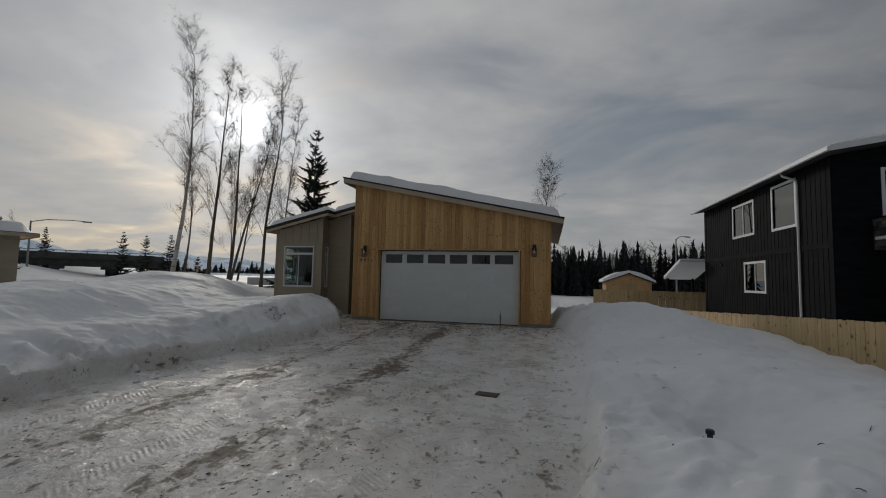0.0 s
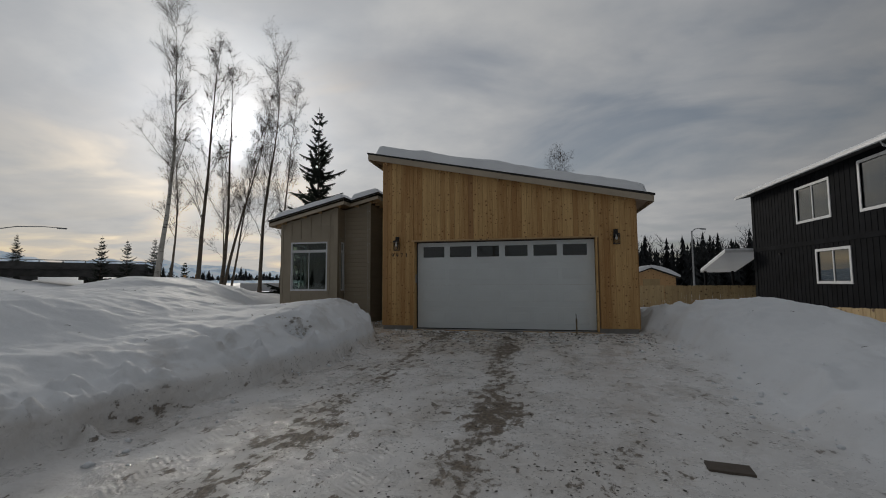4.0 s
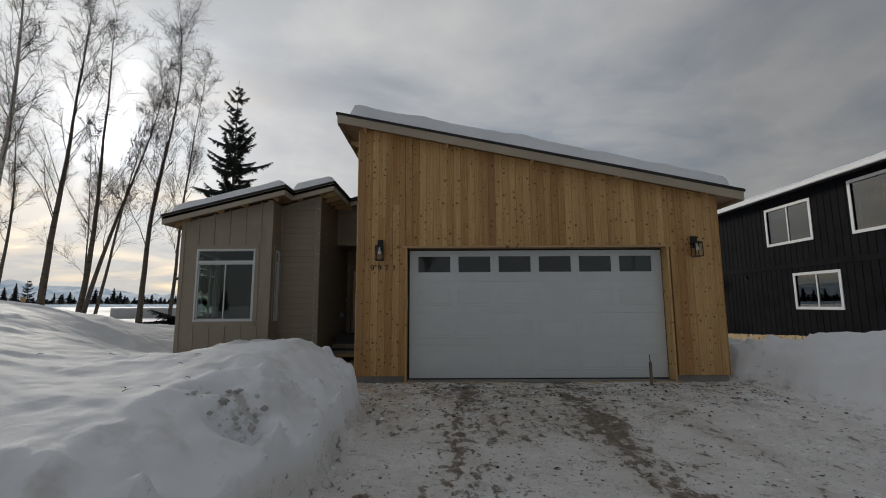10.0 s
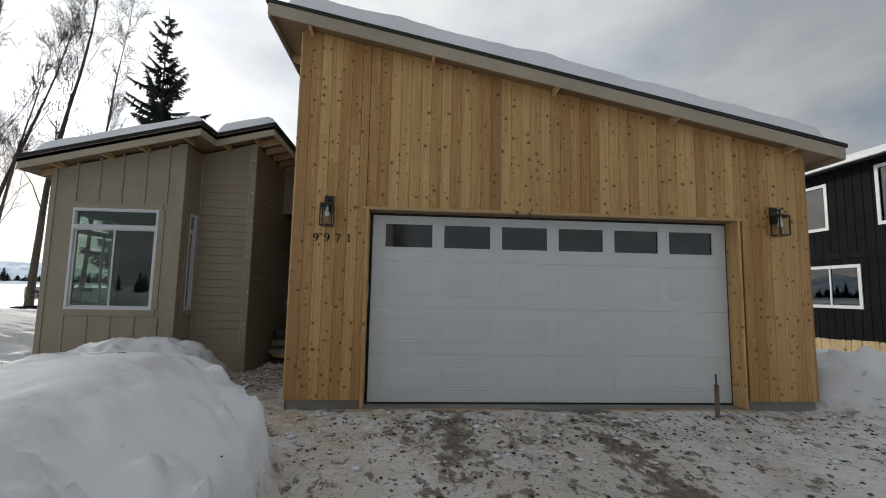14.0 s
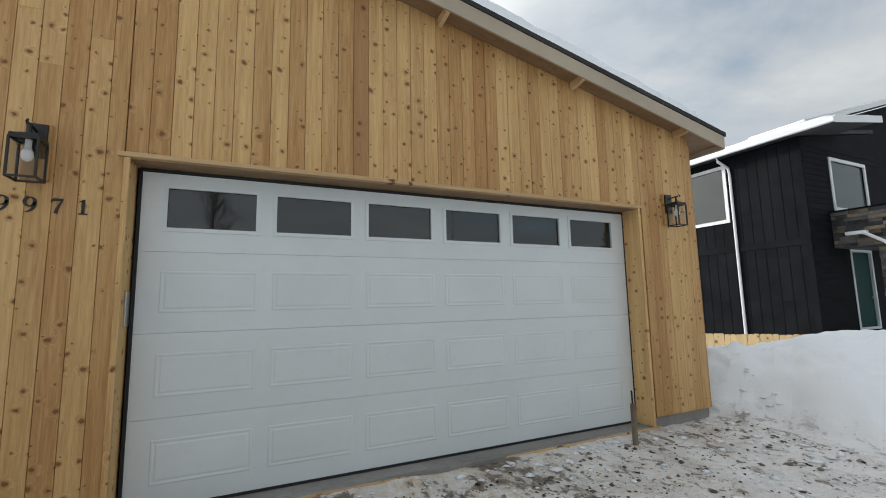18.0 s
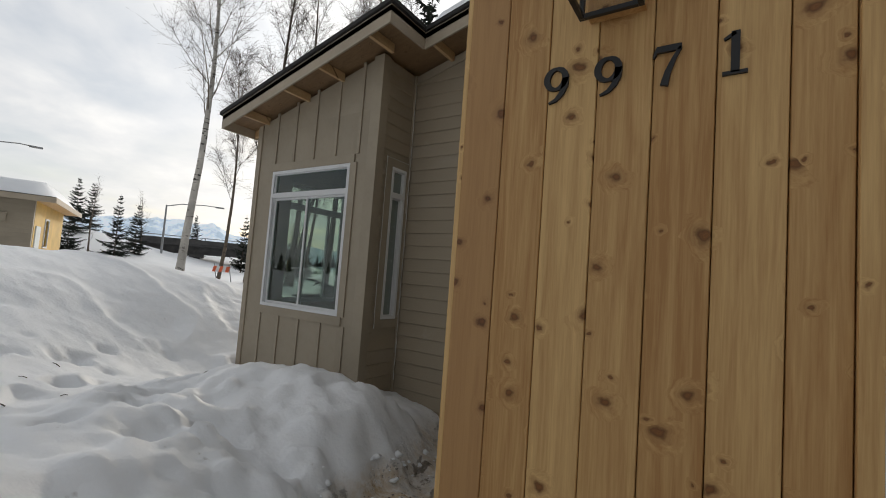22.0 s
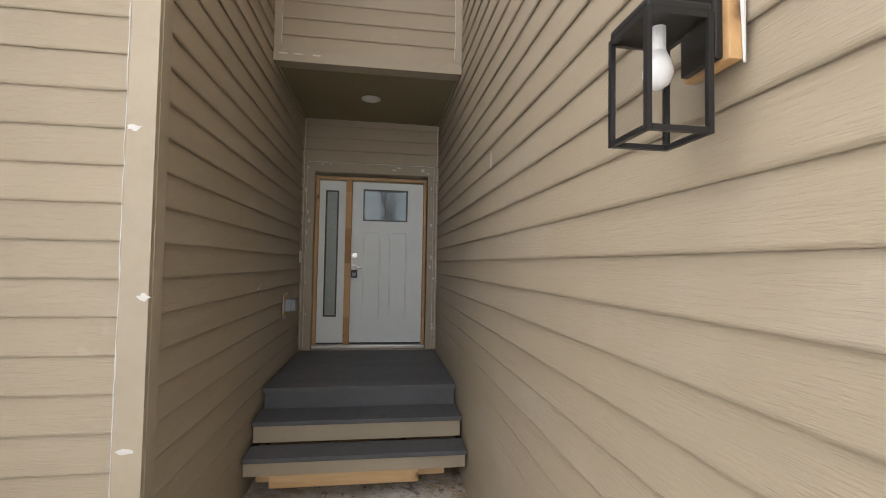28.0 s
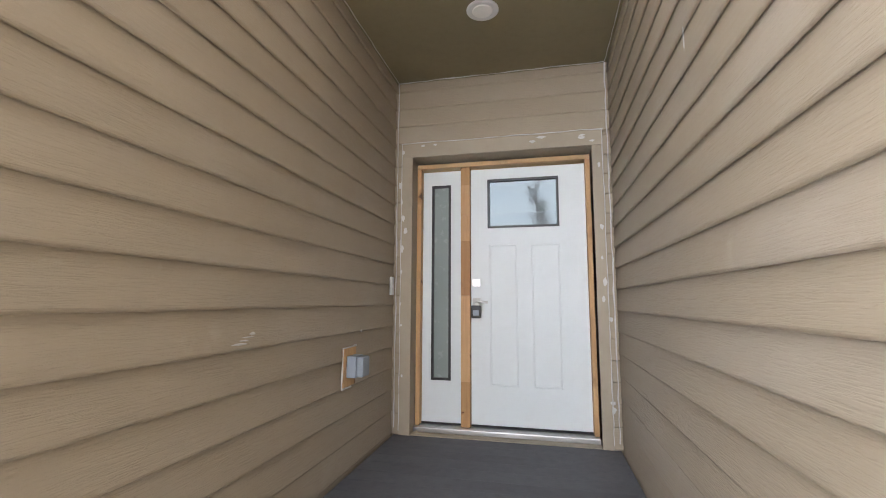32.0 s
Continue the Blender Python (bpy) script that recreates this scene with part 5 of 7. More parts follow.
lock = part("deadbolt", box(0.068, 0.075, LY - 0.033, LY + 0.033, 1.06, 1.126, 0.002), M_STEEL, door_2, "square steel deadbolt plate")
part("lock_cylinder", tube(bmesh.new(), [(0.068, LY, 1.093), (0.048, LY, 1.093), (0.044, LY, 1.093)], [0.024, 0.023, 0.019], 20), M_STEEL, lock)
for y0_, y1_, z0, z1 in ((MD_Y0 - 0.14, MD_Y1 + 0.14, MD_T + 0.036, MD_T + 0.15), (MD_Y1 + 0.036, MD_Y1 + 0.14, -0.14, MD_T + 0.035), (MD_Y0 - 0.14, MD_Y0 - 0.036, -0.14, MD_T + 0.035)):
    part("casing", box(GL - 0.016, GL + 0.012, y0_, y1_, z0, z1, 0.002), M_TAN, wall_garage_left)

# ---- front door with sidelight ----
FY = 6.20
door_1 = tagged(empty("door_1", -6.45, FY, DECK_Z), "closed white front door with a sidelight in bare wood frame", "door", kind="structure")


def dx(v):
    return v + 6.45


def dz(v):
    return v - DECK_Z


slab = part("door_slab", wall_with_holes(bmesh.new(), "x", 0.0, 0.044, dx(-6.884), dx(-6.022), dz(0.55), dz(2.492), [(dx(-6.741), dx(-6.224), dz(2.03), dz(2.395))]), M_WHITE, door_1)
for x0, x1 in ((-6.74, -6.53), (-6.425, -6.215)):
    bm = bmesh.new()
    loops = []
    for inset, yy in ((0.0, -0.0012), (0.004, -0.004), (0.010, -0.004), (0.016, -0.001)):
        loops.append([bm.verts.new(p) for p in ((dx(x0) + inset, yy, dz(0.83) + inset), (dx(x1) - inset, yy, dz(0.83) + inset), (dx(x1) - inset, yy, dz(1.89) - inset), (dx(x0) + inset, yy, dz(1.89) - inset))])
    for q, r in zip(loops, loops[1:]):
        for k in range(4):
            bm.faces.new((q[k], q[(k + 1) % 4], r[(k + 1) % 4], r[k]))
    bm.faces.new(loops[-1])
    part("raised_panel", bm, M_WHITE, slab)
part("door_glass", box(dx(-6.741), dx(-6.224), 0.012, 0.018, dz(2.03), dz(2.395)), M_GLASS_DOOR, slab, "small dark pane")
part("glass_trim", ring_frame(bmesh.new(), dx(-6.752), dx(-6.213), dz(2.019), dz(2.406), 0.017, -0.008, 0.01), M_BLACK, slab, "thin black frame")
side = part("sidelight", wall_with_holes(bmesh.new(), "x", 0.0, 0.044, dx(-7.27), dx(-6.958), dz(0.55), dz(2.492), [(dx(-7.185), dx(-7.055), dz(0.87), dz(2.365))]), M_WHITE, door_1)
part("sidelight_glass", box(dx(-7.185), dx(-7.055), 0.012, 0.018, dz(0.87), dz(2.365)), M_GLASS_FROST_VIEW, side, "frosted pane")
part("glass_trim", ring_frame(bmesh.new(), dx(-7.197), dx(-7.043), dz(0.858), dz(2.377), 0.018, -0.008, 0.01), M_BLACK, side, "thin black frame")
fj = [0.535, 0.86, 1.07, 1.50, 1.92, 2.12, 2.36, 2.505]
for k, (z0, z1) in enumerate(zip(fj, fj[1:])):
    part("mullion", box(dx(-6.956), dx(-6.886), -0.045, 0.06, dz(z0), dz(z1) - 0.0008), M_LUMBER_UP if k % 3 else M_CEDAR_RED, door_1, "finger-jointed bare wooden post")
part("frame_post", box(dx(-7.305), dx(-7.272), -0.06, 0.06, dz(0.535), dz(2.505), 0.003), M_LUMBER_UP, door_1)
part("frame_post", box(dx(-6.020), dx(-5.987), -0.06, 0.06, dz(0.535), dz(2.505), 0.003), M_LUMBER_UP, door_1)
part("frame_head", box(dx(-7.305), dx(-5.987), -0.062, 0.06, dz(2.506), dz(2.54), 0.003), M_LUMBER, door_1)
sill = part("threshold", box(dx(-7.31), dx(-5.985), -0.11, 0.06, 0.0, 0.034, 0.005), M_STEEL, door_1, "aluminium threshold")
part("sweep", box(dx(-7.27), dx(-6.958), -0.002, 0.044, 0.036, 0.049), M_RUBBER, door_1)
part("sweep", box(dx(-6.884), dx(-6.022), -0.002, 0.044, 0.036, 0.049), M_RUBBER, door_1)
bolt = part("deadbolt", box(dx(-6.842) - 0.03, dx(-6.842) + 0.03, -0.012, 0.0, dz(1.596) - 0.03, dz(1.596) + 0.03, 0.003), M_STEEL, door_1, "square steel deadbolt")
part("keyhole", tube(bmesh.new(), [(dx(-6.842), -0.012, dz(1.596)), (dx(-6.842), -0.022, dz(1.596))], 0.014, 16), M_STEEL, bolt)
handle = part("lever_rose", box(dx(-6.842) - 0.03, dx(-6.842) + 0.03, -0.012, 0.0, dz(1.452) - 0.03, dz(1.452) + 0.03, 0.003), M_STEEL, door_1, "square steel rose")
part("lever", tube(bmesh.new(), [(dx(-6.842), -0.01, dz(1.452)), (dx(-6.842), -0.05, dz(1.452)), (dx(-6.82), -0.056, dz(1.452)), (dx(-6.75), -0.056, dz(1.448))], 0.009, 10), M_STEEL, handle)
lock_box = empty("lock_box", -6.838, FY - 0.048, 1.33, "black key lock box hanging from the door lever", "lock box")
part("box_body", box(-0.036, 0.036, -0.022, 0.022, 0.0, 0.095, 0.010), M_BLACK, lock_box)
part("key_plate", box(-0.022, 0.022, -0.026, -0.022, 0.02, 0.06, 0.003), M_OUTLET, lock_box, "grey number plate")
part("shackle", tube(bmesh.new(), [(-0.02, 0, 0.09), (-0.02, 0, 0.125), (-0.012, 0, 0.14), (0.012, 0, 0.14), (0.02, 0, 0.125), (0.02, 0, 0.09)], 0.006, 8), M_STEEL, lock_box)
for x0, x1, z0, z1 in ((EL + 0.056, FD_L + 0.034, DECK_Z, 2.555), (FD_R - 0.003, GL - 0.058, DECK_Z, 2.555), (EL + 0.056, GL - 0.058, 2.556, 2.665)):
    part("casing", box(x0, x1, ED - 0.014, ED + 0.012, z0, z1, 0.002), M_TAN, wall_entry_back)
bm = bmesh.new()
cuboid(bm, FD_L - 0.0, FD_L + 0.03, ED + 0.012, FY + 0.05, DECK_Z, 2.56)
cuboid(bm, FD_R - 0.0, FD_R + 0.03, ED + 0.012, FY + 0.05, DECK_Z, 2.56)
part("door_return", bm, M_TAN, wall_entry_back)

for a0_, a1_ in ((EL, EL + 0.053), (GL - 0.055, GL)):
    lap_wall(wall_entry_back, "x", ED + 0.012, -1, a0_, a1_, DECK_Z, 2.665, step=0.142)

# ---- porch deck and steps ----
porch = empty("porch_steps", -6.65, 4.49, -0.15, "grey composite porch deck with two steps and tan risers", "steps")
px0, px1 = EL + 0.012 + 6.65, GL - 0.012 + 6.65
for k in range(12):
    y0_ = 4.41 + 0.1385 * k
    part("deck_board", box(px0, px1, y0_ - 4.4, y0_ + 0.1378 - 4.4, 0.61, 0.645, 0.0012), M_DECK, porch)
part("deck_fascia", box(px0 + 0.01, px1 - 0.01, 4.43 - 4.4, 4.46 - 4.4, 0.47, 0.609), M_DECK, porch, "dark grey riser")
part("deck_body", box(px0 + 0.02, px1 - 0.02, 4.465 - 4.4, 6.05 - 4.4, 0.3, 0.609), M_LUMBER, porch)
part("tread", box(px0 - 0.0, px1 - 0.0, 4.12 - 4.4, 4.428 - 4.4, 0.445, 0.478, 0.005), M_DECK, porch)
part("riser", box(px0 + 0.01, px1 - 0.01, 4.135 - 4.4, 4.155 - 4.4, 0.325, 0.444), M_TAN, porch, "tan painted riser")
part("tread", box(px0 - 0.0, px1 + 0.0, 3.90 - 4.4, 4.134 - 4.4, 0.275, 0.308, 0.005), M_DECK, porch)
part("riser", box(px0 + 0.01, px1 - 0.01, 3.915 - 4.4, 3.94 - 4.4, 0.185, 0.274), M_TAN, porch, "tan painted riser")
part("step_body", box(px0 + 0.03, px1 - 0.03, 3.945 - 4.4, 4.33 - 4.4, 0.19, 0.274), M_LUMBER, porch)
for i, (x0, x1, y0_, z0) in enumerate(((-7.25, -6.22, 4.01, -0.055), (-7.36, -6.02, 4.10, -0.05))):
    tagged(part("loose_board", box(x0, x1, y0_, y0_ + 0.04, z0, z0 + (0.088 if i == 0 else 0.08), 0.004), M_LUMBER), "two-by-four on edge bearing the porch step", "board", "boards under the steps")

# ---- porch fittings ----
can = empty("ceiling_light", -6.66, 5.25, CEIL_Z, "round white recessed light in the porch ceiling", "ceiling light")
bm = bmesh.new()
tube(bm, [(0, 0, 0.0), (0, 0, -0.006), (0, 0, -0.010)], [0.095, 0.095, 0.084], 32)
part("trim_ring", bm, M_VINYL, can)
part("lens", tube(bmesh.new(), [(0, 0, -0.0101), (0, 0, -0.014)], [0.062, 0.056], 32), M_BULB, can)
outlet = empty("outdoor_outlet", EL + 0.0, 5.22, 0.98, "grey weatherproof outlet box on the entry wall", "outlet")
part("mounting_plate", box(0.006, 0.018, -0.085, 0.075, 0.0, 0.21, 0.003), M_LUMBER_UP, outlet, "bare wooden plate")
part("outlet_box", box(0.018, 0.075, -0.055, 0.055, 0.05, 0.17, 0.008), M_OUTLET, outlet, "grey plastic box")
part("flip_cover", box(0.075, 0.115, -0.05, 0.05, 0.055, 0.165, 0.010), M_OUTLET, outlet)
bell = empty("doorbell", EL + 0.004, 5.90, 1.50, "small white doorbell beside the front door", "doorbell")
part("bell_plate", box(0.006, 0.022, -0.03, 0.03, 0.0, 0.13, 0.004), M_VINYL, bell)
part("button", tube(bmesh.new(), [(0.022, 0, 0.065), (0.027, 0, 0.065)], 0.012, 14), M_BULB, bell)

# ---- caulk lines and filler ----
caulk = tagged(new("caulk_trim"), "white unpainted caulk lines in the corners of the siding", "caulk", kind="structure")
crng = random.Random(11)


def caulk_line(a, b, w=0.006):
    """An uneven bead between two points."""
    a, b = Vector(a), Vector(b)
    n = max(3, int((b - a).length / 0.07))
    pts = [a.lerp(b, i / n) + Vector([crng.uniform(-0.003, 0.003) for _ in range(3)]) for i in range(n + 1)]
    part("caulk_bead", tube(bmesh.new(), pts, [w * crng.uniform(0.35, 1.0) for _ in pts], 6), M_CAULK, caulk)


def filler(x, y, z, normal, w, h):
    """A smear of filler, a few millimetres proud."""
    bm = bmesh.new()
    n = 14
    ax_ = {"x": ((0, 1, 0), (0, 0, 1), (1, 0, 0)), "y": ((1, 0, 0), (0, 0, 1), (0, 1, 0))}[normal[-1]]
    sgn = -1 if normal[0] == "-" else 1
    u, v, nn = (Vector(q) for q in ax_)
    rim = []
    for i in range(n):
        r = crng.uniform(0.55, 1.0)
        t_ = i * math.tau / n
        rim.append(bm.verts.new(Vector((x, y, z)) + u * (w * r * math.cos(t_)) + v * (h * r * math.sin(t_)) + nn * sgn * 0.0005))
    c = bm.verts.new(Vector((x, y, z)) + nn * sgn * 0.0025)
    for i in range(n):
        bm.faces.new((rim[i], rim[(i + 1) % n], c))
    part("filler_patch", bm, M_CAULK, caulk)


caulk_line((EL + 0.022, ED - 0.02, DECK_Z + 0.05), (EL + 0.022, ED - 0.02, CEIL_Z - 0.01))
caulk_line((GL - 0.022, ED - 0.02, DECK_Z + 0.05), (GL - 0.022, ED - 0.02, CEIL_Z - 0.01))
caulk_line((EL + 0.02, ED - 0.018, CEIL_Z - 0.004), (GL - 0.02, ED - 0.018, CEIL_Z - 0.004), 0.005)
caulk_line((EL + 0.05, ED - 0.016, 2.668), (GL - 0.05, ED - 0.016, 2.668), 0.005)
for x in (EL + 0.055, GL - 0.057):
    caulk_line((x, ED - 0.014, DECK_Z + 0.03), (x, ED - 0.014, 2.665), 0.0045)
caulk_line((EL + 0.018, CEIL_Y + 0.1, CEIL_Z - 0.002), (EL + 0.018, ED - 0.02, CEIL_Z - 0.002), 0.004)
caulk_line((GL - 0.018, CEIL_Y + 0.1, CEIL_Z - 0.002), (GL - 0.018, ED - 0.02, CEIL_Z - 0.002), 0.004)
caulk_line((BR + 0.024, EF - 0.026, 0.3), (BR + 0.024, EF - 0.026, entry_top(BR) - 0.1))
caulk_line((EL - 0.104, EF - 0.012, 0.2), (EL - 0.104, EF - 0.012, entry_top(EL) - 0.1), 0.004)
for yy in (SY0 - 0.098, SY1 + 0.043):
    caulk_line((BR + 0.01, yy, WZ0 - 0.1), (BR + 0.01, yy, WZ1 + 0.1))
caulk_line((BR + 0.008, SY0 - 0.1, WZ1 + 0.098), (BR + 0.008, SY1 + 0.06, WZ1 + 0.098), 0.004)
caulk_line((EL + 0.062, CEIL_Y - 0.006, CEIL_Z + 0.13), (EL + 0.062, CEIL_Y - 0.006, entry_top(EL) - 0.12), 0.005)
caulk_line((GL - 0.062, CEIL_Y - 0.006, CEIL_Z + 0.13), (GL - 0.062, CEIL_Y - 0.006, entry_top(GL) - 0.2), 0.005)
caulk_line((GL - 0.016, 1.530, 1.88), (GL - 0.016, 1.530, 2.10), 0.007)
caulk_line((GL - 0.016, 1.535, 2.10), (GL - 0.016, 1.65, 2.10), 0.005)
caulk_line((GL - 0.008, 1.20, 2.05), (GL - 0.008, 0.62, 2.055), 0.004)
for k in range(26):
    sidez = crng.choice((0, 1, 2))
    if sidez == 2:
        filler(crng.uniform(EL + 0.1, GL - 0.1), ED - 0.0145, crng.uniform(2.58, 2.65), "-y", crng.uniform(0.012, 0.04), crng.uniform(0.008, 0.02))
    else:
        filler((EL + 0.07, GL - 0.065)[sidez] + crng.uniform(-0.025, 0.02), ED - 0.0145, crng.uniform(0.6, 2.62), "-y", crng.uniform(0.008, 0.022), crng.uniform(0.01, 0.04))
for z in (2.03, 2.70, 3.25, 1.35, 0.75, 3.9):
    filler(EL - 0.04 + crng.uniform(-0.03, 0.03), EF - 0.0145, z, "-y", crng.uniform(0.02, 0.045), crng.uniform(0.01, 0.025))
for y, z in ((0.75, 2.0), (0.5, 1.98), (1.12, 1.98)):
    filler(GL - 0.0165, y, z, "-x", 0.014, 0.007)
for y, z, w, h in ((3.37, 2.13, 0.022, 0.065), (4.36, 2.32, 0.008, 0.06), (2.9, 1.62, 0.006, 0.006), (1.02, 2.11, 0.03, 0.006)):
    filler(GL - 0.0185, y, z, "-x", w, h)
for k, (w, h) in enumerate(((0.05, 0.005), (0.035, 0.004), (0.05, 0.003), (0.02, 0.008))):
    filler(EL + 0.011, 4.28 + 0.022 * k, 1.295 + 0.011 * k, "+x", w, h)
filler(EL + 0.010, 5.38, 1.275, "+x", 0.018, 0.010)
for y0_, z0, y1_, z1 in ((5.13, 0.975, 5.13, 1.195), (5.13, 1.195, 5.30, 1.195), (5.13, 0.973, 5.24, 0.973)):
    caulk_line((EL + 0.013, y0_, z0), (EL + 0.013, y1_, z1), 0.008)
for x in (EL + 0.08, EL + 0.2, EL + 0.35):
    filler(x, CEIL_Y - 0.0125, CEIL_Z + 0.06, "-y", crng.uniform(0.03, 0.07), 0.008)


# ---- the dark neighbour house ----
DX = 10.385
DARK_Y0, DARK_Y1 = 2.83, 15.2
dark_house = empty("dark_house", DX, 9.0, 0.0, "two-storey charcoal house with white windows and snowy roof", "house")


def at_dark(bm, name, mat, parent=None, label=""):
    bmesh.ops.translate(bm, vec=(-DX, -9.0, 0.0), verts=bm.verts)
    return part(name, bm, mat, parent or dark_house, label)


side_holes = [(8.72, 10.98, 4.0, 5.47), (5.10, 6.85, 3.94, 5.66), (7.72, 9.72, 1.25, 2.52)]
for q0, q1, q2, q3 in ((-0.8, 1.25, DARK_Y0, DARK_Y1), (1.25, 2.52, DARK_Y0, 7.72), (1.25, 2.52, 9.72, DARK_Y1), (2.52, 3.94, DARK_Y0, DARK_Y1)):
    at_dark(box(DX, DX + 0.2, q2, q3, q0, q1), "side_wall", M_DARK)
for q2, q3, hole in ((DARK_Y0, 7.8, side_holes[1]), (7.8, DARK_Y1, side_holes[0])):
    for a0, a1, z0, z1 in ((q2, hole[0], 3.94, 6.0), (hole[1], q3, 3.94, 6.0), (hole[0], hole[1], hole[3], 6.0), (hole[0], hole[1], 3.94, hole[2])):
        if z1 - z0 > 0.01:
            at_dark(box(DX, DX + 0.2, a0, a1, z0, z1), "side_wall", M_DARK)
front_holes = [(11.9, 13.9, 4.0, 5.45), (12.42, 13.7, 0.35, 2.75)]
at_dark(wall_with_holes(bmesh.new(), "x", DARK_Y0 + 0.001, DARK_Y0 + 0.2, DX + 0.2, 15.0, -0.8, 5.95, front_holes), "front_wall", M_DARK)
at_dark(prism(bmesh.new(), [(DX + 0.2, DARK_Y0 + 0.001, 5.951), (14.88, DARK_Y0 + 0.001, 5.951), (14.88, DARK_Y0 + 0.001, 6.72), (DX + 0.2, DARK_Y0 + 0.001, 6.02)], (0, 0.2, 0)), "front_gable", M_DARK)
at_dark(box(DX, 21.0, DARK_Y1 + 0.001, DARK_Y1 + 0.2, -0.8, 6.0), "rear_wall", M_DARK)
at_dark(prism(bmesh.new(), [(14.2, 6.9, -0.8), (34.0, 6.9, -0.8), (34.0, 6.9, 13.55), (14.2, 6.9, 7.55)], (0, 1.6, 0)), "main_block", M_DARK)
at_dark(box(15.0, 34.0, DARK_Y0 + 0.2, 6.88, -0.8, 5.9), "lower_block", M_DARK)
at_dark(box(DX + 0.25, 14.9, DARK_Y0 + 0.3, DARK_Y1 - 0.3, 2.9, 3.0), "inner_floor", M_WALLIN)
for y in np.arange(DARK_Y0 + 0.3, DARK_Y1, 0.305):
    spans = [(-0.3, 2.83), (3.05, 5.95)]
    for h in side_holes:
        if h[0] - 0.12 < y < h[1] + 0.12:
            spans = [q for s, e in spans for q in ((s, min(e, h[2] - 0.1)), (max(s, h[3] + 0.1), e)) if q[1] - q[0] > 0.05]
    for s, e in spans:
        at_dark(box(DX - 0.012, DX, y - 0.012, y + 0.012, s, e), "batten", M_DARK)
at_dark(box(DX - 0.025, DX, DARK_Y0, DARK_Y1, 2.84, 3.04, 0.004), "belt_board", M_DARK)
for y in (DARK_Y0 + 0.06, DARK_Y1 - 0.06):
    at_dark(box(DX - 0.02, DX, y - 0.07, y + 0.07, -0.4, 5.95), "corner_board", M_DARK)
for z in np.arange(-0.2, 5.8, 0.17):
    bm = prism(bmesh.new(), [(DX + 0.02, DARK_Y0, z), (DX + 0.02, DARK_Y0 - 0.016, z + 0.002), (DX + 0.02, DARK_Y0 - 0.005, z + 0.17), (DX + 0.02, DARK_Y0, z + 0.17)], (1.45 if 0.2 < z < 2.75 or 3.85 < z < 5.5 else 4.5, 0, 0))
    at_dark(bm, "siding_board", M_DARK)
for a0, a1, z0, z1 in side_holes:
    w_ = at_dark(wall_with_holes(bmesh.new(), "y", DX - 0.03, DX + 0.06, a0 - 0.11, a1 + 0.11, z0 - 0.11, z1 + 0.11, [(a0, a1, z0, z1)]), "window", M_VINYL, None, "white framed window")
    bm = box(DX + 0.03, DX + 0.035, a0, a1, z0, z1)
    at_dark(bm, "pane", M_GLASS_DARK, w_)
    if a1 - a0 > 1.9:
        at_dark(box(DX + 0.0, DX + 0.05, (a0 + a1) / 2 - 0.03, (a0 + a1) / 2 + 0.03, z0, z1), "window_bar", M_VINYL, w_)
    at_dark(box(DX + 0.3, DX + 0.34, a0 - 0.1, (a0 + a1) / 2 if a1 - a0 > 1.9 else a1, z0 - 0.05, z1), "blind", M_WALLIN, w_, "pale drawn blind")
w_ = at_dark(ring_frame(bmesh.new(), 11.8, 14.0, 3.9, 5.55, 0.1, DARK_Y0 - 0.04, DARK_Y0 + 0.05), "window", M_VINYL, None, "white framed window")
at_dark(box(11.9, 13.9, DARK_Y0 + 0.02, DARK_Y0 + 0.025, 4.0, 5.45), "pane", M_GLASS_DARK, w_)
M_GREEN = painted("green_door_paint", (0.006, 0.045, 0.042), 0.55, 0.1, 0.1)
M_GREEN.node_tree.nodes["Principled BSDF"].inputs["Specular IOR Level"].default_value = 0.1
dr_ = at_dark(box(12.5, 13.62, DARK_Y0 + 0.05, DARK_Y0 + 0.1, 0.35, 2.67), "front_door", M_GREEN, None, "dark green front door")
at_dark(ring_frame(bmesh.new(), 12.42, 13.7, 0.35, 2.75, 0.07, DARK_Y0 - 0.02, DARK_Y0 + 0.1), "door_frame", M_VINYL, dr_)
at_dark(tube(bmesh.new(), [(13.5, DARK_Y0 + 0.02, 1.3), (13.5, DARK_Y0 - 0.02, 1.3)], 0.04, 10), "door_knob", M_STEEL, dr_)
# eaves: a low roof that turns the corner, gutter and downpipe
eave = [(DX - 0.55, 1.75, 5.95), (12.5, 1.75, 6.371), (12.5, 2.8, 6.371), (14.9, 2.8, 6.75), (14.9, 15.8, 6.75), (DX - 0.55, 15.8, 5.95)]
at_dark(prism(bmesh.new(), eave, (0, 0, 0.12)), "roof", M_SHINGLE)
at_dark(prism(bmesh.new(), [(DX - 0.58, 1.72, 5.90), (12.5, 1.72, 6.32), (12.5, 1.72, 6.52), (DX - 0.58, 1.72, 6.10)], (0, 0.028, 0)), "fascia", M_VINYL)
at_dark(box(DX - 0.66, DX - 0.555, 1.72, 15.85, 5.92, 6.07, 0.02), "gutter", M_VINYL, None, "white gutter")
pipe = [(DX - 0.6, 4.9, 5.95), (DX - 0.5, 4.9, 5.80), (DX - 0.08, 4.86, 5.62), (DX - 0.06, 4.84, 5.4), (DX - 0.06, 4.83, 0.1)]
at_dark(tube(bmesh.new(), pipe, 0.045, 8), "downpipe", M_VINYL, None, "white downpipe")
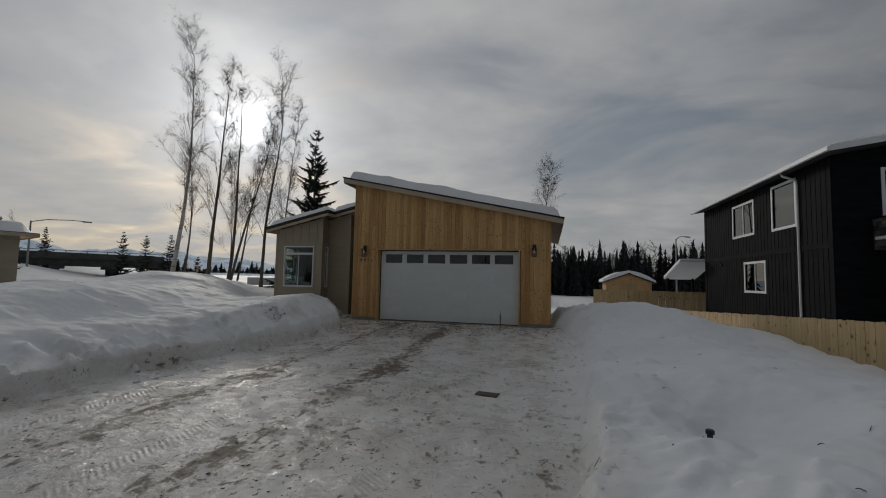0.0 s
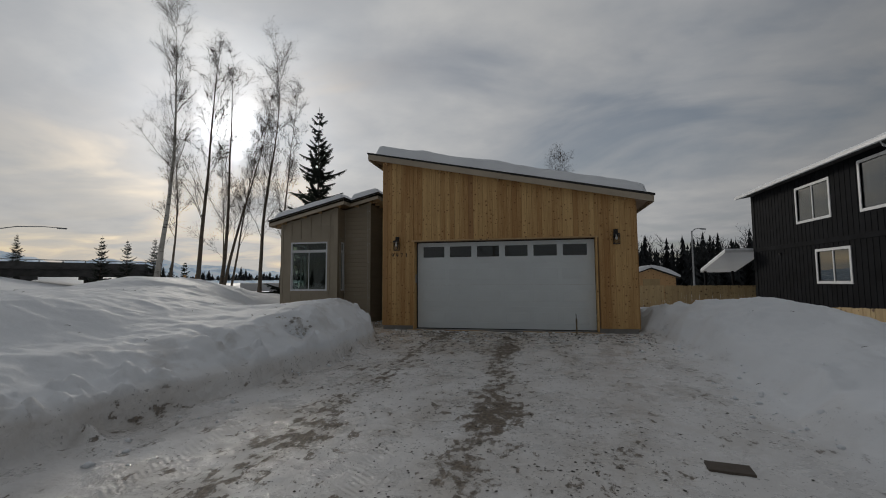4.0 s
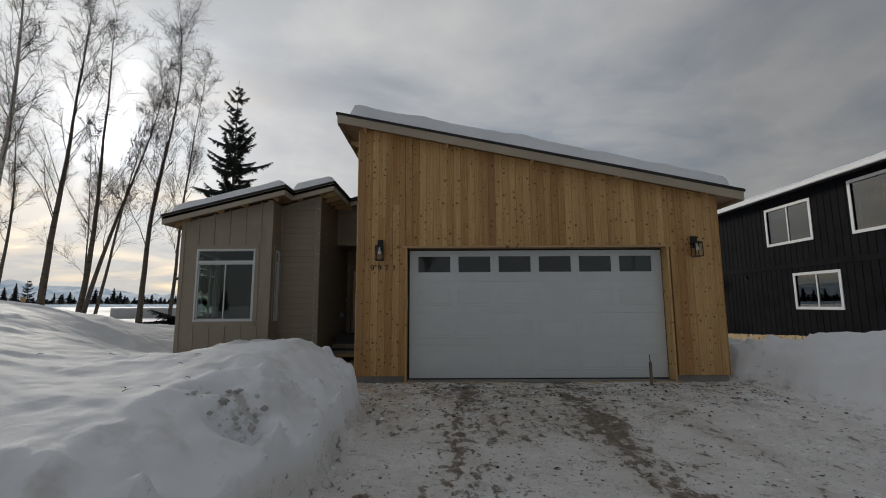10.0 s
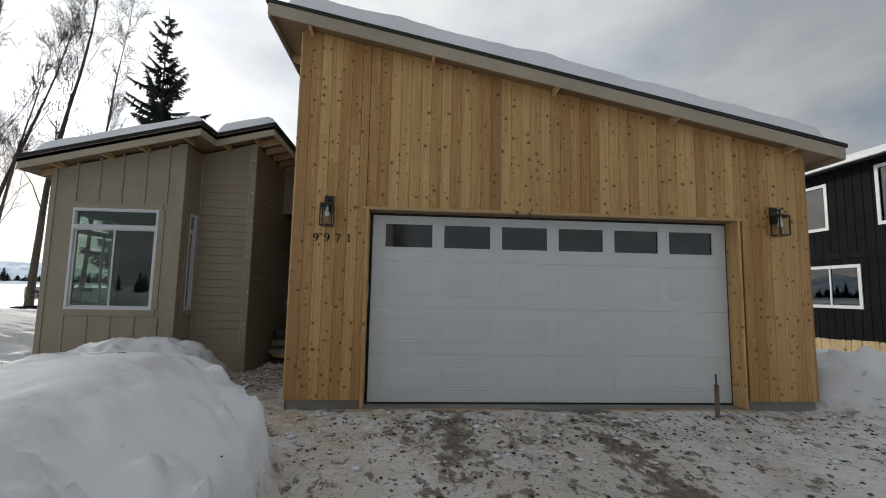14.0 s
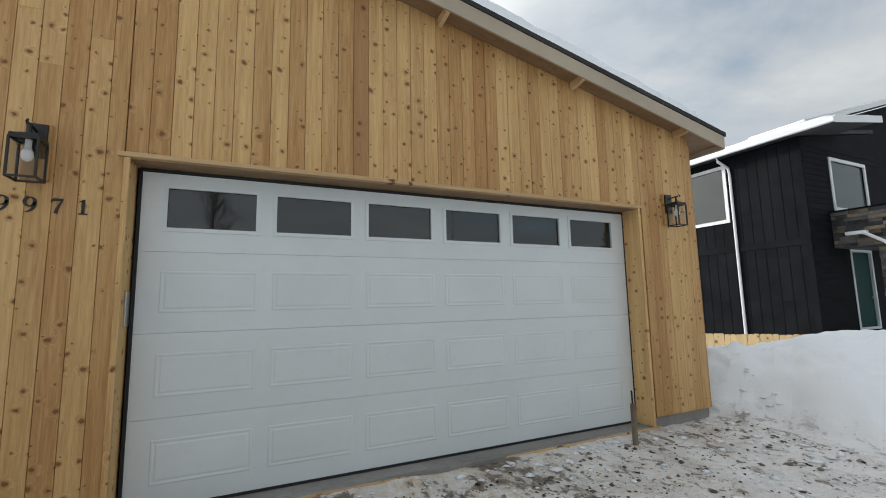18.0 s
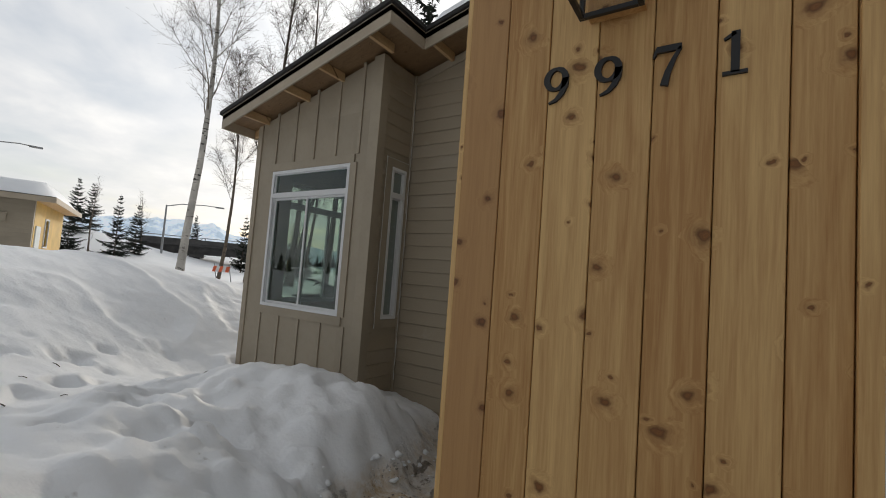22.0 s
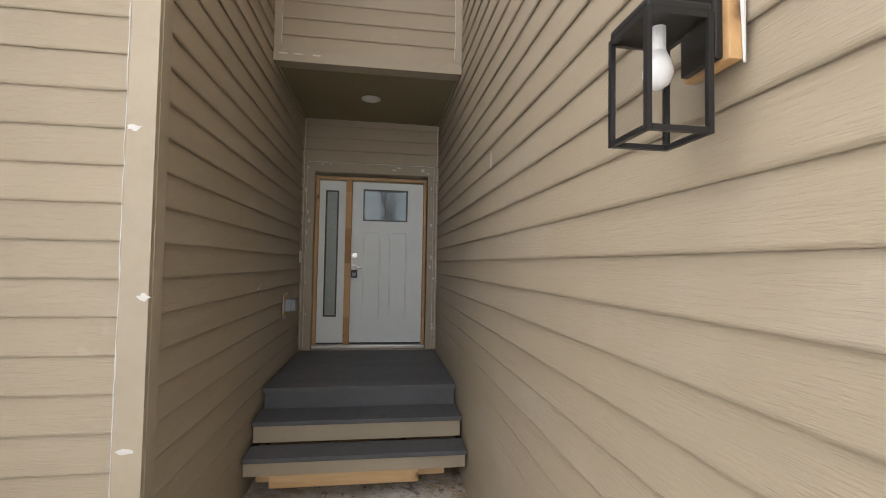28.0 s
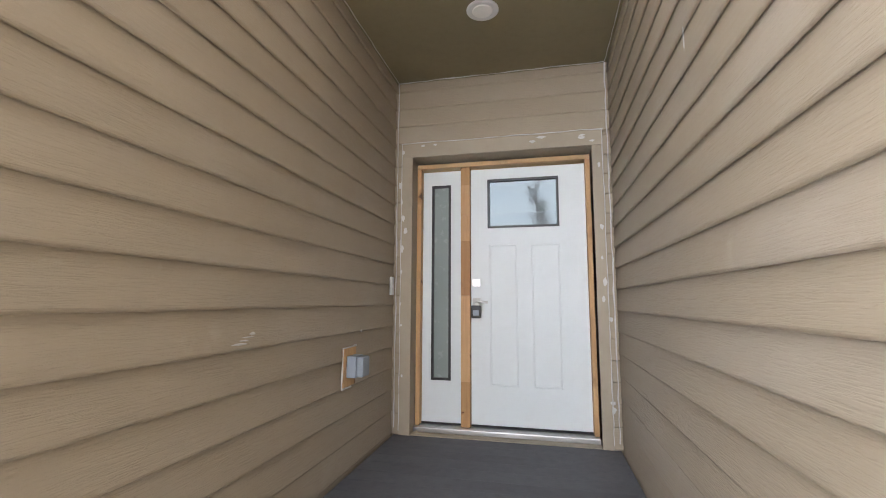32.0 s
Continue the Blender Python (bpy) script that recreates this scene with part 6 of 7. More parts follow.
at_dark(prism(bmesh.new(), [(18.9, 6.4, 9.15), (34.0, 6.4, 13.72), (34.0, 9.0, 13.72), (18.9, 9.0, 9.15)], (0, 0, 0.14)), "upper_roof", M_SHINGLE)
at_dark(prism(bmesh.new(), [(19.0, 6.45, 9.32), (34.0, 6.45, 13.86), (34.0, 8.9, 13.86), (19.0, 8.9, 9.32)], (0, 0, 0.10)), "upper_snow", M_SNOW)
at_dark(prism(bmesh.new(), [(18.87, 6.37, 9.07), (34.0, 6.37, 13.65), (34.0, 6.37, 13.88), (18.87, 6.37, 9.30)], (0, 0.028, 0)), "fascia", M_VINYL)
at_dark(box(18.86, 18.89, 6.4, 9.0, 9.06, 9.3), "fascia", M_VINYL)
ry = np.random.RandomState(4)
X_, Y_ = np.meshgrid(np.linspace(DX - 0.5, 12.6, 40), np.linspace(1.85, 15.7, 80))
edge = np.minimum(np.minimum(X_ - DX + 0.5, 12.7 - X_), np.minimum(Y_ - 1.85, 15.7 - Y_))
Z_ = 5.95 + 0.182 * (X_ - DX + 0.55) * 1.0 + 0.125 + 0.17 * np.sqrt(np.clip(edge / 0.3, 0, 1)) * (1 + 0.3 * rough_field(X_, Y_, 0.8, 5, 3))
bm = bmesh.new()
vs = [[bm.verts.new((X_[j, i] - DX, Y_[j, i] - 9.0, Z_[j, i])) for i in range(40)] for j in range(80)]
for j in range(79):
    for i in range(39):
        bm.faces.new((vs[j][i], vs[j][i + 1], vs[j + 1][i + 1], vs[j + 1][i]))
tagged(part("roof_snow", bm, M_SNOW, dark_house, "settled roof snow", True))
for s in range(3):
    at_dark(tube(bmesh.new(), [(DX - 0.02, 12.6, 2.62 - 0.03 * s), (DX - 0.09, 12.6, 2.60 - 0.03 * s)], 0.05 - 0.01 * s, 8), "wall_light", M_BLACK) if s == 0 else None
at_dark(prism(bmesh.new(), [(DX + 0.6, 15.5, 3.0), (DX + 0.6, 19.5, 1.95), (DX + 0.6, 19.5, 1.83), (DX + 0.6, 15.5, 2.88)], (-2.0, 0, 0)), "porch_roof", M_VINYL)
at_dark(prism(bmesh.new(), [(DX + 0.6, 15.5, 3.1), (DX + 0.6, 19.5, 2.06), (DX + 0.6, 19.5, 1.96), (DX + 0.6, 15.5, 3.01)], (-2.0, 0, 0)), "porch_snow", M_SNOW)
for x in (DX - 1.2, DX + 0.4):
    at_dark(box(x - 0.06, x + 0.06, 19.2, 19.32, -0.8, 1.9), "porch_post", M_DARK)
# stone facing on the entrance block: single stones
M_STONE = painted("ledge_stone", (0.10, 0.095, 0.09), 0.85, 0.5, 0.8, dirty=0.5, dirt=(0.3, 0.3, 0.3))
M_STONE_GREY = painted("ledge_stone_grey", (0.045, 0.045, 0.047), 0.85, 0.5, 0.8, dirty=0.5, dirt=(0.3, 0.3, 0.3))
M_STONE_TAN = painted("ledge_stone_tan", (0.20, 0.155, 0.105), 0.85, 0.4, 0.8, dirty=0.5)
at_dark(box(11.55, 15.2, 1.45, DARK_Y0 - 0.02, 2.75, 3.78), "entrance_canopy", M_STONE)
at_dark(box(11.62, 12.3, 1.47, 1.87, -0.4, 2.75), "entrance_pier", M_STONE)
srng = random.Random(21)
for z0, z1, x0, x1, ya, yb in ((2.75, 3.78, 11.55, 15.2, 1.45, DARK_Y0 - 0.02), (0.0, 2.75, 11.62, 12.3, 1.47, 1.87)):
    z = z0
    while z < z1 - 0.02:
        for lo, hi, front in ((x0, x1, True), (ya, yb, False)):
            q = lo
            while q < hi - 0.03:
                L = min(srng.uniform(0.18, 0.55), hi - q)
                proud = srng.uniform(0.015, 0.06)
                top = min(z + 0.103, z1) - 0.004
                st = box(q + 0.004, q + L - 0.004, ya - proud, ya + 0.01, z + 0.004, top) if front else box(x0 - proud, x0 + 0.01, q + 0.004, q + L - 0.004, z + 0.004, top)
                at_dark(st, "stone", srng.choice((M_STONE, M_STONE, M_STONE_GREY, M_STONE_TAN)))
                q += L
        z += 0.103
at_dark(box(11.54, 15.25, 1.38, DARK_Y0 - 0.02, 3.782, 3.84), "canopy_cap", M_DARK)
at_dark(prism(bmesh.new(), [(11.7, 1.5, 3.842), (15.1, 1.5, 3.842), (14.9, 1.55, 3.92), (12.6, 1.55, 3.92)], (0, 1.2, 0)), "canopy_snow", M_SNOW)
at_dark(tube(bmesh.new(), [(11.40, 2.15, 3.12), (11.40, 2.0, 3.05), (11.40, 1.66, 2.80), (11.40, 1.56, 2.65), (11.42, 1.54, 0.4), (11.40, 1.3, 0.22)], 0.045, 8), "downpipe", M_VINYL, None, "white downpipe")
at_dark(box(11.33, 11.47, 1.98, 2.46, 3.06, 3.16, 0.02), "gutter", M_VINYL)


# ---- fences, shed ----
def fence(name, ax0, ay0, ax1, ay1, topz, boards_w, label, back=1):
    """A board fence from a to b; topz gives the height of its top along the way."""
    L = math.hypot(ax1 - ax0, ay1 - ay0)
    ob = empty(name, ax0, ay0, 0.0, label, "fence", "cedar fences", turn=math.degrees(math.atan2(ay1 - ay0, ax1 - ax0)))
    me_ = None
    n = int(L / boards_w)
    fr = random.Random(n)
    for k in range(n):
        if me_ is None:
            bm = prism(bmesh.new(), [(0.003, -0.009, 0), (boards_w - 0.003, -0.009, 0), (boards_w - 0.003, -0.009, 1.46), (boards_w - 0.022, -0.009, 1.49), (0.022, -0.009, 1.49), (0.003, -0.009, 1.46)], (0, 0.018, 0))
            me_ = bpy.data.meshes.new("fence_board")
            bm.to_mesh(me_)
            bm.free()
            me_.materials.append(M_FENCE)
        b_ = new("fence_board", me_)
        b_.parent = ob
        b_.matrix_basis = pose(k * boards_w, fr.uniform(-0.003, 0.003), topz(k / n) - 1.49 + fr.uniform(-0.012, 0.012), 0, fr.uniform(-0.4, 0.4), 0)
    for zr in (0.25, 1.15):
        y0_ = 0.012 * back
        part("fence_rail", prism(bmesh.new(), [(0, y0_, topz(0) - 1.49 + zr), (L, y0_, topz(1) - 1.49 + zr), (L, y0_, topz(1) - 1.40 + zr), (0, y0_, topz(0) - 1.40 + zr)], (0, 0.04 * back, 0)), M_FENCE, ob)
    for k in range(int(L / 2.4) + 1):
        part("fence_post", box(min(k * 2.4, L - 0.09), min(k * 2.4, L - 0.09) + 0.09, min(0.053 * back, 0.143 * back), max(0.053 * back, 0.143 * back), topz(k * 2.4 / L) - 1.6, topz(min(1, k * 2.4 / L)) - 0.08), M_FENCE, ob)
    return ob


fence("board_fence", 7.0, -13.0, 7.0, 17.0, lambda f: 0.62 - 0.045 * (-13.0 + 30.0 * f), 0.14, "new cedar board fence half buried in snow", -1)
fence("board_fence", 6.3, 17.4, 11.2, 17.0, lambda f: 1.0, 0.14, "new cedar board fence behind the dark house")
fence("board_fence", 4.1, 18.6, 6.3, 17.45, lambda f: 1.0, 0.14, "pale cedar board fence end before the shed")

shed = empty("garden_shed", 8.3, 29.5, -0.4, "small wooden garden shed with a snow-covered roof", "shed")
part("shed_body", prism(bmesh.new(), [(-2.0, 0, 0), (2.0, 0, 0), (2.0, 0, 2.0), (0, 0, 2.75), (-2.0, 0, 2.0)], (0, 3.0, 0)), M_LUMBER_UP, shed)
for s in (-1, 1):
    part("shed_roof", prism(bmesh.new(), [(0, -0.25, 2.78), (s * 2.35, -0.25, 1.90), (s * 2.35, -0.25, 1.98), (0, -0.25, 2.86)], (0, 3.5, 0)), M_SHINGLE, shed)
bm = bmesh.new()
prof = [(-2.35, 2.0), (-2.3, 2.2), (-1.6, 2.62), (-0.8, 2.95), (0, 3.1), (0.8, 2.95), (1.6, 2.62), (2.3, 2.2), (2.35, 2.0), (0, 2.87)]
prism(bm, [(x, -0.28, z) for x, z in prof], (0, 3.56, 0))
part("shed_snow", bm, M_SNOW, shed, "thick rounded snow cap")
part("shed_door", box(-0.7, 0.7, -0.03, 0.0, 0.1, 1.85), M_FENCE, shed)


# ---- the tan neighbour house with its yellow side, turned to the street ----
tan_house = empty("tan_house", -29.15, 4.15, 0.6, "tan house with white garage door and yellow side", "house", turn=68)
# side wall and upper storey are yellower than the tan front
M_YELLOW = painted("yellow_house_wall", (0.62, 0.40, 0.10), 0.6, 0.1, 0.2)
part("front_wall", wall_with_holes(bmesh.new(), "x", 0.0, 0.2, -12.0, 0.0, -0.6, 3.0, [(-6.9, -2.0, -0.6, 2.35)]), M_TAN, tan_house)
for z in np.arange(-0.4, 2.95, 0.17):
    for x0, x1 in ((-1.88, 0.0), (-12.0, -7.0)) if z < 2.3 else ((-12.0, 0.0),):
        part("siding_board", prism(bmesh.new(), [(x0, 0, z), (x0, -0.016, z + 0.002), (x0, -0.005, z + 0.17), (x0, 0, z + 0.17)], (x1 - x0, 0, 0)), M_TAN, tan_house)
part("side_wall", wall_with_holes(bmesh.new(), "y", -0.2, 0.01, 0.2, 7.5, -0.6, 3.0, [(2.5, 3.3, 1.0, 2.2)]), M_YELLOW, tan_house, "yellow side wall")
part("side_window", wall_with_holes(bmesh.new(), "y", 0.01, 0.05, 2.42, 3.38, 0.92, 2.28, [(2.5, 3.3, 1.0, 2.2)]), M_VINYL, tan_house)
part("side_pane", box(-0.05, -0.045, 2.5, 3.3, 1.0, 2.2), M_GLASS_DARK, tan_house)
part("side_door", box(0.01, 0.05, 0.5, 1.45, -0.3, 1.85), M_WHITE, tan_house)
gdoor = part("garage_door", box(-6.9, -2.0, 0.06, 0.12, -0.6, 2.35), M_WHITE, tan_house, "white garage door")
for k in range(6):
    part("window_pane", box(-6.7 + 0.8 * k, -6.1 + 0.8 * k, 0.045, 0.06, 1.85, 2.2), M_GLASS_DARK, gdoor)
part("door_trim", ring_frame(bmesh.new(), -7.02, -1.88, -0.6, 2.47, 0.12, -0.03, 0.02), M_TAN, tan_house)
part("meter_box", box(-1.15, -0.8, -0.12, -0.02, 1.9, 2.25, 0.02), M_TAN, tan_house)
part("roof", prism(bmesh.new(), [(-12.5, -0.7, 2.96), (0.7, -0.7, 2.92), (0.7, 8.0, 2.92), (-12.5, 8.0, 2.96)], (0, 0, 0.12)), M_SHINGLE, tan_house)
part("fascia", box(-12.5, 0.72, -0.74, -0.705, 2.80, 3.02), M_FASCIA, tan_house)
part("fascia", box(0.703, 0.733, -0.7, 8.0, 2.80, 3.02), M_FASCIA, tan_house)
part("soffit", box(0.012, 0.70, 0.0, 8.0, 2.86, 2.9), M_LUMBER, tan_house)
bm = bmesh.new()
cols = 24
rows_ = []
for i in range(cols + 1):
    x = -12.4 + 13.0 * i / cols
    row = []
    for j in range(11):
        f_ = j / 10
        e = min(1.0, min(f_, 1 - f_, i / cols * 3, (cols - i) / cols * 8) * 7)
        row.append(bm.verts.new((x, -0.62 + 8.5 * f_, 3.06 + 0.72 * math.sqrt(max(e, 0)))))
    rows_.append(row)
for a, b in zip(rows_, rows_[1:]):
    for j in range(10):
        bm.faces.new((a[j], b[j], b[j + 1], a[j + 1]))
part("roof_snow", bm, M_SNOW, tan_house, "thick smooth roof snow", True)
UX = -8.85
part("upper_storey", prism(bmesh.new(), [(UX - 3.05, 6.1, 2.5), (UX + 3.05, 6.1, 2.5), (UX + 3.05, 6.1, 6.35), (UX, 6.1, 8.35), (UX - 3.05, 6.1, 6.35)], (0, 6.0, 0)), M_YELLOW, tan_house)
for s_ in (-1, 1):
    part("upper_roof", prism(bmesh.new(), [(UX, 5.5, 8.67), (UX + s_ * 3.7, 5.5, 6.30), (UX + s_ * 3.7, 5.5, 6.52), (UX, 5.5, 8.89)], (0, 7.0, 0)), M_SHINGLE, tan_house)
    part("upper_fascia", prism(bmesh.new(), [(UX, 5.46, 8.62), (UX + s_ * 3.72, 5.46, 6.25), (UX + s_ * 3.72, 5.46, 6.47), (UX, 5.46, 8.84)], (0, 0.03, 0)), M_FASCIA, tan_house)
for x in (-7.3, -9.4):
    part("upper_window", box(x, x + 0.8, 6.04, 6.09, 5.0, 6.0), M_VINYL, tan_house)

# ---- street lamps, bridge, road edge ----
M_GALV = painted("galvanised_pole", (0.30, 0.31, 0.32), 0.5, 0.1, 0.2)


def street_lamp(x, y, z, h, arm, turn, label):
    ob = empty("street_lamp", x, y, z, label, "street lamp", "street lamps", turn=turn)
    part("pole", tube(bmesh.new(), [(0, 0, 0), (0, 0, h * 0.6), (0, 0, h)], [0.11, 0.09, 0.07], 10), M_GALV, ob)
    part("arm", tube(bmesh.new(), [(0, 0, h - 0.1), (arm * 0.3, 0, h + 0.25), (arm * 0.75, 0, h + 0.4), (arm, 0, h + 0.38)], [0.05, 0.045, 0.04, 0.04], 8), M_GALV, ob)
    part("lamp_head", box(arm - 0.1, arm + 0.7, -0.14, 0.14, h + 0.28, h + 0.42, 0.05), M_GALV, ob)
    return ob


street_lamp(-50.2, 5.6, 0.5, 8.3, 2.6, 78, "galvanised street lamp behind the tan house")
street_lamp(-51.0, 18.6, 0.8, 5.8, 4.3, 63, "galvanised street lamp by the snowy road")
street_lamp(15.4, 41.0, -0.6, 7.4, 1.8, 40, "tall street lamp behind the dark house")

bridge = empty("road_bridge", -56.2, 19.2, 0.0, "concrete road bridge with dark girders over snowy ground", "bridge", turn=62)
M_BRIDGE = painted("bridge_concrete", (0.09, 0.088, 0.086), 0.85, 0.2, 0.4, dirty=0.3)
for y in (0.3, 2.2, 4.1):
    part("girder", box(-0.5, 15.5, y, y + 0.45, 2.1, 2.9, 0.02), M_BRIDGE, bridge)
part("deck_slab", box(-0.5, 15.5, -0.2, 5.4, 2.9, 3.15, 0.02), M_BRIDGE, bridge)
part("parapet", box(-0.5, 15.5, -0.2, 0.05, 3.15, 3.65, 0.02), M_BRIDGE, bridge)
part("parapet", box(-0.5, 15.5, 5.15, 5.4, 3.15, 3.65, 0.02), M_BRIDGE, bridge)
part("guard_rail", box(-0.5, 15.5, -0.12, -0.05, 3.85, 3.93), M_GALV, bridge)
for k in range(9):
    part("rail_post", box(-0.4 + 1.95 * k, -0.32 + 1.95 * k, -0.12, -0.05, 3.65, 3.85), M_GALV, bridge)
for x in (4.4, 10.0):
    part("pier_cap", box(x - 0.3, x + 1.1, 0.1, 5.0, 1.75, 2.1, 0.02), M_BRIDGE, bridge)
    for y in (0.5, 2.3, 4.1):
        part("pier", tube(bmesh.new(), [(x + 0.4, y + 0.2, -1.0), (x + 0.4, y + 0.2, 1.75)], 0.3, 10), M_BRIDGE, bridge)
for x in (-1.6, 15.5):
    part("abutment", box(x, x + 1.1, -0.4, 5.6, -0.5, 3.15), M_BRIDGE, bridge)

utility_shed = tagged(part("utility_cabinet", box(-26.4, -22.0, 20.6, 22.4, 0.2, 1.28, 0.03), painted("grey_cabinet", (0.50, 0.51, 0.52), 0.5, 0.05, 0.1)), "long pale grey utility cabinet in the snowy field", "cabinet")
barricade = empty("road_barricade", -18.6, 6.0, 1.0, "low orange and white striped barricade by the birch", "barricade", turn=25)
M_ORANGE = painted("barricade_orange", (0.75, 0.14, 0.05), 0.5, 0.1, 0.1)
for k in range(5):
    part("stripe", prism(bmesh.new(), [(0.11 * k, -0.01, 0.20), (0.11 * k + 0.11, -0.01, 0.20), (0.11 * k + 0.16, -0.01, 0.38), (0.11 * k + 0.05, -0.01, 0.38)], (0, 0.02, 0)), M_ORANGE if k % 2 == 0 else M_VINYL, barricade)
for x in (0.05, 0.55):
    part("leg", tube(bmesh.new(), [(x, 0.0, 0.45), (x + 0.03, 0.14, -0.1)], 0.014, 6), M_GALV, barricade)
notice = empty("notice_board", -24.0, 12.5, 0.6, "small dark roadside notice board on two posts", "sign")
part("board", box(-0.5, 0.5, -0.03, 0.03, 0.55, 1.0), M_DARK, notice)
for x in (-0.45, 0.45):
    part("post", box(x - 0.06, x + 0.06, -0.06, 0.06, -0.5, 1.25), M_LUMBER_UP, notice)
capped_pipe = empty("capped_pipe", 2.58, -9.50, height_at(2.58, -9.50) - 0.14, "black capped pipe stub standing in the snow bank", "pipe")
part("pipe", tube(bmesh.new(), [(0, 0, -0.2), (0.01, 0, 0.2)], 0.028, 14), M_BLACK, capped_pipe)
part("pipe_cap", tube(bmesh.new(), [(0.01, 0, 0.2), (0.01, 0, 0.205), (0.01, 0, 0.24), (0.01, 0, 0.25)], [0.03, 0.042, 0.042, 0.03], 16), M_BLACK, capped_pipe)


# ---- trees ----
def bark(name, pale, dark, bands=True):
    m, t, b = material(name, pale, 0.8)
    v = spot(t)
    n1 = noise_of(t, v, 2.2, 5.0, 0.6)
    st = spot(t, stretch=(2.2, 2.2, 9.0))
    n2 = noise_of(t, st, 1.5, 5.0, 0.62)
    col = mix(t, ramp(t, n1, [(0.35, 0.0), (0.7, 1.0)]), pale, tuple(0.6 * c for c in pale))
    if bands:
        col = mix(t, ramp(t, n2, [(0.575, 0.0), (0.61, 1.0)]), col, dark)
    link(t, col, b.inputs["Base Color"])
    bump(t, b, noise_of(t, st, 6.0, 4.0), 0.5, 0.02)
    return m


M_BIRCH = bark("birch_bark", (0.60, 0.565, 0.51), (0.04, 0.036, 0.032))
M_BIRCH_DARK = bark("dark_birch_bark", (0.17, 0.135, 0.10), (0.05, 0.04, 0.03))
M_TWIG = bark("twig_bark", (0.075, 0.056, 0.042), (0.05, 0.04, 0.03), False)
M_SPRUCE = painted("spruce_needles", (0.020, 0.030, 0.020), 0.8, 0.35, 0.4)
M_SPRUCE_BARK = bark("spruce_bark", (0.10, 0.08, 0.06), (0.04, 0.03, 0.02), False)
M_FAR_TREE = painted("far_tree", (0.030, 0.034, 0.036), 0.9, 0.3, 0.0)


class Sticks:
    """Gathers many tapered sticks into one mesh."""

    def __init__(self):
        self.v, self.f = [], []

    def stick(self, pts, radii, sides):
        base = len(self.v)
        for i, p in enumerate(pts):
            d = (pts[min(i + 1, len(pts) - 1)] - pts[max(i - 1, 0)])
            d = d.normalized() if d.length > 1e-9 else Vector((0, 0, 1))
            a = d.orthogonal().normalized()
            c = d.cross(a)
            for k in range(sides):
                q = p + (a * math.cos(k * math.tau / sides) + c * math.sin(k * math.tau / sides)) * radii[i]
                self.v.append((q.x, q.y, q.z))
        for i in range(len(pts) - 1):
            for k in range(sides):
                j, n = base + i * sides + k, base + i * sides + (k + 1) % sides
                self.f.append((j, n, n + sides, j + sides))

    def leaf(self, a, b, c):
        base = len(self.v)
        self.v += [tuple(a), tuple(b), tuple(c)]
        self.f.append((base, base + 1, base + 2))

    def done(self, name, mat, parent, smooth=False):
        me_ = bpy.data.meshes.new(name)
        me_.from_pydata(self.v, [], self.f)
        if smooth:
            me_.polygons.foreach_set("use_smooth", [True] * len(me_.polygons))
        me_.materials.append(mat)
        ob = new(name, me_)
        ob.parent = parent
        return ob


def wander(rng, start, way, length, n, bend, lift=0.0):
    pts = [start.copy()]
    d = way.normalized()
    for i in range(n):
        d = (d + Vector((rng.gauss(0, bend), rng.gauss(0, bend), rng.gauss(0, bend) + lift))).normalized()
        pts.append(pts[-1] + d * (length / n))
    return pts


def along(pts, f):
    f = min(max(f, 0), 0.9999) * (len(pts) - 1)
    i = int(f)
    return pts[i].lerp(pts[i + 1], f - i), (pts[i + 1] - pts[i]).normalized()


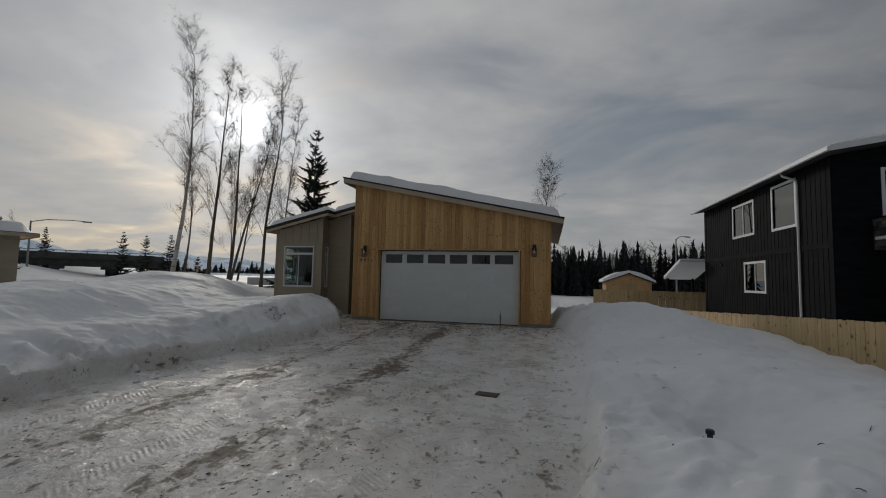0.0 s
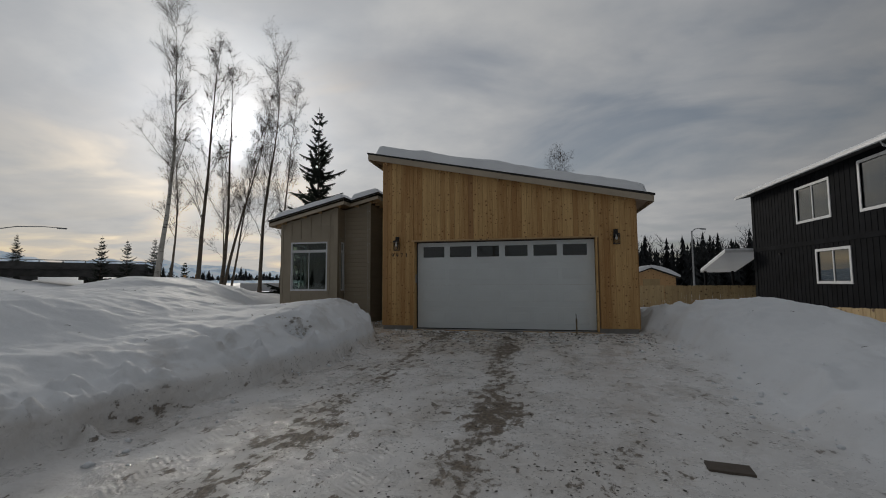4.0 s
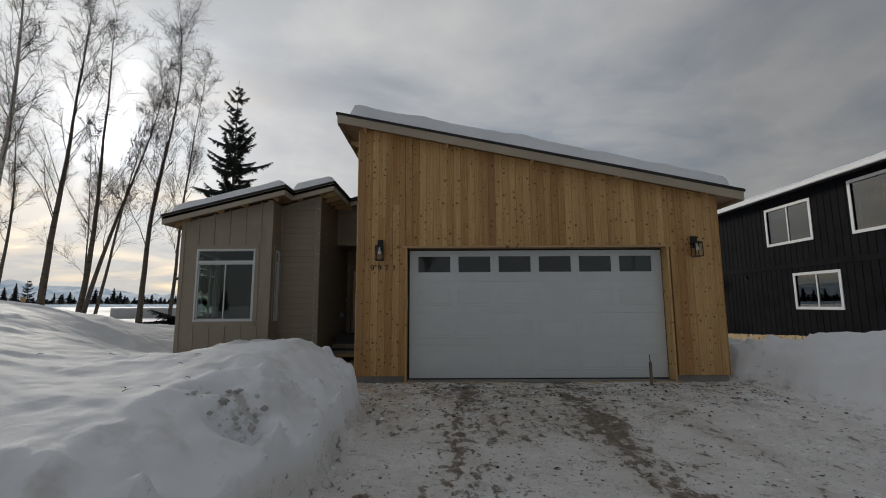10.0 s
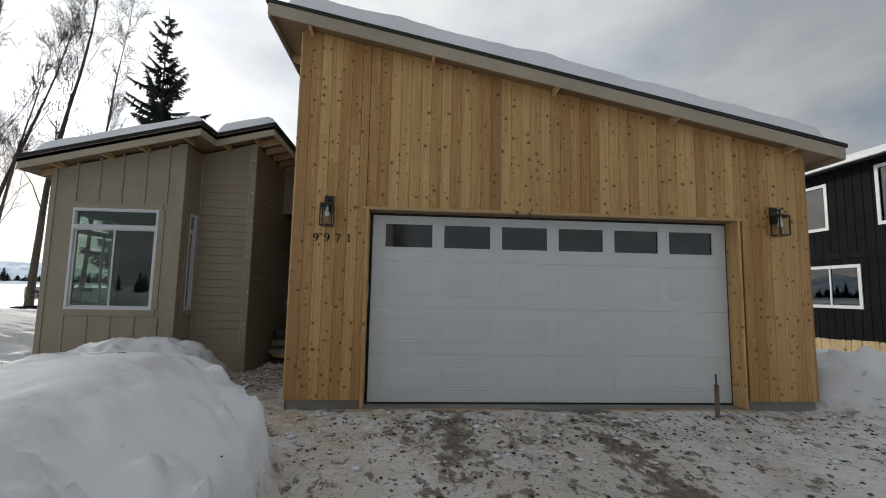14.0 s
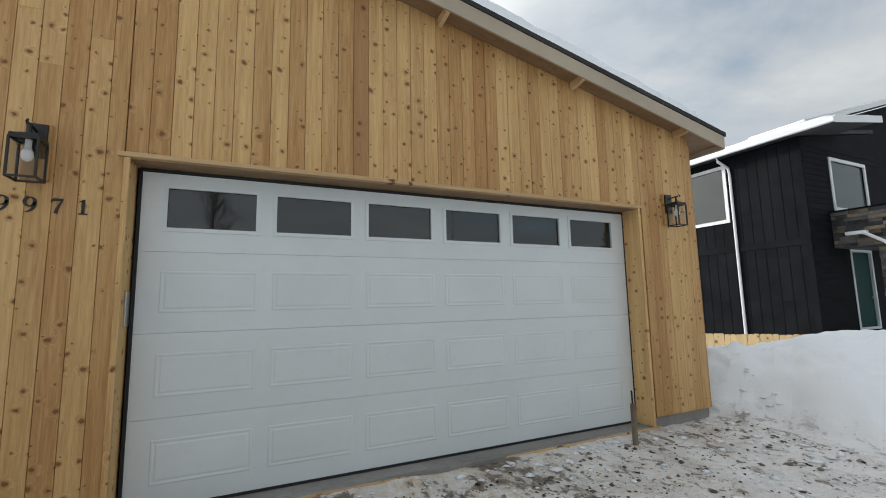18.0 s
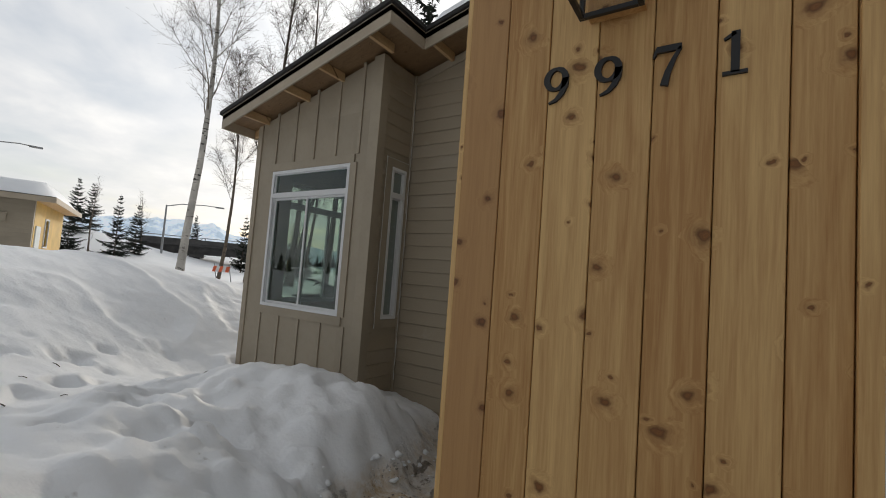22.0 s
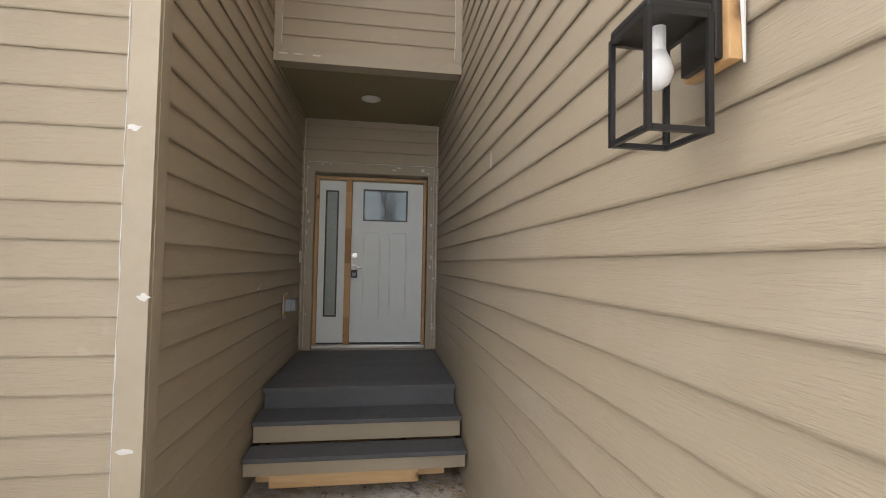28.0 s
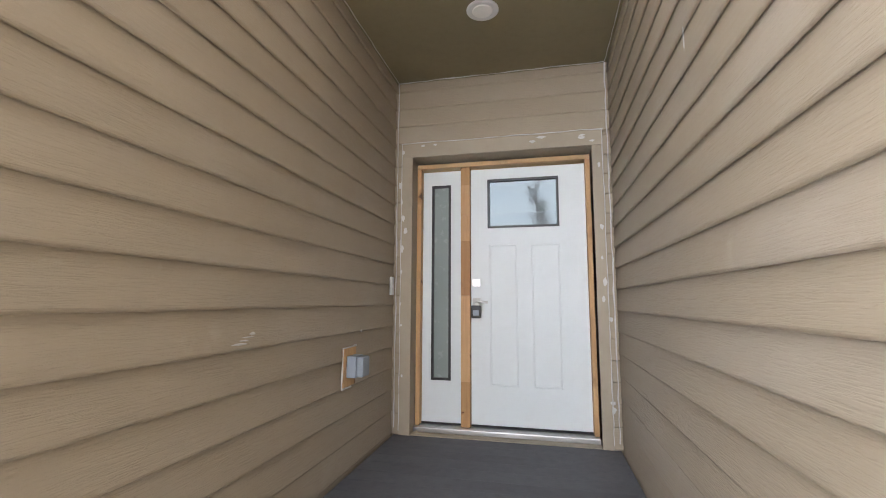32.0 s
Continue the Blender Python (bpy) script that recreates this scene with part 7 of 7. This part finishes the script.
def birch(x, y, h, r, seed, label, mat=None, lean=(0.0, 0.0), stems=1, bare=0.3, limbs=26, twig=1.6, sink=0.3, wide=1.0, thick=1.0):
    """A bare birch: slender stems, thin limbs that strive upwards close to the stem, and a haze of fine twigs."""
    rng = random.Random(seed)
    z = height_at(x, y) - sink
    ob = empty("birch_tree", x, y, z, label, "tree", "bare birches in the yard")
    tw, lb = Sticks(), Sticks()
    for s in range(stems):
        hh = h * (1 - 0.12 * s) * rng.uniform(0.97, 1.03)
        lean_ = Vector((lean[0] + (rng.uniform(-0.11, 0.11) if stems > 1 else 0), lean[1] + (rng.uniform(-0.08, 0.08) if stems > 1 else 0), 1.0))
        off = Vector((rng.uniform(-0.35, 0.35), rng.uniform(-0.3, 0.3), 0)) if stems > 1 else Vector((0, 0, 0))
        trunk = wander(rng, off, lean_, hh, 18, 0.024, 0.03)
        rr = r * (1 - 0.2 * s)
        tr = Sticks()
        tr.stick(trunk, [rr * (1.3 if i == 0 else 1) * max(0.05, (1 - i / 18) ** 1.1) for i in range(19)], 10)
        tr.done("trunk", mat or M_BIRCH, ob, True)
        for k in range(limbs):
            f = bare + (0.96 - bare) * (k / limbs) ** 0.85 + rng.uniform(-0.02, 0.02)
            p, d = along(trunk, f)
            a = rng.uniform(0, math.tau)
            out_ = Vector((math.cos(a), math.sin(a), 0))
            up = rng.uniform(1.3, 3.0) / wide
            L = hh * rng.uniform(0.10, 0.30) * (1.2 - 0.82 * f)
            limb = wander(rng, p, out_ + Vector((0, 0, up)), L, 8, 0.085, 0.03)
            lr = rr * 0.18 * (1.15 - 0.8 * f)
            lb.stick(limb, [max(0.005, lr * (1 - i / 9)) for i in range(9)], 5)
            for q in range(int(11 * twig)):
                tp, td = along(limb, rng.uniform(0.15, 1.0))
                b_ = rng.uniform(0, math.tau)
                tl = (0.25 + L * 0.30) * rng.uniform(0.5, 1.2)
                side_ = Vector((math.cos(b_), math.sin(b_), rng.uniform(0.1, 0.9)))
                branch_ = wander(rng, tp, td * 0.9 + side_ * 0.75, tl, 4, 0.16, -0.01)
                tw.stick(branch_, [thick * q_ for q_ in (0.0056, 0.0046, 0.0038, 0.0032, 0.0026)], 3)
                for w in range(int(6 * twig)):
                    sp, sd = along(branch_, rng.uniform(0.15, 1.0))
                    c_ = rng.uniform(0, math.tau)
                    sl = tl * rng.uniform(0.25, 0.6)
                    twl = wander(rng, sp, sd + Vector((math.cos(c_), math.sin(c_), rng.uniform(-0.4, 0.4))) * 0.9, sl, 3, 0.2, -0.08)
                    tw.stick(twl, [thick * q_ for q_ in (0.0031, 0.0027, 0.0023, 0.0018)], 3)
    lb.done("branching", M_TWIG if mat else M_BIRCH_DARK, ob)
    tw.done("crown", M_TWIG, ob)
    return ob


def spruce(x, y, h, r, seed, label, sink=0.3, group="spruces", dense=1.0, z=None):
    """A spruce: whorls of drooping boughs that sweep up at their tips, each with many hanging needle sprays."""
    rng = random.Random(seed)
    z = height_at(x, y) - sink if z is None else z
    ob = empty("spruce_tree", x, y, z, label, "tree", group)
    tr, cr = Sticks(), Sticks()
    trunk = wander(rng, Vector((0, 0, 0)), Vector((0, 0, 1)), h, 10, 0.008, 0.05)
    tr.stick(trunk, [h * 0.013 * max(0.06, 1 - i / 10) for i in range(11)], 8)
    tr.done("trunk", M_SPRUCE_BARK, ob, True)
    lev = 0.05
    while lev < 0.985:
        n = rng.randint(5, 7)
        tier = rng.uniform(0.74, 1.1)
        a0 = rng.uniform(0, math.tau)
        for k in range(n):
            a = a0 + k * math.tau / n + rng.uniform(-0.4, 0.4)
            L = r * ((1 - lev) ** 0.85 + 0.03) * rng.uniform(0.4, 1.12) * tier
            p, _ = along(trunk, lev + rng.uniform(-0.012, 0.012))
            d = Vector((math.cos(a), math.sin(a), rng.uniform(-0.45, -0.05) + 0.75 * lev))
            bough = wander(rng, p, d, L, 6, 0.05, 0.06)
            cr.stick(bough, [max(0.005, 0.018 * (1 - i / 7)) for i in range(7)], 3)
            m_ = int((12 + 34 * L) * dense)
            for q in range(m_):
                f = (q + rng.random()) / m_
                sp, sd = along(bough, 0.06 + 0.94 * f)
                sidev = sd.cross(Vector((0, 0, 1))).normalized() * (1 if q % 2 else -1)
                ln = (0.10 + 0.22 * L * (1.15 - f)) * rng.uniform(0.55, 1.2)
                tip = sp + sd * ln * 0.6 + sidev * ln * 0.7 + Vector((0, 0, -ln * rng.uniform(0.15, 0.75)))
                w = ln * rng.uniform(0.13, 0.24)
                up_ = Vector((rng.uniform(-1, 1), rng.uniform(-1, 1), rng.uniform(0.2, 1))).normalized() * w
                cr.leaf(sp - up_ * 0.5, tip, sp + up_ * 0.6)
                cr.leaf(sp + sd * w, tip + Vector((0, 0, -w)), sp - sd * w * 0.6)
        lev += rng.uniform(0.026, 0.046) * (1.0 if h > 6 else 1.5)
    cr.done("crown", M_SPRUCE, ob)
    return ob


birch(-19.75, 5.55, 14.4, 0.135, 101, "tall bare birch with pale banded bark", lean=(0.16, -0.07), bare=0.36, limbs=26)
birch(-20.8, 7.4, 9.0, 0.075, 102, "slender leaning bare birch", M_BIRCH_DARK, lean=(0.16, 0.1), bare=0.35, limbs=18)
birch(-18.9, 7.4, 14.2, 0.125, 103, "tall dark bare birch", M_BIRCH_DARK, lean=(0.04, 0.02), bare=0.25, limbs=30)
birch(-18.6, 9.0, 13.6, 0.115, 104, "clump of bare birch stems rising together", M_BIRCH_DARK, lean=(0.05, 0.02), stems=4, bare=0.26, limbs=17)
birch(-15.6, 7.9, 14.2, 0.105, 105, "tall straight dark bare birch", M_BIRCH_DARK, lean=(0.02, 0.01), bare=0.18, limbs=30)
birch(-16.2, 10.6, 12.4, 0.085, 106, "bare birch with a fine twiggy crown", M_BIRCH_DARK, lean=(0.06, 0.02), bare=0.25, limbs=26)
birch(0.5, 34.0, 15.6, 0.15, 107, "bare round-crowned birch behind the garage", M_BIRCH_DARK, bare=0.5, limbs=34, wide=1.5)
spruce(-12.5, 8.2, 10.2, 2.9, 201, "tall dark open-crowned spruce beside the house", dense=1.5)
for i, (x, y, h, r) in enumerate(((-48.1, 15.2, 4.6, 1.6), (-43.0, 22.0, 5.7, 1.9), (-41.0, 23.0, 5.4, 1.8), (-40.5, 25.5, 5.8, 1.9), (-31.5, 20.0, 2.9, 1.1), (-46.0, 13.0, 5.2, 1.6), (-52.0, 12.0, 5.0, 1.5), (-55.0, 14.0, 4.6, 1.4), (-47.0, 8.0, 4.8, 1.5), (-60.0, 26.0, 5.6, 1.8), (-44.0, 9.5, 3.9, 1.3))):
    spruce(x, y, h, r, 300 + i, "dark spruce in the snowy field by the road", dense=0.7, group="spruces by the road")
for i, (x, y, h) in enumerate(((-45.0, 11.0, 6.0), (-38.0, 24.0, 5.5), (-49.0, 16.0, 5.4))):
    birch(x, y, h, 0.07, 400 + i, "small bare tree by the road", M_BIRCH_DARK, bare=0.2, limbs=16, twig=0.6)

# across the street, seen in the panes
birch(-5.8, -34.0, 13.0, 0.09, 501, "bare birch with a pointed crown across the street", M_BIRCH_DARK, bare=0.12, limbs=44, sink=0.1, thick=1.25)
spruce(24.0, -23.5, 9.2, 2.2, 502, "dark spruce across the street", sink=0.1)
double_lamp = empty("street_lamp", 12.5, -30.0, -0.6, "tall street lamp with two arms across the street", "street lamp", "street lamps", turn=20)
part("pole", tube(bmesh.new(), [(0, 0, 0), (0, 0, 6.0), (0, 0, 10.4)], [0.16, 0.13, 0.10], 10), M_GALV, double_lamp)
for s_ in (-1, 1):
    part("arm", tube(bmesh.new(), [(0, 0, 10.3), (s_ * 0.9, 0, 10.8), (s_ * 2.2, 0, 11.3), (s_ * 3.2, 0, 11.4)], [0.08, 0.07, 0.06, 0.05], 8), M_GALV, double_lamp)
    part("lamp_head", box(min(s_ * 3.1, s_ * 3.9), max(s_ * 3.1, s_ * 3.9), -0.15, 0.15, 11.3, 11.46, 0.04), M_GALV, double_lamp)

# ---- far woods behind the fence, and along the road: joined, beyond counting ----
far = Sticks()
wr = random.Random(77)


def far_spruce(x, y, z, h, r):
    n = 9
    for k in range(n):
        f = k / n
        zz = z + h * (0.1 + 0.88 * f)
        rr = r * (1 - f) ** 0.85
        for q in range(7):
            a = q * math.tau / 7 + wr.uniform(0, 0.9)
            l = rr * wr.uniform(0.7, 1.15)
            tip = Vector((x + math.cos(a) * l, y + math.sin(a) * l, zz - 0.12 * h * (1 - f) * wr.uniform(0.5, 1.2)))
            w = Vector((-math.sin(a), math.cos(a), 0)) * l * 0.30
            far.leaf(Vector((x, y, zz + 0.10 * h)) + w, tip, Vector((x, y, zz)) - w)
    far.stick([Vector((x, y, z)), Vector((x, y, z + h))], [0.12, 0.02], 3)


def far_bare(x, y, z, h):
    trunk = wander(wr, Vector((x, y, z)), Vector((0, 0, 1)), h, 5, 0.05, 0.05)
    far.stick(trunk, [0.10, 0.09, 0.07, 0.05, 0.03, 0.015], 3)
    for k in range(26):
        p, d = along(trunk, wr.uniform(0.3, 1.0))
        a = wr.uniform(0, math.tau)
        b_ = wander(wr, p, Vector((math.cos(a), math.sin(a), wr.uniform(0.6, 1.6))), h * wr.uniform(0.08, 0.24), 3, 0.15)
        far.stick(b_, [0.03, 0.025, 0.02, 0.012], 3)
        for w in range(3):
            q, d = along(b_, wr.uniform(0.3, 1))
            far.stick([q, q + Vector((wr.uniform(-1, 1), wr.uniform(-1, 1), wr.uniform(0, 1.4))).normalized() * h * 0.07], [0.018, 0.01], 3)


for k in range(760):
    a = radians(wr.uniform(-8, 47))
    d = wr.uniform(62, 92)
    x, y = math.sin(a) * d, -6 + math.cos(a) * d
    if wr.random() < 0.55:
        h = wr.uniform(4.5, 9.5)
        far_spruce(x, y, -0.8, h, h * 0.2)
    else:
        far_bare(x, y, -0.8, wr.uniform(5, 8.5))
for k in range(340):
    a = radians(wr.uniform(-66, -24))
    d = wr.uniform(115, 150)
    x, y = math.sin(a) * d, -6 + math.cos(a) * d
    far_spruce(x, y, 2.0, wr.uniform(0.7, 1.5) + 3.0 * wr.random() ** 6, wr.uniform(0.7, 1.6))
for k in range(500):
    a = radians(wr.uniform(0, 360))
    if -70 < math.degrees(a) - (360 if a > math.pi else 0) < 48:
        continue
    d = wr.uniform(70, 120)
    far_spruce(math.sin(a) * d, -6 + math.cos(a) * d, -0.6, wr.uniform(3, 6), 1.4)
tagged(far.done("far_woods", M_FAR_TREE, None), "dark far woods of spruce and bare birch", "woods", kind="stuff")

# ---- mountains on the horizon ----
mb = bmesh.new()
N = 260
prev = None
mr = np.random.RandomState(9)
for i in range(N + 1):
    az_ = radians(-80 + 62.0 * i / N)
    deg = -80 + 62.0 * i / N
    D = 1400.0
    el = np.interp(deg, [-80, -72, -66, -62, -59, -55, -50, -44, -38, -30, -18], [3.4, 4.2, 4.7, 4.6, 3.6, 2.5, 2.9, 2.6, 2.0, 1.2, 0.4])
    j = float(rough_field(np.array([[i * 0.13]]), np.array([[3.7]]), 1.0, 7, 4, 0.55)[0, 0])
    hh = D * math.tan(radians(max(0.15, el + 0.65 * j)))
    row = []
    for q in range(9):
        f_ = q / 8
        dd = D + 160 * f_
        jit = float(rough_field(np.array([[i * 0.35]]), np.array([[q * 0.8]]), 1.0, 13, 3)[0, 0])
        row.append(mb.verts.new((math.sin(az_) * dd, math.cos(az_) * dd, hh * f_ ** 0.8 + jit * 5 * (f_ > 0) * (q < 8))))
    if prev:
        for q in range(8):
            mb.faces.new((prev[q], row[q], row[q + 1], prev[q + 1]))
    prev = row
m_, t_, b_ = material("self_lit_snowy_mountain", (0.6, 0.66, 0.72), 0.8)
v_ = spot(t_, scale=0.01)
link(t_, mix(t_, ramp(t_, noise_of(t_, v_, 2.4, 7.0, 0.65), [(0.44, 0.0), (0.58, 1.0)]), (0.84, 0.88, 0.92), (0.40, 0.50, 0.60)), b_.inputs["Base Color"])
# bluish emission brightens slopes that face away from the sun
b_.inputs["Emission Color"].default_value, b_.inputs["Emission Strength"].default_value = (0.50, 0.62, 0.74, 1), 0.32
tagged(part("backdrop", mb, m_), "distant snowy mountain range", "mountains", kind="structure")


# ---- loose stuff on the ground: gravel, lumps of snow, twigs ----
def scatter(name, mat, n, place, size, label, category, seed, flat=0.6, soft=False):
    """Many small uneven stones or lumps, joined."""
    rg = random.Random(seed)
    V, F = [], []
    base = [(1, 0, 0), (-1, 0, 0), (0, 1, 0), (0, -1, 0), (0, 0, 1), (0, 0, -1), (0.7, 0.7, 0.3), (-0.6, 0.6, 0.4), (0.6, -0.7, 0.2), (-0.7, -0.6, 0.3)]
    tri = [(0, 6, 4), (6, 2, 4), (2, 7, 4), (7, 1, 4), (1, 9, 4), (9, 3, 4), (3, 8, 4), (8, 0, 4), (6, 0, 5), (2, 6, 5), (7, 2, 5), (1, 7, 5), (9, 1, 5), (3, 9, 5), (8, 3, 5), (0, 8, 5)]
    pts = [place(rg) for _ in range(n)]
    zs = ground_height(np.array([[p[0] for p in pts]]), np.array([[p[1] for p in pts]]))[0]
    for (x, y), z in zip(pts, zs):
        r = size(rg)
        a = rg.uniform(0, math.tau)
        c, s = math.cos(a), math.sin(a)
        k = len(V)
        sx, sy, sz = r * rg.uniform(0.7, 1.4), r * rg.uniform(0.6, 1.1), r * flat * rg.uniform(0.7, 1.2)
        for px_, py_, pz_ in base:
            q = rg.uniform(0.8, 1.15)
            px2, py2 = px_ * sx * q, py_ * sy * q
            V.append((x + px2 * c - py2 * s, y + px2 * s + py2 * c, z + pz_ * sz * q + sz * 0.25))
        F += [(k + i, k + j, k + m) for i, j, m in tri]
    me_ = bpy.data.meshes.new(name)
    me_.from_pydata(V, [], F)
    me_.materials.append(mat)
    if soft:
        me_.polygons.foreach_set("use_smooth", [True] * len(me_.polygons))
    return tagged(new(name, me_), label, category, kind="stuff")


def on_drive(rg):
    y = -14.5 + 14.0 * rg.random() ** 0.75
    return rg.choice((rg.uniform(-5.0, 0.9), rg.gauss(-3.0 - 0.1 * y * 0, 0.7), rg.gauss(-1.4, 0.6))) , y


def by_door(rg):
    return rg.uniform(-5.4, 1.2), rg.choice((-0.45 - abs(rg.gauss(0, 0.5)), rg.uniform(-2.5, -0.45)))


M_GRAVEL = painted("gravel", (0.10, 0.09, 0.08), 0.9, 0.5, 0.6, dirty=0.5)
M_GRAVEL_PALE = painted("pale_gravel", (0.24, 0.21, 0.18), 0.9, 0.4, 0.6, dirty=0.5)
scatter("gravel", M_GRAVEL, 2600, on_drive, lambda rg: 0.005 + 0.013 * rg.random() ** 3, "dark grit and gravel strewn over the icy drive", "gravel", 1, 0.5)
scatter("gravel", M_GRAVEL, 520, by_door, lambda rg: 0.007 + 0.022 * rg.random() ** 3, "dark gravel thawing out before the garage", "gravel", 2, 0.6)
scatter("gravel", M_GRAVEL_PALE, 300, by_door, lambda rg: 0.008 + 0.026 * rg.random() ** 3, "pale stones thawing out before the garage", "gravel", 3, 0.6)
scatter("snow_lumps", M_SNOW, 420, lambda rg: (rg.uniform(-5.6, 1.6), -0.35 - 1.6 * rg.random() ** 2), lambda rg: 0.012 + 0.05 * rg.random() ** 3, "broken crusts of snow before the garage", "snow lumps", 4, 0.35, True)
scatter("snow_lumps", M_SNOW, 150, lambda rg: (rg.choice((-5.35 + rg.gauss(0, 0.25), 1.35 + rg.gauss(0, 0.35))), rg.uniform(-9.0, -1.5)), lambda rg: 0.010 + 0.05 * rg.random() ** 3, "lumps of ploughed snow along the drive", "snow lumps", 5, 0.7, True)
scatter("snow_lumps", M_SNOW, 130, lambda rg: (rg.uniform(-7.4, -6.7), rg.uniform(-0.3, 2.6)), lambda rg: 0.008 + 0.04 * rg.random() ** 3, "lumps of shovelled snow by the entry", "snow lumps", 6, 0.7, True)
scatter("snow_lumps", M_SNOW, 120, lambda rg: (rg.choice((rg.uniform(-7.35, -7.0), rg.uniform(-6.3, -5.95))), rg.uniform(2.9, 3.85)), lambda rg: 0.012 + 0.05 * rg.random() ** 2, "lumps of snow before the porch steps", "snow lumps", 7, 0.7, True)
scatter("gravel", M_GRAVEL_PALE, 700, lambda rg: (rg.uniform(-7.3, -5.9), rg.uniform(1.0, 3.9)), lambda rg: 0.006 + 0.014 * rg.random() ** 2, "grit on the bare ground before the steps", "gravel", 8, 0.5)

M_DIRTY_SNOW = painted("dirty_snow", (0.66, 0.64, 0.61), 0.8, 0.3, 0.6, dirty=0.5)
scatter("dirty_snow_clods", M_DIRTY_SNOW, 34, lambda rg: (-6.02 + rg.gauss(0, 0.15), -4.56 + rg.gauss(0, 0.12)), lambda rg: 0.012 + 0.045 * rg.random() ** 2, "dirty broken clods in a hole of the snow bank", "snow clods", 9, 0.7, True)
scatter("gravel", M_GRAVEL, 110, lambda rg: (-6.72 + rg.gauss(0, 0.14), 0.45 + rg.gauss(0, 0.4)), lambda rg: 0.006 + 0.016 * rg.random() ** 3, "dark grit thawing out of the bank by the entry", "gravel", 10, 0.6)

# dead twigs lying on the snow
litter = Sticks()
lr_ = random.Random(31)
for k in range(60):
    x, y = lr_.choice(((lr_.uniform(1.3, 4.5), lr_.uniform(-11.5, -2.0)), (lr_.uniform(-12.0, -6.2), lr_.uniform(-8.0, 1.5))))
    a, l = lr_.uniform(0, math.tau), lr_.uniform(0.03, 0.11)
    p = Vector((x, y, height_at(x, y) + 0.006))
    q = Vector((x + l * math.cos(a), y + l * math.sin(a), 0))
    q.z = height_at(q.x, q.y) + 0.012
    litter.stick([p, p.lerp(q, 0.5) + Vector((0, 0, 0.006)), q], [0.004, 0.0035, 0.002], 4)
tagged(litter.done("twig_litter", M_TWIG, None), "dead dark twigs lying on the snow banks", "twigs", kind="stuff")
